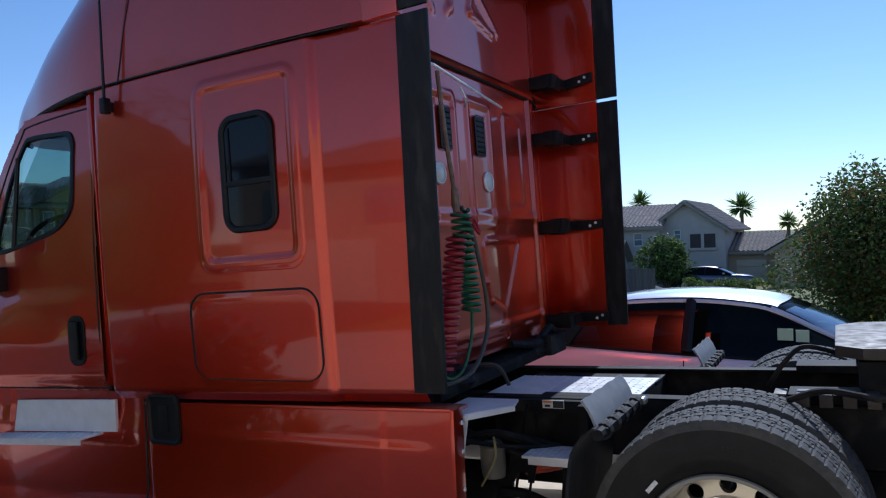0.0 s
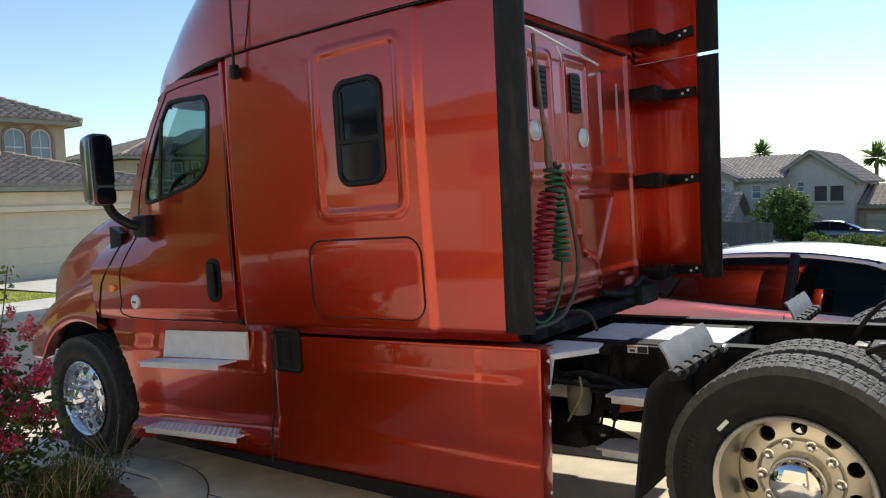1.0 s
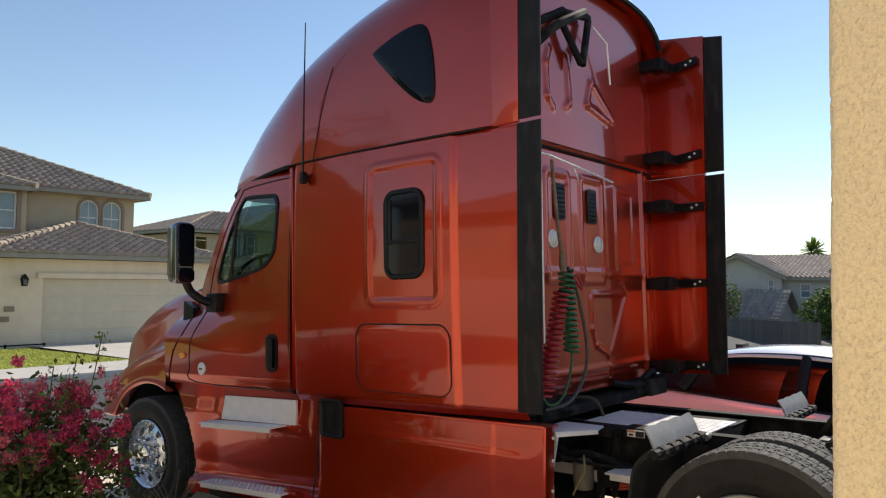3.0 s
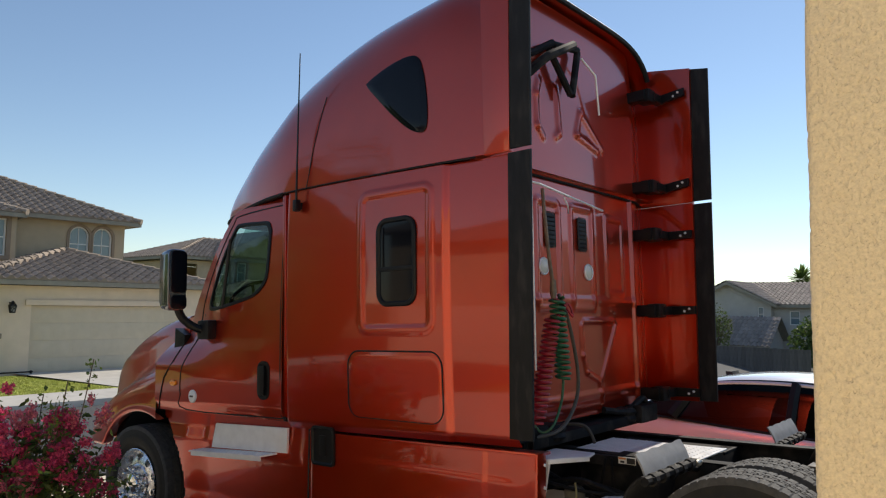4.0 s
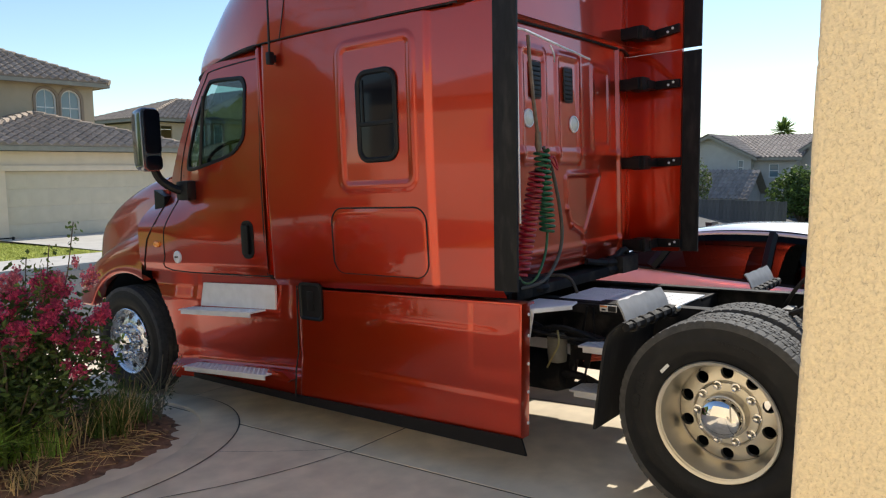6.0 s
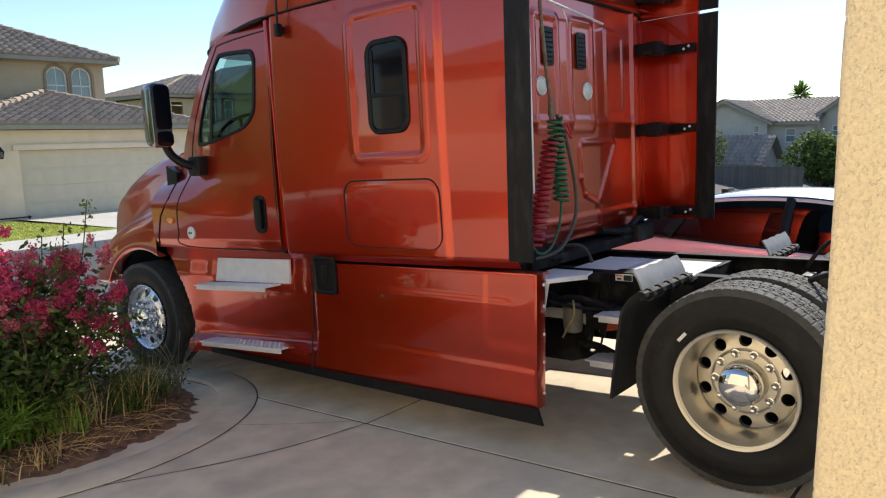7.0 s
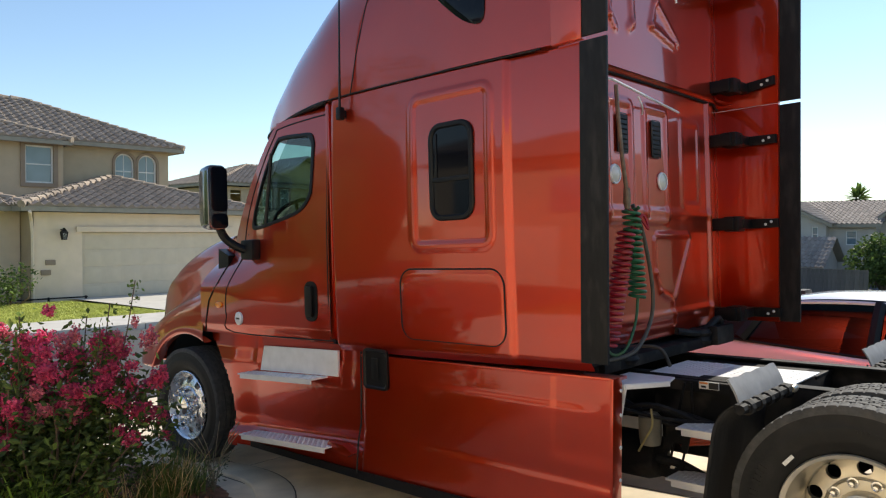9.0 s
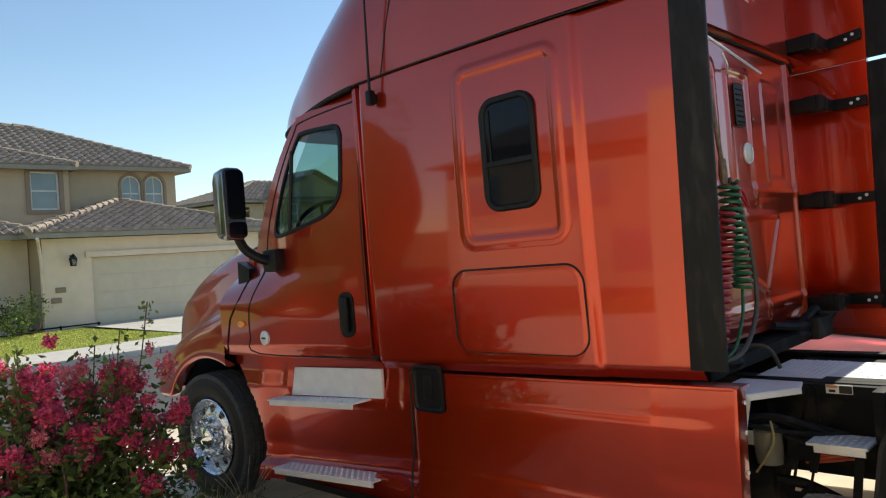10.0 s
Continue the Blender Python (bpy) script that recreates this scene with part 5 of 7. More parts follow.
tube(bm, [(-0.38, 0.30, 2.59), (-0.27, 0.45, 2.55), (-0.36, 1.45, 2.50)], 0.008, 6)
tube(bm, spline([(-0.33, 0.85, 2.52), (-0.32, 0.88, 2.46), (-0.36, 0.95, 2.43)], 5), 0.006, 6)
tube(bm, [(-0.28, 0.375, 2.60), (-0.28, 0.36, 1.40)], 0.007, 6)
part("hose_rail", bm, BRIGHT, truck, "thin metal hose rail")
bm = bmesh.new()
tube(bm, spline([(-0.36, 0.78, 1.03), (-0.26, 0.83, 1.03), (-0.22, 0.87, 0.99), (-0.20, 0.90, 0.91)], 5), 0.011, 8)
part("grab_pipe", bm, GREASE, truck)
bm = bmesh.new()
tube(bm, spline([(-0.42, 1.45, 1.05), (-0.36, 1.7, 1.02), (-0.32, 1.9, 1.1), (-0.35, 2.0, 0.95)], 5), 0.025, 8)
part("vent_hose", bm, RUBBER, truck)
bm = bmesh.new()   # cab suspension beam with its two air springs
box(bm, -0.62, -0.34, 0.30, 2.14, 0.915, 0.985, 0.015)
box(bm, -0.70, -0.56, 0.20, 2.24, 0.90, 1.05, 0.01)
box(bm, -0.40, -0.30, 0.34, 0.52, 0.93, 1.06, 0.02)
box(bm, -0.40, -0.26, 1.74, 2.02, 0.93, 1.06, 0.02)
part("cab_mount", bm, STEEL, truck, "black cab suspension beam")
for y in (0.70, 1.74):
    bm = bmesh.new()
    lathe(bm, [(0.02, 0.0), (0.085, 0.01), (0.10, 0.035), (0.085, 0.06), (0.10, 0.085), (0.085, 0.11), (0.02, 0.12)], 20, "z", (-0.40, y, 0.93))
    part("air_spring", bm, RUBBER, truck)
bm = bmesh.new()   # the tank on the far side
lathe(bm, [(0.02, -0.95), (0.18, -0.94), (0.21, -0.90), (0.21, 0.90), (0.18, 0.94), (0.02, 0.95)], 28, "x", (-0.70, 2.20, 0.28))
part("fuel_tank", bm, BRIGHT, truck, "round aluminium fuel tank on the far side")

# ---- driveway, planting bed ----
def slab(x0, x1, y0, y1, thick=0.10, gap=0.009):
    bm = bmesh.new()
    x0, x1, y0, y1 = x0 + gap, x1 - gap, y0 + gap, y1 - gap
    b = 0.0025
    top = [(x0 + b, y0 + b), (x1 - b, y0 + b), (x1 - b, y1 - b), (x0 + b, y1 - b)]
    rim = [(x0, y0), (x1, y0), (x1, y1), (x0, y1)]
    rows = [[(x, y, ground_z(x, y) - thick) for x, y in rim], [(x, y, ground_z(x, y) - b) for x, y in rim], [(x, y, ground_z(x, y)) for x, y in top]]
    loft(bm, rows, True, True)
    bmesh.ops.recalc_face_normals(bm, faces=bm.faces)
    return bm


driveway = thing("driveway", "pale grey concrete driveway slabs with scored joints", "driveway", kind="structure")
XS, YS = [-8.0, -6.0, -3.7, -1.36, 1.2, 3.0, 6.0, 9.0], [-9.0, -6.5, -4.0, -0.11, 1.5, 2.95]
for i in range(len(XS) - 1):
    for j in range(len(YS) - 1):
        if j != 2:
            part("slab", slab(XS[i], XS[i + 1], YS[j], YS[j + 1]), CONCRETE, driveway)
for xa, xb in ((-8.0, 1.2), (1.2, 3.0), (3.0, 6.0), (6.0, 9.0)):   # the wide pour round the planting bed
    part("slab", slab(xa, xb, YS[2], YS[3]), CONCRETE, driveway)
sheet("joint_bed", graded([-8.0 + 0.5 * i for i in range(35)]), graded([-9.0 + 0.5 * i for i in range(24)] + [2.95]), JOINT, -0.004, "dirt in the driveway joints", "joint")
tagged(bpy.data.objects["joint_bed"], kind="structure")


def ground_line(name, pts, width, rough, seed, label):
    """A dark line in the concrete: a scored joint or a crack."""
    rg = np.random.default_rng(seed)
    rows = [[], []]
    line = spline([(x, y, 0) for x, y in pts], 8)
    for i, p in enumerate(line):
        d = (line[min(i + 1, len(line) - 1)] - line[max(i - 1, 0)]).normalized()
        j, w = rg.normal() * rough, width * rg.uniform(0.6, 1.3) / 2
        for r, q in zip(rows, (-1, 1)):
            x, y = p.x - d.y * (j + q * w), p.y + d.x * (j + q * w)
            r.append((x, y, ground_z(x, y) + 0.003))
    bm = bmesh.new()
    loft(bm, rows, False, False)
    bmesh.ops.recalc_face_normals(bm, faces=bm.faces)
    return tagged(part(name, bm, JOINT), label, "joint" if rough == 0 else "crack", kind="structure")


ground_line("curved_joint", [(-1.36, -0.11), (-1.40, -0.30), (-1.45, -0.50), (-1.55, -0.78), (-1.70, -1.08), (-1.95, -1.48), (-2.25, -1.95), (-2.5, -2.5)], 0.009, 0.0, 3, "scored joint that bends away towards the bed")
ground_line("concrete_crack", [(-2.16, -0.57), (-1.95, -0.45), (-1.77, -0.336), (-1.58, -0.21), (-1.42, -0.10)], 0.004, 0.003, 5, "thin dark crack across the concrete")
BED = Vector((-3.48, -1.30))


def bed_line(r, n=72):
    """The bed's outline: round towards the driveway, drawn out to the other side."""
    out = []
    for i in range(n):
        a = 2 * math.pi * i / n
        s = 1 + 0.5 * step01(0.2, 1.0, -math.cos(a)) + 0.45 * step01(0.5, 1.0, -math.sin(a))
        out.append((BED.x + r * s * math.cos(a), BED.y + r * s * math.sin(a)))
    return out


bm = bmesh.new()
rows = [[(x, y, ground_z(x, y) + h) for x, y in bed_line(r)] for r, h in ((1.205, -0.05), (1.21, 0.012), (1.222, 0.020), (1.477, 0.012), (1.489, 0.004), (1.490, -0.05))]
loft(bm, rows, True, False)
bmesh.ops.recalc_face_normals(bm, faces=bm.faces)
tagged(part("bed_kerb", bm, CONCRETE), "curved concrete mowing strip round the bed", "kerb", kind="structure")
bm = bmesh.new()
rows = [[(x, y, ground_z(x, y) + 0.0035) for x, y in bed_line(r)] for r in (1.482, 1.499)]
loft(bm, rows, True, False)
bmesh.ops.recalc_face_normals(bm, faces=bm.faces)
tagged(part("kerb_joint", bm, JOINT), "dark dirt joint along the curved kerb", "joint", kind="structure")
bm = bmesh.new()
rows = []
for k in range(15):
    r = 1.203 * (1 - k / 15) + 0.008
    rows.append([(x, y, ground_z(x, y) - 0.010 * step01(0.92, 1.16, r) + 0.07 * step01(1.16, 0.45, r) + step01(1.19, 1.02, r) * (0.018 * noise.noise((x * 9, y * 9, 0)) + 0.012 * noise.noise((x * 25, y * 25, 3))) - 0.004 * step01(1.10, 1.19, r)) for x, y in bed_line(r, 140)])
loft(bm, rows, True, True)
bmesh.ops.recalc_face_normals(bm, faces=bm.faces)
tagged(part("planting_bed", bm, SOIL, sharp=0), "brown bark-mulched planting bed", "bed", kind="structure")
rng = np.random.default_rng(4)


def bed_z(x, y):
    return ground_z(x, y) + 0.05


def from_arrays(name, verts, faces, mats, smooth_it=False, idx=None):
    me = bpy.data.meshes.new(name)
    me.from_pydata([tuple(v) for v in verts], [], [tuple(f) for f in faces])
    for m in mats if isinstance(mats, (list, tuple)) else [mats]:
        me.materials.append(m)
    if idx is not None:
        me.polygons.foreach_set("material_index", np.asarray(idx, np.int32))
    if smooth_it:
        me.shade_smooth()
    return me


def leaf_arrays(points, size, rg, aspect=0.5, up=0.3, spread=0.35):
    """One folded leaf at each point, at random turns."""
    n = len(points)
    d = rg.normal(size=(n, 3))
    d[:, 2] = d[:, 2] * 0.6 + up
    d /= np.linalg.norm(d, axis=1, keepdims=True)
    o = rg.normal(size=(n, 3))
    s = np.cross(d, o)
    s /= np.linalg.norm(s, axis=1, keepdims=True) + 1e-9
    nn = np.cross(d, s)
    L = size * (1 + spread * rg.uniform(-1, 1, (n, 1)))
    p = np.asarray(points)
    a, b, c, e = p - d * L * 0.5, p + s * L * aspect * 0.5 - nn * L * 0.08, p + d * L * 0.5, p - s * L * aspect * 0.5 - nn * L * 0.08
    m = p + nn * L * 0.05
    verts = np.stack([a, b, c, e, m], 1).reshape(-1, 3)
    k = np.arange(n)[:, None] * 5
    faces = np.concatenate([k + [0, 1, 2, 4], k + [0, 4, 2, 3]])
    faces = np.concatenate([k + [0, 1, 4], k + [1, 2, 4], k + [2, 3, 4], k + [3, 0, 4]])
    return verts, faces


def leaf_material(name, colour, tip=0.35, rough=0.55):
    m = material(name, colour, rough, vary=0.25, scale=4, per_island=tip, spec=0.35)
    n, l = m.node_tree.nodes, m.node_tree.links
    tr = n.new("ShaderNodeBsdfTranslucent")
    mix = n.new("ShaderNodeMixShader")
    mix.inputs[0].default_value = 0.4
    b = n["Principled BSDF"]
    src = b.inputs["Base Color"].links[0].from_socket
    l.new(src, tr.inputs["Color"])
    l.new(b.outputs[0], mix.inputs[1])
    l.new(tr.outputs[0], mix.inputs[2])
    l.new(mix.outputs[0], n["Material Output"].inputs["Surface"])
    return m


LEAF_DARK = leaf_material("dark_leaf", (0.085, 0.13, 0.034))
LEAF_MID = leaf_material("mid_green_leaf", (0.15, 0.22, 0.05))
LEAF_FRESH = leaf_material("fresh_grass_leaf", (0.34, 0.52, 0.09))
LEAF_OLIVE = leaf_material("olive_leaf", (0.10, 0.12, 0.035))
LEAF_RUST = leaf_material("rust_tipped_leaf", (0.15, 0.095, 0.03))
STRAW = leaf_material("dry_straw", (0.78, 0.58, 0.29))
PETAL = leaf_material("magenta_petal", (0.70, 0.095, 0.20), 0.4)
PETAL_PINK = leaf_material("pink_petal", (0.72, 0.22, 0.27), 0.35)
BARK = material("grey_bark", (0.14, 0.10, 0.07), 0.9, vary=0.3, scale=14, bump=0.5, bump_scale=40)


def branch(bm, a, b, r0, r1, bend, rg):
    a, b = Vector(a), Vector(b)
    m = (a + b) / 2 + Vector(rg.normal(size=3)) * bend
    ps = spline([a, m, b], 4)
    tube(bm, ps, [r0 + (r1 - r0) * i / (len(ps) - 1) for i in range(len(ps))], 5, cap=False)


# flowering bush: stems, leaves, clusters of petals
def cluster_mesh(seed, mat):
    rg = np.random.default_rng(seed)
    n = 165
    p = rg.normal(size=(n, 3))
    p = p / np.linalg.norm(p, axis=1, keepdims=True) * rg.uniform(0.3, 1.0, (n, 1)) * [0.062, 0.062, 0.085]
    v, f = leaf_arrays(p, 0.021, rg, 0.95, 0.1, 0.4)
    return from_arrays("flower_head", v, f, mat)


bush = thing("flowering_bush", "crape myrtle bush covered in magenta flower clusters", "bush", at=Matrix.Translation((-3.46, -1.53, bed_z(-3.46, -1.53))))
rg = np.random.default_rng(11)
bm = bmesh.new()
tips = []
for k in range(64):
    a = 2 * math.pi * k * 0.381966
    rr = 0.80 * math.sqrt((k + 0.5) / 64)
    top = Vector((rr * math.cos(a) * 0.85, rr * math.sin(a) * 1.22, 1.12 - 0.55 * rr ** 2 / 0.64 + 0.22 * rg.uniform(-1, 1)))
    tips.append(top)
    branch(bm, (0.12 * math.cos(a), 0.12 * math.sin(a), 0), top, 0.012, 0.003, 0.05, rg)
part("stem", bm, BARK, bush)
pts = []
for tp in tips:
    for i in range(165):
        s = rg.uniform(0.12, 1.0) ** 0.7
        p = Vector(tp) * s + Vector(rg.normal(size=3)) * 0.085
        pts.append((p.x, p.y, max(0.03, p.z)))
v, f = leaf_arrays(np.array(pts), 0.058, rg, 0.52)
ob = new("leaves", from_arrays("leaves", v, f, [LEAF_DARK, LEAF_MID], idx=np.tile((rg.uniform(size=len(pts)) < 0.36).astype(int), 4)))
ob.parent = bush
ob["kind"] = "stuff"
CL = [cluster_mesh(21, PETAL), cluster_mesh(22, PETAL), cluster_mesh(23, PETAL_PINK)]
for k, tp in enumerate(tips):
    for q in range(4 if tp.z > 0.76 else 2 if tp.z > 0.62 else 0):
        o = new("flower_head", CL[k % 2 if rg.uniform() < 0.8 else 2])
        o.parent = bush
        off = Vector(rg.normal(size=3)) * 0.075
        o.matrix_basis = Matrix.LocRotScale(tp * rg.uniform(0.9, 1.05) + off, Euler(rg.uniform(0, 6, 3)), Vector((1, 1, 1)) * rg.uniform(0.6, 1.15))
bm = bmesh.new()   # tall bare sprigs above the flowers
sprig_pts = []
for x, y, h in ((0.25, 0.55, 1.60), (0.20, 0.40, 1.45), (0.10, -0.12, 1.42), (0.05, -0.36, 1.36), (-0.1, 0.36, 1.34), (0.2, -0.6, 1.32), (0.3, 0.3, 1.3)):
    tube(bm, spline([(x * 0.3, y * 0.3, 0.2), (x * 0.8, y * 0.8, h * 0.6), (x, y, h)], 5), 0.004, 5)
    for i in range(70):
        s = rg.uniform(0.5, 1.0)
        sprig_pts.append((x * (0.8 + 0.2 * s) + rg.normal() * 0.025, y * (0.8 + 0.2 * s) + rg.normal() * 0.025, h * s))
part("sprig", bm, BARK, bush)
for x, y, h, s in ((0.22, 0.44, 1.20, 0.8), (0.12, 0.20, 1.24, 0.9), (0.04, -0.30, 1.22, 0.75), (0.2, -0.5, 1.18, 0.8), (0.26, 0.54, 1.32, 0.55)):
    o = new("flower_head", CL[2])
    o.parent = bush
    o.matrix_basis = Matrix.LocRotScale(Vector((x, y, h)), Euler((0, 0, x * 9)), Vector((s * 0.8, s * 0.8, s * 1.3)))
v, f = leaf_arrays(np.array(sprig_pts), 0.04, rg, 0.5, 0.6)
o = new("sprig_leaves", from_arrays("sprig_leaves", v, f, LEAF_MID))
o.parent = bush
o["kind"] = "stuff"


def grass_clump(x, y, blades, length, spread, mats, label, seed, width=0.009, droop=1.0):
    """Arching narrow blades from one base."""
    rg = np.random.default_rng(seed)
    verts, faces, idx = [], [], []
    for b in range(blades):
        a, lean = rg.uniform(0, 2 * math.pi), rg.uniform(0.15, 1.0) * spread
        L = length * rg.uniform(0.55, 1.1)
        base = np.array([rg.normal() * 0.07, rg.normal() * 0.07, 0])
        d = np.array([math.cos(a), math.sin(a), 0])
        s = np.array([-d[1], d[0], 0])
        k0 = len(verts)
        n = 6
        for i in range(n + 1):
            t = i / n
            p = base + d * lean * L * t ** 1.3 + np.array([0, 0, L * (t - 0.55 * droop * lean * t * t)])
            w = width * (1 - t ** 2.2) + 0.0008
            tw = s * math.cos(t * 0.8) + np.array([0, 0, 1]) * math.sin(t * 0.8) * 0.3
            verts += [p - tw * w / 2, p + tw * w / 2]
        m = 0 if rg.uniform() < 0.8 or len(mats) == 1 else 1
        for i in range(n):
            faces.append((k0 + 2 * i, k0 + 2 * i + 1, k0 + 2 * i + 3, k0 + 2 * i + 2))
            idx.append(m)
    me = from_arrays("ornamental_grass", verts, faces, mats, True, idx)
    ob = new("ornamental_grass", me)
    ob.matrix_world = Matrix.Translation((x, y, bed_z(x, y) - 0.02))
    return tagged(ob, label, "grass clump", "clumps in the planting bed")


for x, y, n, L, sp, mats, lab, sd in (
        (-3.15, -1.62, 240, 0.64, 0.95, [LEAF_FRESH, LEAF_MID], "bright green strap-leaved clump in the bed", 1),
        (-2.98, -2.0, 230, 0.62, 0.95, [LEAF_FRESH, LEAF_MID], "bright green strap-leaved clump in the bed", 2),
        (-3.05, -2.45, 220, 0.66, 0.95, [LEAF_FRESH, LEAF_OLIVE], "bright green strap-leaved clump in the bed", 10),
        (-3.02, -1.35, 150, 0.36, 0.9, [LEAF_FRESH, STRAW], "green ornamental grass under the bush", 3),
        (-3.10, -0.85, 380, 0.46, 0.85, [LEAF_MID, STRAW], "green grass clump with dry blades beside the front wheel", 4),
        (-3.3, -0.62, 280, 0.42, 0.8, [LEAF_MID, STRAW], "green grass clump with dry blades beside the front wheel", 5),
        (-2.66, -1.62, 60, 0.20, 0.9, [STRAW, LEAF_OLIVE], "dry yellow grass tuft on the mulch", 6),
        (-2.56, -1.95, 35, 0.15, 1.0, [STRAW, LEAF_OLIVE], "dry yellow grass tuft on the mulch", 7),
        (-2.66, -2.45, 60, 0.22, 0.9, [LEAF_OLIVE, STRAW], "half-dry grass tuft at the bed's edge", 8),
        (-3.05, -1.2, 45, 0.5, 0.6, [STRAW, LEAF_OLIVE], "tall dry stalks under the flowering bush", 9)):
    grass_clump(x, y, n, L, sp, mats, lab, sd, 0.023 if "strap" in lab else 0.008, 1.25 if "strap" in lab else 1.0)
# wispy weed at the bed's point
rg = np.random.default_rng(31)
wp = []
STEM = material("grey_dry_stem", (0.20, 0.18, 0.13), 0.9, vary=0.2, scale=20)
weed = thing("weed", "grey wispy weed at the point of the bed", "weed", at=Matrix.Translation((-3.18, -0.42, bed_z(-3.18, -0.42) - 0.03)))
for k in range(15):
    bm = bmesh.new()
    a, h = rg.uniform(0, 6.28), rg.uniform(0.25, 0.55)
    top = Vector((math.cos(a) * 0.16, math.sin(a) * 0.16, h))
    tube(bm, spline([(0, 0, 0), (top.x * 0.4, top.y * 0.4, h * 0.6), (top.x * 1.2, top.y * 1.2, h)], 4), 0.0028, 4)
    part("stalk", bm, STEM, weed)
    wp += [tuple(Vector((top.x * s, top.y * s, h * s)) + Vector(rg.normal(size=3)) * 0.02) for s in rg.uniform(0.2, 0.8, 12)]
v, f = leaf_arrays(np.array(wp), 0.03, rg, 0.35)
o = new("weed_leaves", from_arrays("weed_leaves", v, f, leaf_material("grey_leaf", (0.10, 0.12, 0.07))))
o.parent = weed
o["kind"] = "stuff"
# dry litter on the mulch
rg = np.random.default_rng(33)
bm = bmesh.new()
for k in range(330):
    a, r = rg.uniform(-1.9, 0.9), rg.uniform(0.45, 1.0)
    x, y = BED.x + r * math.cos(a), BED.y + r * math.sin(a) * (1.12 if a < 0 else 1)
    t, L = rg.uniform(0, 3.14), rg.uniform(0.06, 0.30)
    z = bed_z(x, y) - 0.01 + rg.uniform(0, 0.03)
    d = Vector((math.cos(t), math.sin(t), rg.normal() * 0.08)) * L / 2
    c = Vector((x, y, z))
    tube(bm, [c - d, c + Vector((0, 0, 0.012)), c + d], 0.0022, 3, cap=False)
lit = part("dry_litter", bm, STRAW)
tagged(lit, "dry straw and twigs scattered on the mulch", "litter", kind="stuff")
bm = bmesh.new()
rg = np.random.default_rng(35)
for k in range(900):
    a, r = rg.uniform(0, 6.28), 0.99 * math.sqrt(rg.uniform())
    x, y = BED.x + r * math.cos(a), BED.y + r * math.sin(a)
    s = rg.uniform(0.008, 0.022)
    box(bm, -s, s, -s * 0.5, s * 0.5, -s * 0.3, s * 0.3, 0, pose(x, y, ground_z(x, y) - 0.010 * step01(0.92, 1.16, r) + 0.07 * step01(1.16, 0.45, r) + 0.008, rg.uniform(-25, 25), rg.uniform(-25, 25), rg.uniform(0, 180)))
tagged(part("bark_chips", bm, material("bark_chip", (0.24, 0.14, 0.085), 0.95, vary=0.3, scale=20, per_island=0.5), sharp=0), "reddish bark chips on the bed", "mulch", kind="stuff")

# ---- the house beside the driveway ----
def stucco_column(x0, x1, y0, y1, z0, z1, r=0.018, d=0.0045):
    """A column with rounded corners and a rough dashed skin, finest on the two sides that are seen."""
    ring = []
    for (cx, cy), a0 in (((x1 - r, y1 - r), 0), ((x0 + r, y1 - r), 90), ((x0 + r, y0 + r), 180), ((x1 - r, y0 + r), 270)):
        for k in range(5):
            t = radians(a0 + 90 * k / 4)
            ring.append((Vector((cx + r * math.cos(t), cy + r * math.sin(t), 0)), Vector((math.cos(t), math.sin(t), 0))))
    fine = []
    for (a, na), (b, nb) in zip(ring, ring[1:] + ring[:1]):
        seen = a.y < y0 + 0.1 and b.y < y0 + 0.1 or a.x < x0 + 0.1 and b.x < x0 + 0.1
        n = max(1, round((b - a).length / (d if seen else 0.05)))
        fine += [(a + (b - a) * k / n, (na + (nb - na) * k / n).normalized()) for k in range(n)]
    zs = steps(z0, 0.2, 0.05)[:-1] + steps(0.2, 2.7, d) + steps(2.7, z1, 0.05)[1:]
    verts, faces = [], []
    for z in zs:
        for p, nrm in fine:
            q = Vector((p.x, p.y, z))
            h = noise.noise(Vector((q.x * 95, q.y * 95, q.z * 52))) + 0.3 * noise.noise(q * 31)
            verts.append(q + nrm * (-0.0016 * step01(-0.16, -0.40, h) + 0.0006 * h + 0.003 * noise.noise(q * 4)))
    m = len(fine)
    for i in range(len(zs) - 1):
        for j in range(m):
            k = (j + 1) % m
            faces.append((i * m + j, i * m + k, (i + 1) * m + k, (i + 1) * m + j))
    faces.append(tuple(range((len(zs) - 1) * m, len(zs) * m)))
    return from_arrays("wall_column", verts, faces, STUCCO, True)


col = new("wall_column", stucco_column(1.665, 2.265, -1.78, -1.26, -0.15, 3.3))
tagged(col, "tan stucco column at the house corner", "column", kind="structure")
# unseen wall added behind the camera: blocks sky, throws sunlight back at the truck
bm = bmesh.new()
box(bm, -3.0, 14.0, -5.0, -4.8, -0.4, 3.4)
tagged(part("wall_house", bm, STUCCO), "unseen plain tan stucco house wall behind the camera", "wall", kind="structure")
# unseen wall behind the truck's tail, added for its back wall to mirror
bm = bmesh.new()
prism(bm, [(3.2, -1.2), (22.0, -1.2), (22.0, 3.5), (3.2, 3.5)], "y", 9.0, 9.3)
tagged(part("wall_neighbour", bm, STUCCO), "unseen plain stucco wall added for the truck's back wall to mirror", "wall", kind="structure")

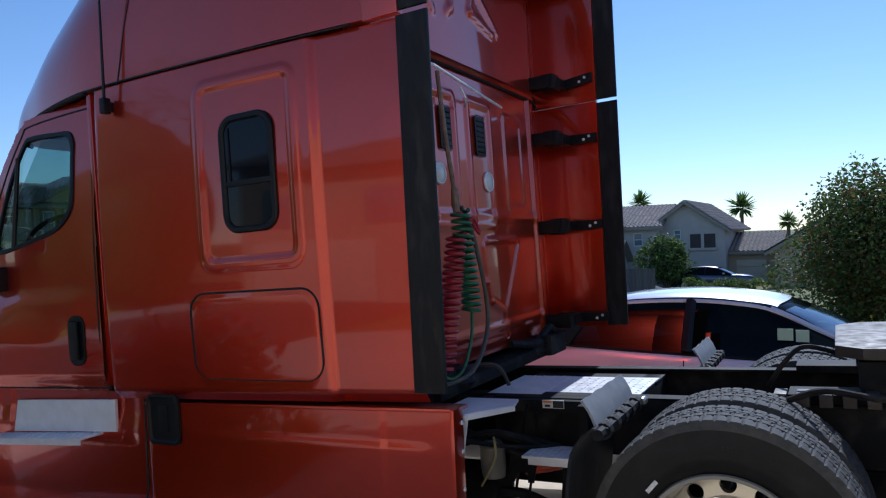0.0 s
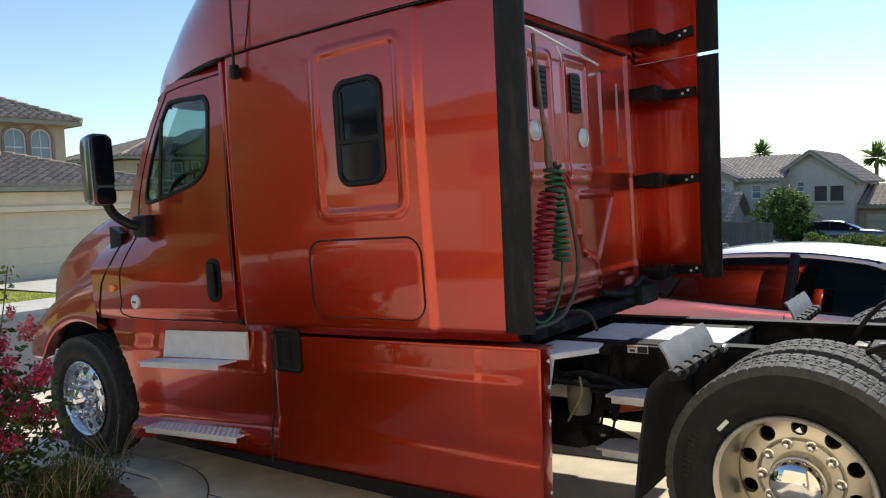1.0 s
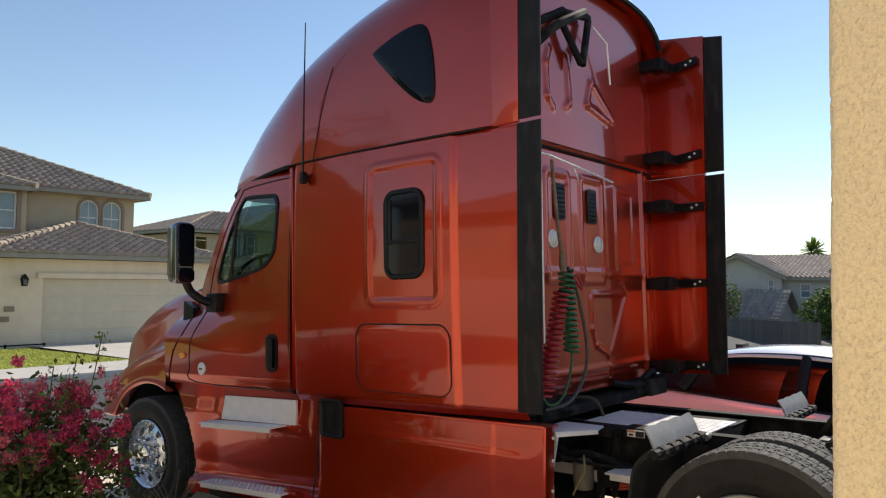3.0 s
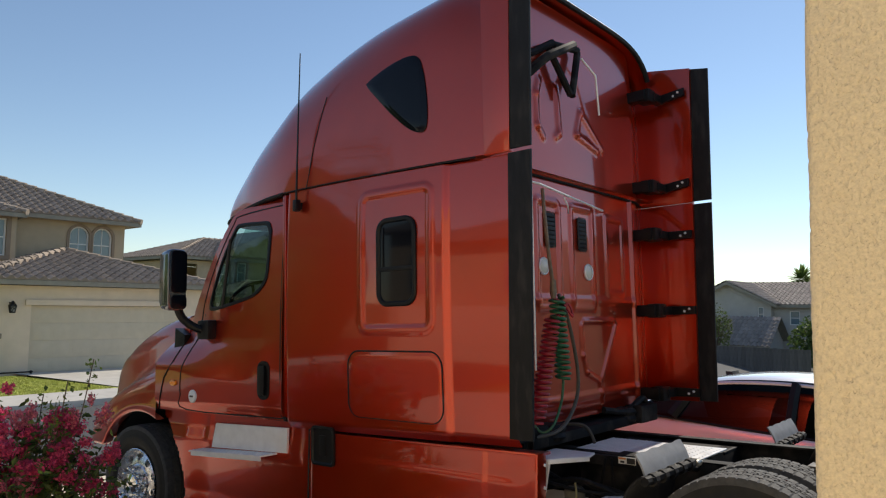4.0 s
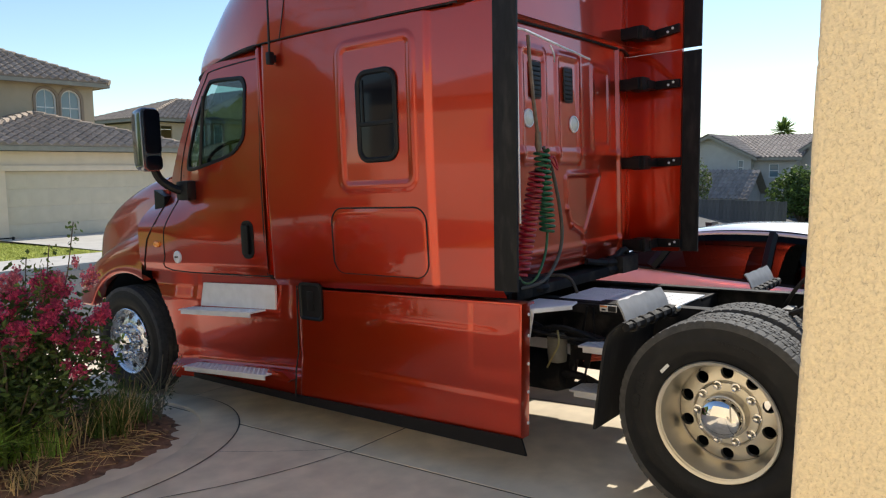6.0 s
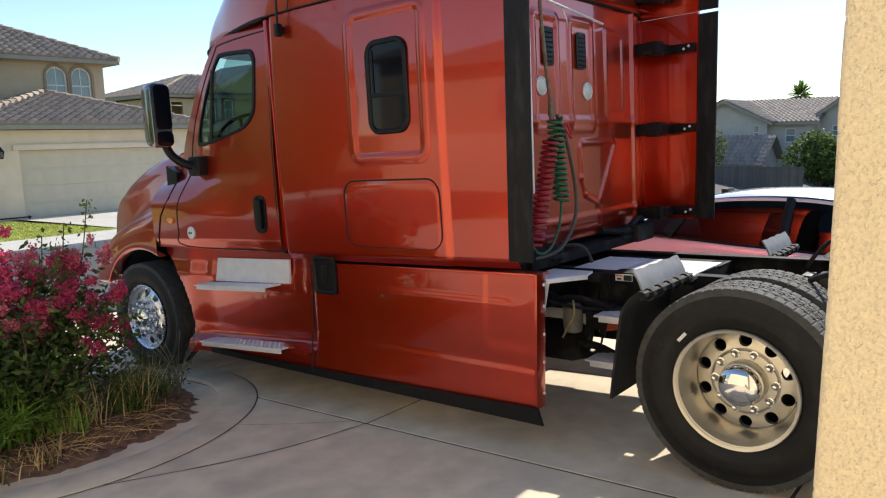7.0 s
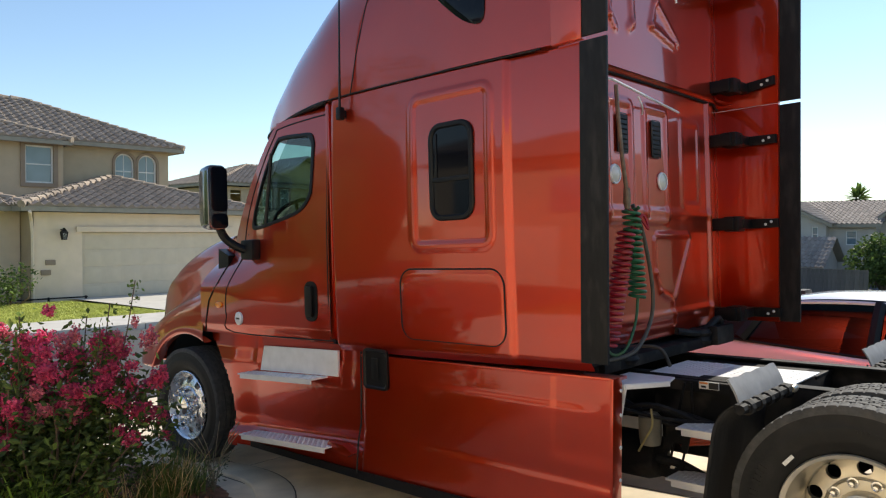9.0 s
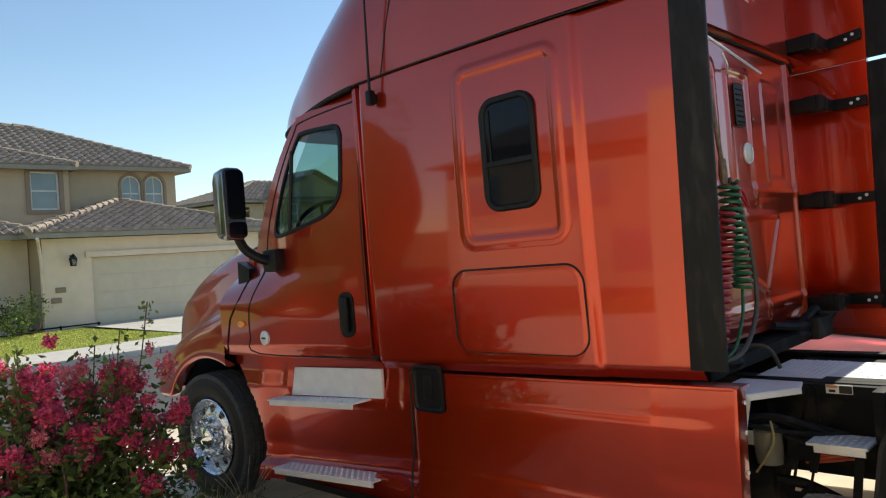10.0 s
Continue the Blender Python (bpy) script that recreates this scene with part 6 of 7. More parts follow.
# ---- houses ----
WALL_TAN = material("beige_house_stucco", (0.50, 0.395, 0.27), 0.92, vary=0.05, scale=3, bump=0.25, bump_scale=40, stain=(0.40, 0.31, 0.21), stain_scale=0.5, stain_amount=0.4)
WALL_CREAM = material("cream_house_stucco", (0.77, 0.62, 0.465), 0.92, vary=0.05, scale=3, bump=0.25, bump_scale=40)
WALL_GREY = material("grey_house_stucco", (0.50, 0.465, 0.42), 0.92, vary=0.06, scale=2, bump=0.2, bump_scale=30)
TRIM = material("brown_stucco_trim", (0.30, 0.225, 0.16), 0.9, vary=0.06, scale=6, bump=0.2, bump_scale=40)
FASCIA = material("grey_tan_fascia", (0.30, 0.27, 0.215), 0.8, vary=0.1, scale=4)
TILE = material("brown_roof_tile", (0.25, 0.205, 0.17), 0.85, vary=0.15, scale=2.5, per_island=0.16, stain=(0.32, 0.25, 0.19), stain_scale=1.2, stain_amount=0.6)
TILE_GREY = material("grey_brown_roof_tile", (0.31, 0.255, 0.22), 0.85, vary=0.15, scale=2, per_island=0.2)
RIDGE = material("pale_ridge_tile", (0.33, 0.26, 0.20), 0.85, vary=0.2, scale=5, per_island=0.25)
WHITE = material("white_vinyl", (0.78, 0.77, 0.73), 0.5, vary=0.04, scale=9)
BLIND_GLASS = material("window_glass_blinds", (0.17, 0.24, 0.27), 0.06, vary=0.12, scale=1.5, spec=0.8)
DOOR_CREAM = material("cream_garage_door", (0.61, 0.52, 0.385), 0.6, vary=0.04, scale=4)


def tile_plane(bm, A, B, C, D, course=0.38, wave=0.30, amp=0.045):
    """A roof slope of scalloped courses; A, B along the eave, D above A, C above B."""
    A, B, C, D = (Vector(p) for p in (A, B, C, D))
    e = (B - A).normalized()
    up = ((D + C) / 2 - (A + B) / 2)
    up = (up - e * up.dot(e)).normalized()
    nrm = e.cross(up).normalized()
    if nrm.z < 0:
        nrm = -nrm
    H = (D - A).dot(up) if (D - A).dot(up) > 1e-3 else (C - A).dot(up)
    n = max(1, round(H / course))
    for k in range(n):
        t0, t1 = k / n, (k + 1) / n
        tm = (t0 + t1) / 2
        uL, uR = ((A + (D - A) * tm) - A).dot(e), ((B + (C - B) * tm) - A).dot(e)
        if uR - uL < 0.05:
            continue
        shift = 0.0
        cols = [uL] + [wave / 6 * q for q in range(math.ceil((uL + 0.02) / (wave / 6)), math.floor((uR - 0.02) / (wave / 6)) + 1)] + [uR]
        lo, hi, butt = [], [], []
        for u in cols:
            h = amp * math.sin(math.pi * (u + shift) / wave) ** 2 * 2
            p0, p1 = A + e * u + up * (H * t0), A + e * u + up * (H * t1)
            butt.append(bm.verts.new(p0 + nrm * 0.0))
            lo.append(bm.verts.new(p0 + nrm * (h + 0.035)))
            hi.append(bm.verts.new(p1 + nrm * (h + 0.004)))
        for i in range(len(cols) - 1):
            bm.faces.new((lo[i], lo[i + 1], hi[i + 1], hi[i]))
            bm.faces.new((butt[i], butt[i + 1], lo[i + 1], lo[i]))


def roof_part(parent, planes, mat, name="roof", label="", caps=(), cap_mat=None):
    bm = bmesh.new()
    for q in planes:
        tile_plane(bm, *q)
    bmesh.ops.recalc_face_normals(bm, faces=bm.faces)
    for f in bm.faces:
        if f.normal.z < 0:
            f.normal_flip()
    r = part(name, bm, mat, parent, label, sharp=30)
    r["kind"] = "stuff"
    bm = bmesh.new()
    for q in planes:   # boards below the tiles
        vs = [bm.verts.new(Vector(p) - Vector((0, 0, 0.05))) for p in q]
        if (Vector(q[2]) - Vector(q[3])).length < 1e-3:
            bm.faces.new(vs[:3])
        else:
            bm.faces.new(vs)
    part("roof_deck", bm, FASCIA, parent)
    for a, b in caps:
        a, b = Vector(a), Vector(b)
        n = max(1, round((b - a).length / 0.4))
        bm = bmesh.new()
        for i in range(n):
            p, q = a + (b - a) * (i / n), a + (b - a) * ((i + 1.1) / n)
            tube(bm, [p + Vector((0, 0, 0.04)), q + Vector((0, 0, 0.025))], [0.12, 0.095], 8)
        c = part("ridge_tiles", bm, cap_mat or RIDGE, parent)
        c["kind"] = "stuff"
    return r


def hip_roof(parent, x0, x1, y0, y1, z, pitch, mat, axis="y", name="roof", label="", over=0.45, caps=True):
    """A hipped tile roof over a rectangle, with fascia boards."""
    x0, x1, y0, y1 = x0 - over, x1 + over, y0 - over, y1 + over
    w, d = x1 - x0, y1 - y0
    h = min(w, d) / 2
    zr = z + pitch * h
    if d >= w:
        r0, r1 = ((x0 + x1) / 2, y0 + h, zr), ((x0 + x1) / 2, y1 - h, zr)
        planes = [((x1, y0, z), (x1, y1, z), r1, r0), ((x0, y1, z), (x0, y0, z), r0, r1), ((x1, y1, z), (x0, y1, z), r1, r1), ((x0, y0, z), (x1, y0, z), r0, r0)]
        cp = [((x1, y0, z), r0), ((x0, y0, z), r0), ((x1, y1, z), r1), ((x0, y1, z), r1), (r0, r1)]
    else:
        r0, r1 = (x0 + h, (y0 + y1) / 2, zr), (x1 - h, (y0 + y1) / 2, zr)
        planes = [((x0, y0, z), (x1, y0, z), r1, r0), ((x1, y1, z), (x0, y1, z), r0, r1), ((x1, y0, z), (x1, y1, z), r1, r1), ((x0, y1, z), (x0, y0, z), r0, r0)]
        cp = [((x0, y0, z), r0), ((x0, y1, z), r0), ((x1, y0, z), r1), ((x1, y1, z), r1), (r0, r1)]
    r = roof_part(parent, planes, mat, name, label, [c for c in cp if (Vector(c[0]) - Vector(c[1])).length > 0.3] if caps else [])
    bm = bmesh.new()
    for a0, a1, b0, b1 in ((x0, x1, y0, y0 + 0.04), (x0, x1, y1 - 0.04, y1), (x0, x0 + 0.04, y0 + 0.04, y1 - 0.04), (x1 - 0.04, x1, y0 + 0.04, y1 - 0.04)):
        box(bm, a0, a1, b0, b1, z - 0.155, z - 0.01)
    box(bm, x0 + 0.05, x1 - 0.05, y0 + 0.05, y1 - 0.05, z - 0.12, z - 0.09)
    part("eave_board", bm, FASCIA, parent)
    return r


def facade(parent, x, y0, y1, z0, z1, openings, mat, depth=0.14, face=1, name="wall"):
    """A wall that faces +x (face 1), or -y (face 2), with openings (u0, u1, v0, v1) that go in."""
    bm = bmesh.new()

    def P(u, v, d):
        return (x - d, u, v) if face == 1 else (u, x + d, v)

    us = sorted({y0, y1, *(o[0] for o in openings), *(o[1] for o in openings)})
    vs = sorted({z0, z1, *(o[2] for o in openings), *(o[3] for o in openings)})
    for ua, ub in zip(us, us[1:]):
        for va, vb in zip(vs, vs[1:]):
            if not any(o[0] <= (ua + ub) / 2 <= o[1] and o[2] <= (va + vb) / 2 <= o[3] for o in openings):
                bm.faces.new([bm.verts.new(P(*q, 0)) for q in ((ua, va), (ub, va), (ub, vb), (ua, vb))])
    for o in openings:
        q = [(o[0], o[2]), (o[1], o[2]), (o[1], o[3]), (o[0], o[3])]
        for (a, b), (c, d) in zip(q, q[1:] + q[:1]):
            bm.faces.new([bm.verts.new(p) for p in (P(a, b, 0), P(c, d, 0), P(c, d, depth), P(a, b, depth))])
    bmesh.ops.remove_doubles(bm, verts=bm.verts, dist=1e-4)
    return part(name, bm, mat, parent)


def window(parent, x, u0, u1, v0, v1, arch=False, trim=None, face=1, bars=1, depth=0.10, glass_mat=None):
    """A window set in its opening: surround, frame, pane, glazing bars."""
    def flat(pts, a, b, mat, nm, par, lab=""):
        bm = bmesh.new()
        if face == 1:
            prism(bm, pts, "x", x - b, x - a)
        else:
            prism(bm, pts, "y", x + a, x + b)
        return part(nm, bm, mat, par, lab)

    def outline(d):
        if not arch:
            return [(u0 - d, v0 - d), (u1 + d, v0 - d), (u1 + d, v1 + d), (u0 - d, v1 + d)]
        r = (u1 - u0) / 2 + d
        c, s = (u0 + u1) / 2, v1 - (u1 - u0) / 2
        return [(u0 - d, v0 - d), (u1 + d, v0 - d)] + [(c + r * math.cos(math.pi * k / 12), s + r * math.sin(math.pi * k / 12)) for k in range(13)]

    def ring(d0, d1, a, b, mat, nm, par):
        bm = bmesh.new()
        i, o = outline(d0), outline(d1)
        rows = []
        for pts, dd in ((i, b), (i, a), (o, a), (o, b)):
            rows.append([(x - dd, u, v) if face == 1 else (u, x + dd, v) for u, v in pts])
        loft(bm, rows, True, False)
        bmesh.ops.recalc_face_normals(bm, faces=bm.faces)
        return part(nm, bm, mat, par)

    w = flat(outline(-0.03), depth, depth + 0.02, glass_mat or BLIND_GLASS, "window", parent)
    ring(-0.055, 0.0, depth - 0.04, depth + 0.02, WHITE, "frame", w)
    if trim:
        ring(0.0, 0.095 if arch else 0.14, -0.05, 0.02, trim, "surround", w)
    if bars:
        flat([(u0 + 0.04, (v0 + v1) / 2 - 0.02), (u1 - 0.04, (v0 + v1) / 2 - 0.02), (u1 - 0.04, (v0 + v1) / 2 + 0.02), (u0 + 0.04, (v0 + v1) / 2 + 0.02)], depth - 0.02, depth + 0.01, WHITE, "glazing_bar", w)
        if arch:
            m = (u0 + u1) / 2
            flat([(m - 0.012, v0 + 0.04), (m + 0.012, v0 + 0.04), (m + 0.012, v1 - 0.04), (m - 0.012, v1 - 0.04)], depth - 0.02, depth + 0.01, WHITE, "glazing_bar", w)
    return w


# the street and its houses stand a little askew to the driveway
ASKEW = Matrix.Translation((1.8, -3.1, 0)) @ pose(0, 0, 0, 0, 0, -1.2) @ Matrix.Translation((-1.8, 3.1, 0))


def settle(before, drop=0.0):
    """Turns all that was built since before round to the street's line, and lowers it."""
    for ob in [o for o in bpy.data.objects if o not in before and o.parent is None]:
        ob.matrix_world = Matrix.Translation((0, 0, -drop)) @ ASKEW @ ob.matrix_world


# house across the street
before = set(bpy.data.objects)
h1 = thing("house", "two-storey beige stucco house with brown tile roofs and a garage", "house", at=Matrix.Translation((0, 0, 0)))
G0 = -0.34
facade(h1, -21.9, 3.45, 10.5, G0, 2.45, [(4.80, 9.70, G0, 1.85)], WALL_CREAM)
facade(h1, -25.9, -8.0, 9.35, G0, 5.0, [(7.30, 8.01, 3.45, 4.78), (8.16, 8.87, 3.45, 4.78)], WALL_TAN)
facade(h1, -25.3, -8.0, 5.35, 2.4, 4.9, [(4.14, 5.02, 3.50, 4.78)], WALL_TAN)
bm = bmesh.new()
box(bm, -25.9, -25.3, 5.33, 5.35, 2.4, 4.9)
box(bm, -34.0, -25.92, 9.15, 9.35, G0, 5.0)
box(bm, -28.0, -21.92, 10.3, 10.5, G0, 2.45)
box(bm, -25.9, -21.92, 3.45, 3.65, G0, 2.45)
box(bm, -34.0, -33.8, -8, 9.15, G0, 5.0)
box(bm, -34.0, -25.92, -8.2, -8.0, G0, 5.0)
part("side_wall", bm, WALL_TAN, h1)
for a, b in ((7.30, 8.01), (8.16, 8.87)):    # arched windows, and the wall beside their tops
    window(h1, -25.9, a, b, 3.45, 4.78, True, TRIM)
    bm = bmesh.new()
    r, c, s = (b - a) / 2, (a + b) / 2, 4.78 - (b - a) / 2
    for sg in (-1, 1):
        prism(bm, [(c + sg * r, s), (c + sg * r, 4.78), (c, 4.78)] + [(c + sg * r * math.cos(t), s + r * math.sin(t)) for t in [math.pi / 2 * (1 - k / 8) for k in range(8)]], "x", -26.02, -25.903)
    part("arch_infill", bm, WALL_TAN, h1)
window(h1, -25.3, 4.14, 5.02, 3.50, 4.78, False, TRIM)
hip_roof(h1, -34.0, -25.9, -8.0, 9.35, 5.07, 0.42, TILE, label="brown scalloped tile roof")
hip_roof(h1, -30.4, -25.3, -8.0, 5.05, 4.97, 0.35, TILE, label="brown tile roof over the front bay")
hip_roof(h1, -28.9, -21.9, 3.45, 10.5, 2.62, 0.30, TILE, label="brown tile roof over the garage")
hip_roof(h1, -29.0, -22.9, -8.0, 3.3, 2.62, 0.34, TILE, label="brown tile porch roof")
# garage door of wide panels
gd = None
for k in range(4):
    z0 = G0 + 0.02 + 0.54 * k
    bm = bmesh.new()
    box(bm, -22.05, -22.0, 4.82, 9.68, z0, z0 + 0.537, 0.004)
    for q in range(8):
        y = 4.90 + 0.605 * q
        box(bm, -22.0, -21.997, y, y + 0.50, z0 + 0.08, z0 + 0.45, 0.001)
    p = part("garage_door_panel", bm, DOOR_CREAM, gd or h1, "cream panelled garage door" if not gd else "")
    gd = gd or p
bm = bmesh.new()
box(bm, -21.9, -21.82, 4.62, 9.88, 1.85, 2.02, 0.01)
part("door_trim", bm, WALL_CREAM, h1)
bm = bmesh.new()
prism(bm, [(0.0, 0.38), (0.10, 0.24), (0.06, 0.02), (-0.06, 0.02), (-0.10, 0.24)], "x", -21.72, -21.56, 0.01)
box(bm, -21.9, -21.62, -0.02, 0.02, 0.30, 0.34)
lamp = part("coach_lamp", bm, STEEL, h1, "black coach lamp beside the garage door", at=pose(0, 4.2, 1.60))
bm = bmesh.new()
box(bm, -21.70, -21.56, -0.055, 0.055, 0.05, 0.22)
part("lamp_glass", bm, LENS, lamp)
bm = bmesh.new()
for y, z in ((3.75, 0.85), (3.62, 0.55)):
    box(bm, -21.92, -21.86, y, y + 0.28, z, z + 0.16, 0.02)
part("stone_accent", bm, TRIM, h1)
bm = bmesh.new()
tube(bm, [(-21.35, 3.2, 2.45), (-21.8, 3.35, 2.2), (-21.86, 3.4, 1.8), (-21.86, 3.4, G0)], 0.05, 6)
part("downspout", bm, WALL_CREAM, h1)
bm = bmesh.new()
box(bm, -23.5, -23.2, -6.0, 3.42, G0, 2.5)
part("porch_wall", bm, WALL_CREAM, h1)
bm = bmesh.new()   # low pipe rail along the foot of the wall
tube(bm, [(-21.62, 2.6, G0 + 0.20), (-21.62, 4.85, G0 + 0.20)], 0.022, 6)
for y in (2.7, 3.75, 4.8):
    box(bm, -21.645, -21.595, y - 0.025, y + 0.025, G0 - 0.05, G0 + 0.24, 0.004)
part("foot_rail", bm, STEEL, h1, "low dark pipe rail")
# black bar that stands in for the shaded gap under the door
bm = bmesh.new()
box(bm, -22.0, -21.93, 4.82, 9.68, G0 - 0.02, G0 + 0.07, 0.004)
part("door_seal", bm, RUBBER, h1, "dark bar drawn for the shaded gap under the garage door")
# shrubs by the porch of that house
def shrub(name, x, y, z, rx, ry, rz, n, size, mats, label, seed, mix=0.25, bumps=7):
    rg = np.random.default_rng(seed)
    cs = rg.normal(size=(bumps, 3)) * 0.45
    pts = []
    for c in cs:
        p = rg.normal(size=(n // bumps, 3))
        p /= np.linalg.norm(p, axis=1, keepdims=True)
        p *= rg.uniform(0.45, 1.0, (len(p), 1)) ** 0.5 * rg.uniform(0.45, 0.88)
        pts.append(p + c * 0.75)
    pts = np.concatenate(pts)
    pts[:, 2] = np.maximum(pts[:, 2], -0.98)
    pts = pts * [rx, ry, rz] + [0, 0, rz]
    v, f = leaf_arrays(pts, size, rg, 0.6)
    ob = thing(name, label, name.split("_")[-1] if name != "palm_tree" else "palm", at=Matrix.Translation((x, y, z)))
    o = new("crown", from_arrays("crown", v, f, mats, idx=np.tile((rg.uniform(size=len(pts)) < mix).astype(int), 4) if len(mats) > 1 else None))
    o.parent = ob
    bm = bmesh.new()
    for k in range(6):
        a = k * 1.05
        branch(bm, (0, 0, 0), (rx * 0.6 * math.cos(a), ry * 0.6 * math.sin(a), rz * 1.2), 0.05 * rz, 0.01, 0.1, rg)
    part("trunk", bm, BARK, ob)
    return ob


shrub("porch_shrub", -21.2, 2.6, G0, 0.7, 0.8, 0.6, 900, 0.10, [LEAF_DARK, LEAF_MID], "dark green shrub by the porch", 61)
shrub("porch_shrub", -21.0, 0.8, G0, 0.8, 0.9, 0.45, 900, 0.10, [LEAF_DARK, LEAF_OLIVE], "dark green shrub by the porch", 62)

settle(before, 0.30)
before = set(bpy.data.objects)

# ground across the street: pavement, lawn, drive
def patch(name, pts, mat, lift, label, category):
    bm = bmesh.new()
    n = 12
    (ax, ay), (bx, by), (cx, cy), (dx, dy) = pts
    vs = {}
    for i in range(n + 1):
        for j in range(n + 1):
            s, t = i / n, j / n
            x = (ax * (1 - s) + bx * s) * (1 - t) + (dx * (1 - s) + cx * s) * t
            y = (ay * (1 - s) + by * s) * (1 - t) + (dy * (1 - s) + cy * s) * t
            vs[i, j] = bm.verts.new((x, y, ground_z(x, y) + lift))
    for i in range(n):
        for j in range(n):
            bm.faces.new((vs[i, j], vs[i + 1, j], vs[i + 1, j + 1], vs[i, j + 1]))
    bmesh.ops.recalc_face_normals(bm, faces=bm.faces)
    return tagged(part(name, bm, mat), label, category, kind="structure")


PALE = material("pale_concrete", (0.52, 0.49, 0.44), 0.85, vary=0.08, scale=3, bump=0.1, bump_scale=100, stain=(0.40, 0.37, 0.33), stain_scale=0.7, stain_amount=0.5)
bm = bmesh.new()
for k in range(20):
    y = -20 + 3 * k
    box(bm, -15.55, -15.30, y + 0.01, y + 2.99, ground_z(-15.4, y) - 0.1, ground_z(-15.4, y) + 0.10, 0.02)
tagged(part("kerb", bm, PALE), "pale concrete street kerb", "kerb", kind="structure")
patch("pavement", [(-17.0, -40), (-15.5, -40), (-15.5, 40), (-17.0, 40)], PALE, 0.10, "pale concrete pavement across the street", "pavement")
patch("drive_across", [(-21.95, 4.4), (-16.9, 5.6), (-16.9, 12.4), (-21.95, 10.8)], PALE, 0.09, "pale concrete drive of the house across", "drive")
lawn = patch("lawn", [(-21.6, -12), (-17.05, -12), (-17.05, 5.5), (-21.2, 4.2)], LAWN, 0.08, "bright green mown lawn", "lawn")
rg = np.random.default_rng(77)
n = 70000
xs, ys = rg.uniform(-21.3, -17.08, n), rg.uniform(-6, 5.3, n)
keep = ys < 5.45 - (xs + 17.05) * -0.30
verts, faces = [], []
for x, y in zip(xs[keep], ys[keep]):
    z, a, w, h = ground_z(x, y) + 0.075, rg.uniform(0, 3.14), 0.009, rg.uniform(0.02, 0.05)
    dx, dy, lx, ly = w * math.cos(a), w * math.sin(a), rg.normal() * 0.02, rg.normal() * 0.02
    k = len(verts)
    verts += [(x - dx, y - dy, z), (x + dx, y + dy, z), (x + lx, y + ly, z + h)]
    faces.append((k, k + 1, k + 2))
o = tagged(new("grass_blades", from_arrays("grass_blades", verts, faces, LAWN)), "short bright green grass of the lawn", "grass", kind="stuff")

settle(before)
before = set(bpy.data.objects)

# second house beyond it
h2 = thing("house", "beige two-storey house with an open porch under a tile roof", "house")
T = Matrix.Translation((-37.0, 17.1, -0.25))
h2.matrix_world = T
facade(h2, 0.0, 0.35, 14, -0.6, 4.75, [(1.0, 1.7, 2.4, 4.55), (3.1, 3.75, 3.3, 4.95 - 0.3)], WALL_TAN)
bm = bmesh.new()
box(bm, -8, -0.02, 0.35, 0.55, -0.6, 4.75)
box(bm, -8, -7.8, 0.55, 14, -0.6, 4.75)
part("side_wall", bm, WALL_TAN, h2)
window(h2, 0.0, 3.1, 3.75, 3.3, 4.65, False, TRIM)
hip_roof(h2, -8, 0.0, 0.3, 14, 4.95, 0.33, TILE, label="grey-brown tile roof")
bm = bmesh.new()
prism(bm, [(2.4, 4.95), (6.2, 6.65), (10.0, 4.95)], "x", -1.0, 0.05)
part("gable_wall", bm, WALL_TAN, h2)
bm = bmesh.new()
box(bm, -0.5, 0.06, 2.6, 9.8, 2.9, 4.95)
part("gable_front", bm, WALL_TAN, h2)
window(h2, 0.06, 3.1, 3.75, 3.35, 4.65, False, TRIM, depth=0.0)
window(h2, 0.06, 4.35, 4.95, 3.55, 4.75, False, TRIM, depth=0.0)
roof_part(h2, [((0.5, 2.0, 4.80), (0.5, 6.2, 6.80), (-3, 6.2, 6.80), (-3, 2.0, 4.80)), ((0.5, 6.2, 6.80), (0.5, 10.4, 4.80), (-3, 10.4, 4.80), (-3, 6.2, 6.80))], TILE)
hip_roof(h2, -1, 3.0, 2.4, 10, 2.75, 0.33, TILE, label="low tile roof over the porch")

settle(before, 0.35)
before = set(bpy.data.objects)

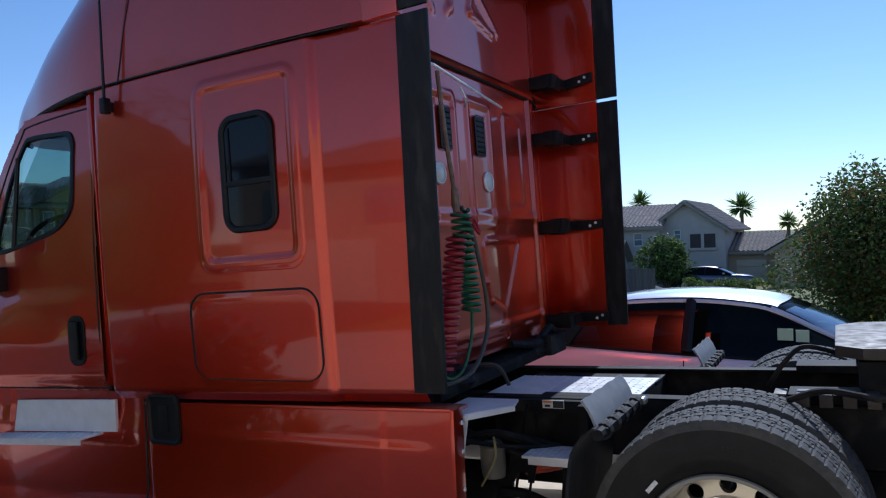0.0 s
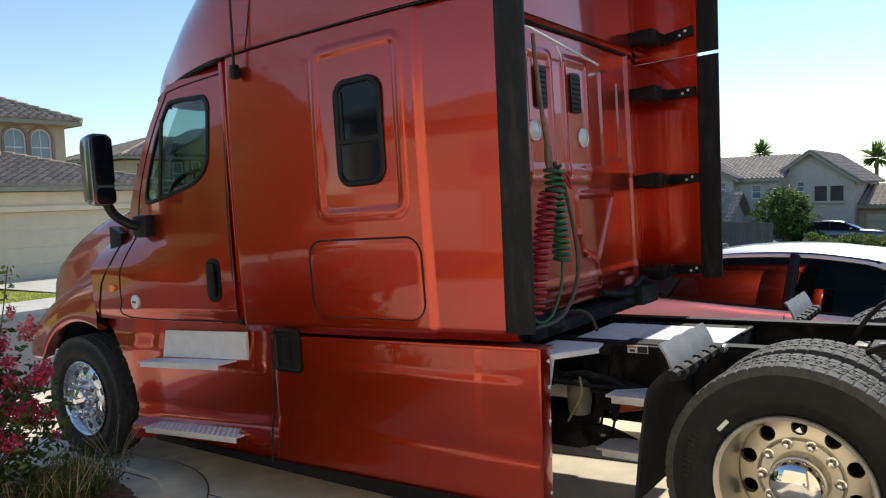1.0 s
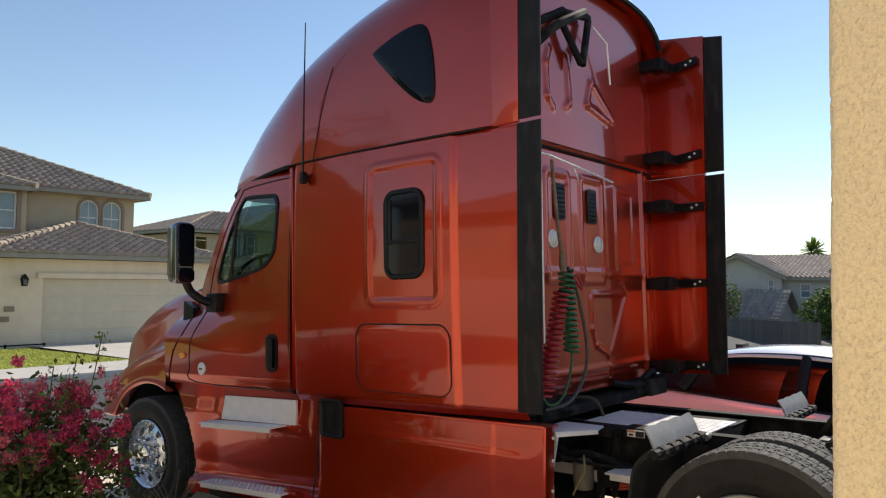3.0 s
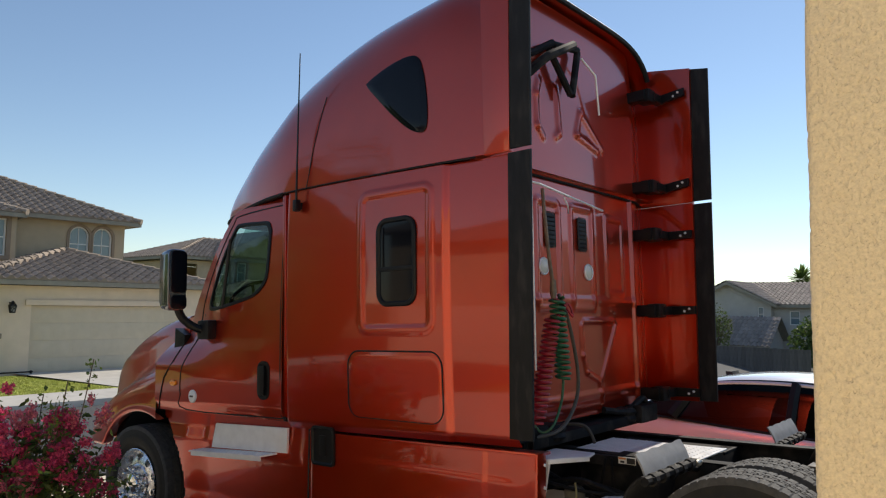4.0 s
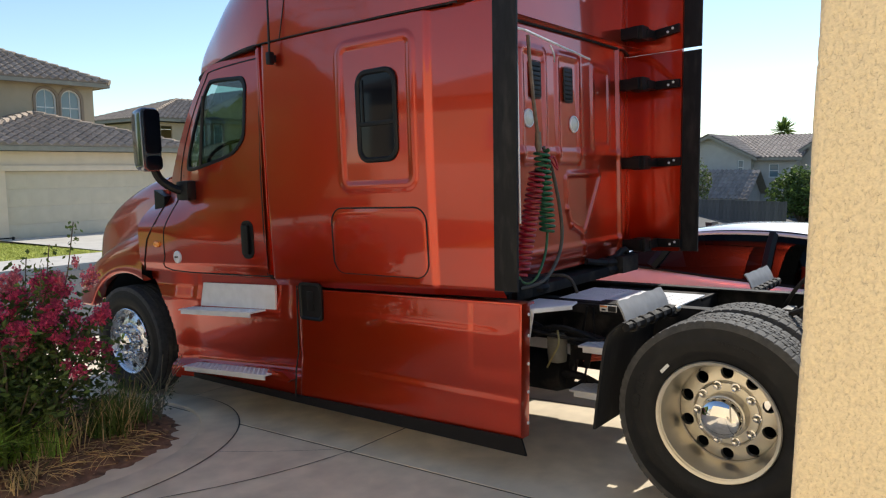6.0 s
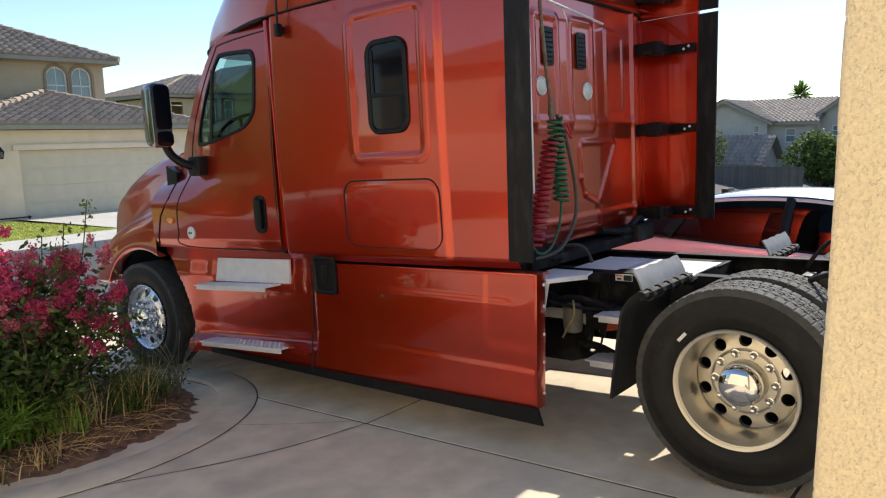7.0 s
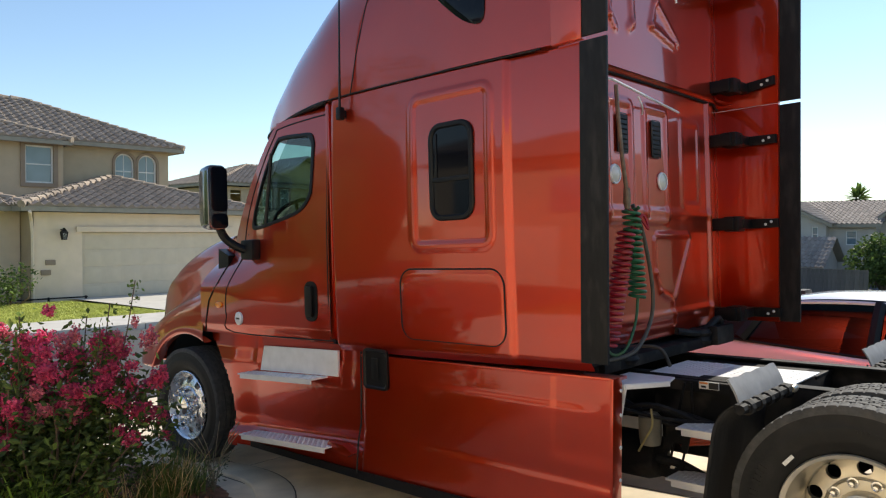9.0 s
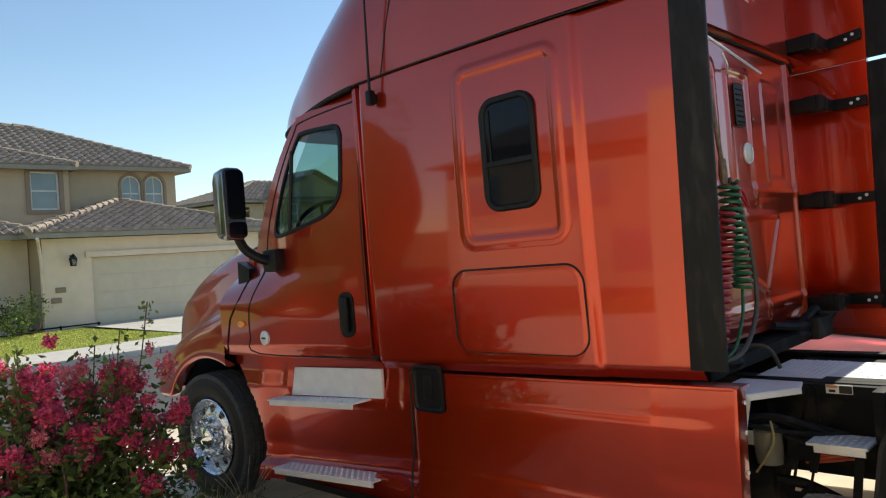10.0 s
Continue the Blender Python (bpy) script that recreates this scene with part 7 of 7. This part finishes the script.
# ---- houses beyond the parked car ----
def gable_house(name, label, x0, x1, y0, y1, zb, ze, zr, wins, mat=WALL_GREY, roof_mat=TILE_GREY, along="x", over=0.5):
    """A house seen from -y: front wall with windows, ridge along x or gable to the front."""
    h = thing(name, label, "house")
    facade(h, y0, x0, x1, zb, ze, [w[:4] for w in wins], mat, face=2)
    bm = bmesh.new()
    box(bm, x0, x0 + 0.2, y0 + 0.02, y1, zb, ze)
    box(bm, x1 - 0.2, x1, y0 + 0.02, y1, zb, ze)
    box(bm, x0 + 0.2, x1 - 0.2, y1 - 0.2, y1, zb, ze)
    part("side_wall", bm, mat, h)
    for w in wins:
        window(h, y0, *w[:4], face=2, trim=None)
    if along == "x":
        ym = (y0 + y1) / 2
        a = over * (zr - ze) / (ym - y0)
        roof_part(h, [((x0 - over, y0 - over, ze - a), (x1 + over, y0 - over, ze - a), (x1 + over, ym, zr), (x0 - over, ym, zr)), ((x1 + over, y1 + over, ze - a), (x0 - over, y1 + over, ze - a), (x0 - over, ym, zr), (x1 + over, ym, zr))], roof_mat, label="weathered grey-brown tile roof")
        bm = bmesh.new()
        prism(bm, [(y0, ze), (y1, ze), (ym, zr)], "x", x0 + 0.02, x0 + 0.2)
        part("gable_wall", bm, mat, h)
        bm = bmesh.new()
        prism(bm, [(y0, ze), (y1, ze), (ym, zr)], "x", x1 - 0.2, x1 - 0.02)
        part("gable_wall", bm, mat, h)
        bm = bmesh.new()
        box(bm, x0 - over, x1 + over, y0 - over - 0.03, y0 - over, ze - a - 0.2, ze - a)
        part("eave_board", bm, FASCIA, h)
    else:
        xm = (x0 + x1) / 2
        a = over * (zr - ze) / (xm - x0)
        roof_part(h, [((x0 - over, y1 + over, ze - a), (x0 - over, y0 - over, ze - a), (xm, y0 - over, zr), (xm, y1 + over, zr)), ((x1 + over, y0 - over, ze - a), (x1 + over, y1 + over, ze - a), (xm, y1 + over, zr), (xm, y0 - over, zr))], roof_mat, label="weathered grey-brown tile roof")
        bm = bmesh.new()
        prism(bm, [(x0, ze), (x1, ze), (xm, zr)], "y", y0, y0 + 0.2)
        part("gable_wall", bm, mat, h)
        for s in (-1, 1):
            bm = bmesh.new()
            xe = xm + s * (xm - x0 + over)
            prism(bm, [(xe, ze - a - 0.02), (xm, zr - 0.02), (xm, zr - 0.24), (xe, ze - a - 0.24)], "y", y0 - over - 0.04, y0 - over)
            part("barge_board", bm, FASCIA, h)
    return h


ZB = -2.0
gable_house("house", "grey two-storey house with a long tile roof", -18.5, -11.0, 49.5, 58.0, ZB, 3.25, 4.75, [(-12.75, -12.1, 1.7, 2.65)])
gable_house("house", "grey two-storey house front with a plain gable", -19.4, -13.75, 48.8, 54.0, ZB, 3.32, 4.70, [(-14.65, -14.25, 1.9, 2.9)], along="y")
gable_house("house", "grey two-storey house with a wide front gable", -11.8, -6.6, 50.5, 60.0, ZB, 3.0, 4.85, [(-11.35, -10.95, 2.3, 2.75), (-10.1, -9.6, 2.1, 2.8)], along="y")
gable_house("house", "single-storey wing with a dark tile roof", -18.2, -13.2, 45.5, 49.4, ZB, 0.7, 2.2, [], along="x")
gable_house("house", "single-storey tan house with a garage and brown roof", -8.2, -3.6, 52.0, 60.0, ZB, 1.25, 2.4, [], mat=WALL_TAN, roof_mat=TILE, along="x")
gable_house("house", "tan house with a steep gable behind the hedge", -2.9, 4.6, 44.0, 54.0, ZB, 1.55, 3.8, [], mat=WALL_TAN, roof_mat=TILE, along="y")
bm = bmesh.new()
for k in range(5):
    box(bm, -6.1, -4.1, 51.9, 51.97, ZB + 0.02 + 0.5 * k, ZB + 0.5 + 0.5 * k, 0.02)
tagged(part("garage_door", bm, DOOR_CREAM), "cream sectional garage door", "garage door", kind="structure")
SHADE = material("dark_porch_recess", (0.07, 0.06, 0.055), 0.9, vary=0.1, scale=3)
porch = thing("porch", "upstairs porch of the grey house, its shade painted as dark panels", "porch", kind="structure")
for xa, xb in ((-8.95, -8.2), (-8.0, -7.25)):   # two flat dark panels paint the bays' shade, with a sill and a middle post
    bm = bmesh.new()
    box(bm, xa, xb, 50.44, 50.49, 1.45, 2.45)
    part("recess", bm, SHADE, porch)
bm = bmesh.new()
box(bm, -9.05, -7.15, 50.30, 50.47, 1.30, 1.46)
box(bm, -8.2, -8.0, 50.36, 50.47, 1.46, 2.45)
part("rail", bm, WALL_GREY, porch)
FENCE = material("grey_fence_board", (0.13, 0.12, 0.115), 0.9, vary=0.2, scale=4, per_object=0.15)
FZ = 0.92 - 1.95   # foot of the fence
fence = thing("fence", "weathered dark board fence between the gardens", "fence")
bm = bmesh.new()
box(bm, 0, 0.19, -0.015, 0.015, 0, 1.75)
first = None
for k in range(45):
    x = -17.0 + 0.2 * k
    if first is None:
        first = part("board", bm, FENCE, fence, at=pose(x, 36.0, FZ))
    else:
        again(first, fence, pose(x, 36.0, FZ + 0.01 * math.sin(k * 2.3)))
bm = bmesh.new()
box(bm, -17, -8.0, 36.03, 36.08, FZ + 0.35, FZ + 0.45)
part("rail", bm, FENCE, fence)


settle(before, 0.92)
before = set(bpy.data.objects)


# trees
def palm(x, y, zb, zt, crown, seed, label):
    rg = np.random.default_rng(seed)
    ob = thing("palm_tree", label, "palm", "palms beyond the houses", at=Matrix.Translation((x, y, zb)))
    h = zt - zb
    bm = bmesh.new()
    tube(bm, [(0, 0, 0), (0.05, 0, h * 0.5), (0, 0, h)], [0.28, 0.2, 0.22], 10)
    part("trunk", bm, BARK, ob)
    bm = bmesh.new()
    for k in range(210):   # spiky fan leaves all round, the lowest hanging
        a, el = rg.uniform(0, 6.28), rg.uniform(-0.75, 1.5)
        L = crown * rg.uniform(0.45, 0.88) * (0.8 if el < 0 else 1)
        d = Vector((math.cos(a) * math.cos(el), math.sin(a) * math.cos(el), math.sin(el)))
        s = d.cross(Vector((0, 0, 1))).normalized() * 0.040 * crown
        c = Vector((0, 0, h))
        tip = c + d * L + Vector((0, 0, -0.10 * L))
        bm.faces.new([bm.verts.new(p) for p in (c + d * L * 0.12, c + d * L * 0.6 + s, tip, c + d * L * 0.6 - s)])
    part("fronds", bm, LEAF_MID, ob, sharp=0)["kind"] = "stuff"
    return ob


palm(-24.5, 97.0, ZB, 5.8, 2.9, 1, "tall fan palm far behind the grey house")
palm(-11.4, 97.0, ZB, 4.6, 3.2, 2, "tall fan palm far behind the garage")
palm(-6.0, 97.0, ZB, 2.5, 2.3, 3, "fan palm far behind the hedge")
shrub("garden_tree", -8.7, 42.0, ground_z(-8.7, 42) - 0.1, 1.9, 1.9, 1.8, 6500, 0.22, [LEAF_DARK, LEAF_MID], "round dark green garden tree", 71)
shrub("garden_tree", -14.6, 41.0, ground_z(-14.6, 41) - 0.1, 1.0, 1.0, 1.3, 1600, 0.16, [LEAF_OLIVE, LEAF_MID], "thin pale green young tree", 72)
shrub("garden_tree", -7.4, 43.0, ground_z(-7.4, 43) - 0.1, 0.9, 0.9, 0.9, 1500, 0.18, [LEAF_DARK, LEAF_MID], "dark green garden tree", 73)
for k, x in enumerate((-6.6, -5.3, -4.0)):
    shrub("clipped_hedge", x, 40.0, ground_z(x, 40) - 0.05, 0.9, 0.7, 0.42, 1100, 0.13, [LEAF_MID, LEAF_OLIVE], "low yellow-green clipped hedge", 80 + k)
big = shrub("tall_bush", 1.62, 11.6, ground_z(1.62, 11.6) - 0.05, 1.3, 1.3, 1.40, 46000, 0.075, [LEAF_DARK, LEAF_RUST], "tall dense dark green bush with rusty tips", 91, mix=0.22, bumps=22)
rg = np.random.default_rng(92)
tops = []
for x, y, h in ((-0.45, 0, 2.95), (-0.28, 0.1, 3.15), (-0.62, 0, 2.7), (0.0, 0.1, 3.0), (-0.85, 0, 2.45)):
    for i in range(60):
        s = rg.uniform(0.7, 1.0)
        tops.append((x + rg.normal() * 0.06, y + rg.normal() * 0.06, (h + 0.3) * s))
v, f = leaf_arrays(np.array(tops), 0.09, rg, 0.45, 0.5)
o = new("top_shoot", from_arrays("top_shoot", v, f, LEAF_MID))
o.parent = big
o["kind"] = "stuff"
shrub("yellow_bush", 2.05, 9.0, ground_z(2.0, 9.0) - 0.05, 0.5, 0.5, 0.42, 900, 0.06, [leaf_material("yellow_leaf", (0.45, 0.34, 0.03)), LEAF_MID], "low bush with yellow leaves", 95)

settle(before)

# house and trees added unseen on the camera's side of the street, for reflections
mirror_house = thing("house", "unseen two-storey cream stucco house added for the paint to mirror", "house")
GM = ground_z(-12.0, -15.0) - 0.2
for name, x0, x1, y0, y1, z1 in (("front_wall", -16.0, -7.0, -15.25, -15.0, 4.3), ("side_wall", -16.0, -15.75, -22.0, -15.25, 4.3), ("side_wall", -7.25, -7.0, -22.0, -15.25, 4.3), ("back_wall", -16.0, -7.0, -22.25, -22.0, 4.3)):
    bm = bmesh.new()
    box(bm, x0, x1, y0, y1, GM, z1)
    part(name, bm, WALL_TAN, mirror_house)
bm = bmesh.new()
v = [bm.verts.new(p) for p in ((-16.6, -22.8, 4.3), (-6.4, -22.8, 4.3), (-6.4, -14.4, 4.3), (-16.6, -14.4, 4.3), (-13.2, -18.6, 5.9), (-9.8, -18.6, 5.9))]
for f in ((0, 1, 5, 4), (1, 2, 5), (2, 3, 4, 5), (3, 0, 4), (3, 2, 1, 0)):
    bm.faces.new([v[i] for i in f])
part("roof", bm, TILE, mirror_house)
for xa, xb, za, zb in ((-15.0, -13.6, 2.2, 3.5), (-11.0, -9.6, 2.2, 3.5), (-9.6, -8.0, -0.1, 1.3)):
    bm = bmesh.new()
    box(bm, xa, xb, -14.99, -14.96, za, zb, 0.01)
    part("window", bm, BLIND_GLASS, mirror_house)
bm = bmesh.new()
box(bm, -15.4, -10.6, -14.99, -14.95, GM + 0.2, GM + 2.5, 0.01)
part("garage_door", bm, DOOR_CREAM, mirror_house)
for k, (x, y, r, h) in enumerate(((-18.4, -13.0, 1.7, 2.6), (-21.8, -15.0, 2.9, 3.9), (-26.5, -14.0, 3.2, 3.4))):
    tree = shrub("shade_tree", x, y, ground_z(x, y), r, r, h, 12000, 0.16, [LEAF_DARK, LEAF_OLIVE], "unseen leafy dark green tree added for the paint to mirror", 120 + k, bumps=16)
    bm = bmesh.new()
    bmesh.ops.create_icosphere(bm, subdivisions=4, radius=1.0)
    for v in bm.verts:   # solid heart added so that the mirrored crown shows no gaps
        v.co = Vector((v.co.x * r, v.co.y * r, v.co.z * h)) * (1.06 + 0.16 * noise.noise(v.co * 1.7 + Vector((k, 0, 0)))) + Vector((0, 0, h * 1.05))
    part("inner_crown", bm, LEAF_MID, tree, sharp=0)

# ---- parked cars ----
CAR_PAINT = material("silver_car_paint", (0.68, 0.68, 0.73), 0.36, 0.25, coat=1.0, coat_rough=0.02, vary=0.05, scale=2)
CAR_GLASS = thin_glass("car_glass", (0.05, 0.055, 0.06), 0.016, 0.25)
SCREEN_GLASS = thin_glass("windscreen_glass", (0.55, 0.62, 0.62), 0.35, 0.9)
CAR_TRIM = material("black_car_interior", (0.025, 0.024, 0.024), 0.8, vary=0.2, scale=12)


def sedan(name, label, at, paint, scale=1.0):
    """A four-door car along x, facing +x, its near side at y = 0, on z = 0."""
    car = thing(name, label, "car", "parked cars", at=at)
    W = 1.80
    belt = [(-2.45, 0.72, 0.20), (-2.35, 0.98, 0.10), (-1.6, 1.02, 0.03), (-0.5, 0.98, 0.0), (0.6, 0.95, 0.0), (1.5, 0.94, 0.02), (2.0, 0.92, 0.05), (2.5, 0.84, 0.12), (2.72, 0.70, 0.24)]
    bm = bmesh.new()
    rings = []
    for x in steps(-2.45, 2.72, 0.08):
        zb, ins = smooth(x, [(b[0], b[1]) for b in belt]), smooth(x, [(b[0], b[2]) for b in belt])
        lo = 0.25
        for wx in (-1.32, 1.52):
            d = abs(x - wx)
            if d < 0.36:
                lo = max(lo, 0.31 + math.sqrt(0.36 ** 2 - d * d))
        lo = min(lo, zb - 0.1)
        pts = [(x, ins + 0.12, lo), (x, ins + 0.02, lo + 0.02), (x, ins - 0.0, lo + 0.45 * (zb - lo)), (x, ins + 0.03, zb - 0.10), (x, ins + 0.10, zb - 0.01), (x, ins + 0.28, zb + 0.02), (x, W / 2, zb + 0.04)]
        fine = spline(pts, 3)
        rings.append([tuple(p) for p in fine] + [(p.x, W - p.y, p.z) for p in fine[-2::-1]])
    loft(bm, rings, False)
    for ring in (rings[0], rings[-1]):
        bm.faces.new([bm.verts.new(p) for p in ring])
    bmesh.ops.recalc_face_normals(bm, faces=bm.faces)
    part("body", bm, paint, car, sharp=50)
    # glasshouse
    roof = [(-1.75, 1.03), (-1.5, 1.17), (-1.15, 1.34), (-0.8, 1.42), (-0.4, 1.455), (0.0, 1.46), (0.30, 1.435), (0.54, 1.39), (0.94, 1.19), (1.42, 0.96)]

    def bulge(p):
        """The windscreen bows forward in the middle."""
        return (p[0] + 0.22 * step01(0.1, 0.9, p[0]) * max(0.0, 1 - ((p[1] - W / 2) / (W / 2 - 0.15)) ** 2), p[1], p[2])

    bm = bmesh.new()
    rings = []
    for x in steps(-1.72, 1.40, 0.06):
        zr, zb = smooth(x, roof), smooth(x, [(b[0], b[1]) for b in belt])
        h = max(0.02, zr - zb)
        tk = 0.10 + 0.20 * min(1, h / 0.55)
        pts = [(x, 0.06, zb - 0.03), (x, 0.06 + 0.55 * (tk - 0.06), zb + 0.55 * h), (x, tk - 0.01, zb + 0.86 * h), (x, tk + 0.12, zb + 0.97 * h), (x, W / 2, zr)]
        fine = spline(pts, 3)
        rings.append([tuple(p) for p in fine] + [(p.x, W - p.y, p.z) for p in fine[-2::-1]])
    loft(bm, [[bulge(p) for p in r] for r in rings], False)
    bmesh.ops.recalc_face_normals(bm, faces=bm.faces)
    for f in bm.faces:
        c = f.calc_center_median()
        f.material_index = 1 if c.x > 0.58 and f.normal.x > 0.35 else 0
    part("glasshouse", bm, [CAR_GLASS, SCREEN_GLASS], car, "dark reflecting car windows", sharp=50)

    def on(x, f):
        """A place on the near side of the glasshouse, a little proud."""
        zr, zb = smooth(x, roof), smooth(x, [(b[0], b[1]) for b in belt])
        h = max(0.02, zr - zb)
        tk = 0.10 + 0.20 * min(1, h / 0.55)
        y = interp(f, [(0.0, 0.06), (0.55, 0.06 + 0.55 * (tk - 0.06)), (0.86, tk - 0.01), (0.97, tk + 0.12), (1.0, W / 2)])[0]
        return Vector((x, y - 0.006, zb + f * h + 0.006))

    bm = bmesh.new()   # roof skin
    rows = []
    for x in steps(-1.2, 0.56, 0.08):
        r = [on(x, f) + Vector((0, 0, 0.006)) for f in (0.88, 0.93, 0.97)]
        zt = smooth(x, roof) + 0.012
        r = r + [Vector((x, y, zt - 0.006 * (1 - (y - 0.4) / 0.5))) for y in (0.55, 0.75, 0.9)]
        rows.append([tuple(p) for p in r] + [(p.x, W - p.y, p.z) for p in r[-2::-1]])
    loft(bm, [[bulge(p) for p in r] for r in rows], False)
    bmesh.ops.recalc_face_normals(bm, faces=bm.faces)
    part("roof", bm, paint, car, "glossy car roof", sharp=50)
    for side in (0, 1):
        def M(p):
            return (p[0], W - p[1], p[2]) if side else tuple(p)
        for nm, xa, xb, w in (("b_pillar", -0.10, -0.12, 0.05), ("c_pillar", -1.05, -1.25, 0.06)):
            bm = bmesh.new()
            tube(bm, [M(on(xa + (xb - xa) * (1 - f), f)) for f in (0.0, 0.3, 0.6, 0.88)], w, 6)
            part(nm, bm, PLASTIC, car)
        bm = bmesh.new()
        tube(bm, [M(on(x, 0.89)) for x in steps(0.56, 1.36, 0.08)], 0.035, 6)
        part("a_pillar", bm, paint, car)
        bm = bmesh.new()
        tube(bm, [M(on(x, 0.88)) for x in steps(-1.3, 0.56, 0.1)], 0.02, 6)
        part("roof_rail", bm, paint, car)
        bm = bmesh.new()
        tube(bm, [M((x, 0.05 + 0.02, smooth(x, [(b[0], b[1]) for b in belt]) - 0.02)) for x in steps(-1.5, 1.5, 0.2)], 0.012, 6)
        part("belt_trim", bm, PLASTIC, car)
        bm = bmesh.new()
        box(bm, 0.86, 1.03, -0.20, 0.02, 0.95, 1.07, 0.045)
        if side:
            for v in bm.verts:
                v.co.y = W - v.co.y
            bmesh.ops.recalc_face_normals(bm, faces=bm.faces)
        part("door_mirror", bm, paint, car)
        for wx in (-1.32, 1.52):
            bm = bmesh.new()
            y0, y1 = (0.02, 0.22) if not side else (W - 0.22, W - 0.02)
            lathe(bm, [(0.19, y0 + 0.02), (0.28, y0), (0.315, y0 + 0.03), (0.315, y1 - 0.03), (0.28, y1), (0.19, y1 - 0.02)], 32, "y", (wx, 0, 0.315))
            wheel = part("wheel", bm, TYRE, car)
            bm = bmesh.new()
            yy = y0 + 0.03 if not side else y1 - 0.03
            lathe(bm, [(0.001, yy), (0.06, yy), (0.19, yy + (0.02 if not side else -0.02)), (0.2, yy)], 24, "y", (wx, 0, 0.315))
            part("rim", bm, ALLOY, wheel)
        for xs in (-0.14, 0.92):
            bm = bmesh.new()
            tube(bm, [M((xs, 0.004, 0.35)), M((xs, -0.001, 0.6)), M((xs, 0.03, 0.90))], 0.005, 5)
            part("door_gap", bm, PLASTIC, car)
    bm = bmesh.new()   # shelf and dashboard inside
    box(bm, -1.45, 1.38, 0.12, W - 0.12, 0.99, 1.015, 0.005)
    prism(bm, [(0.75, 1.01), (0.85, 1.06), (1.2, 1.05), (1.36, 1.01)], "y", 0.14, W - 0.14, 0.01)
    part("dashboard", bm, CAR_TRIM, car)
    for xs in (-0.05, -0.95):
        for ys in (0.28, 1.02):
            bm = bmesh.new()
            prism(bm, [(xs, 0.98), (xs + 0.14, 0.98), (xs - 0.02, 1.30), (xs - 0.10, 1.30)], "y", ys, ys + 0.48, 0.03)
            prism(bm, [(xs - 0.10, 1.29), (xs + 0.0, 1.29), (xs - 0.04, 1.43), (xs - 0.12, 1.43)], "y", ys + 0.12, ys + 0.36, 0.03)
            part("seat", bm, CAR_TRIM, car)
    bm = bmesh.new()
    lathe(bm, [(0.17 + 0.014 * math.cos(a), 0.014 * math.sin(a)) for a in [2 * math.pi * k / 8 for k in range(9)]], 24, "z")
    part("steering_wheel", bm, CAR_TRIM, car, at=pose(0.62, 0.5, 1.05, 0, -65, 0))
    return car


s1 = sedan("car", "silver four-door car reflecting the truck, parked beyond it", Matrix.Translation((0.23, 3.95, -0.36)), CAR_PAINT)
bm = bmesh.new()
box(bm, 0.62, 0.74, 0.105, 0.112, 1.10, 1.20, 0.0)
box(bm, 0.76, 0.86, 0.108, 0.115, 1.09, 1.19, 0.0)
part("window_sticker", bm, material("pale_green_paper", (0.45, 0.62, 0.45), 0.7), s1, "pale paper in the side window")
sedan("car", "dark blue car parked at the far garage", Matrix.LocRotScale((-5.6, 43.0, ground_z(-5.6, 43) + 0.02), Euler((0, 0, 0.1)), None), material("dark_blue_car_paint", (0.045, 0.05, 0.085), 0.3, 0.6, coat=1.0, vary=0.05, scale=2))
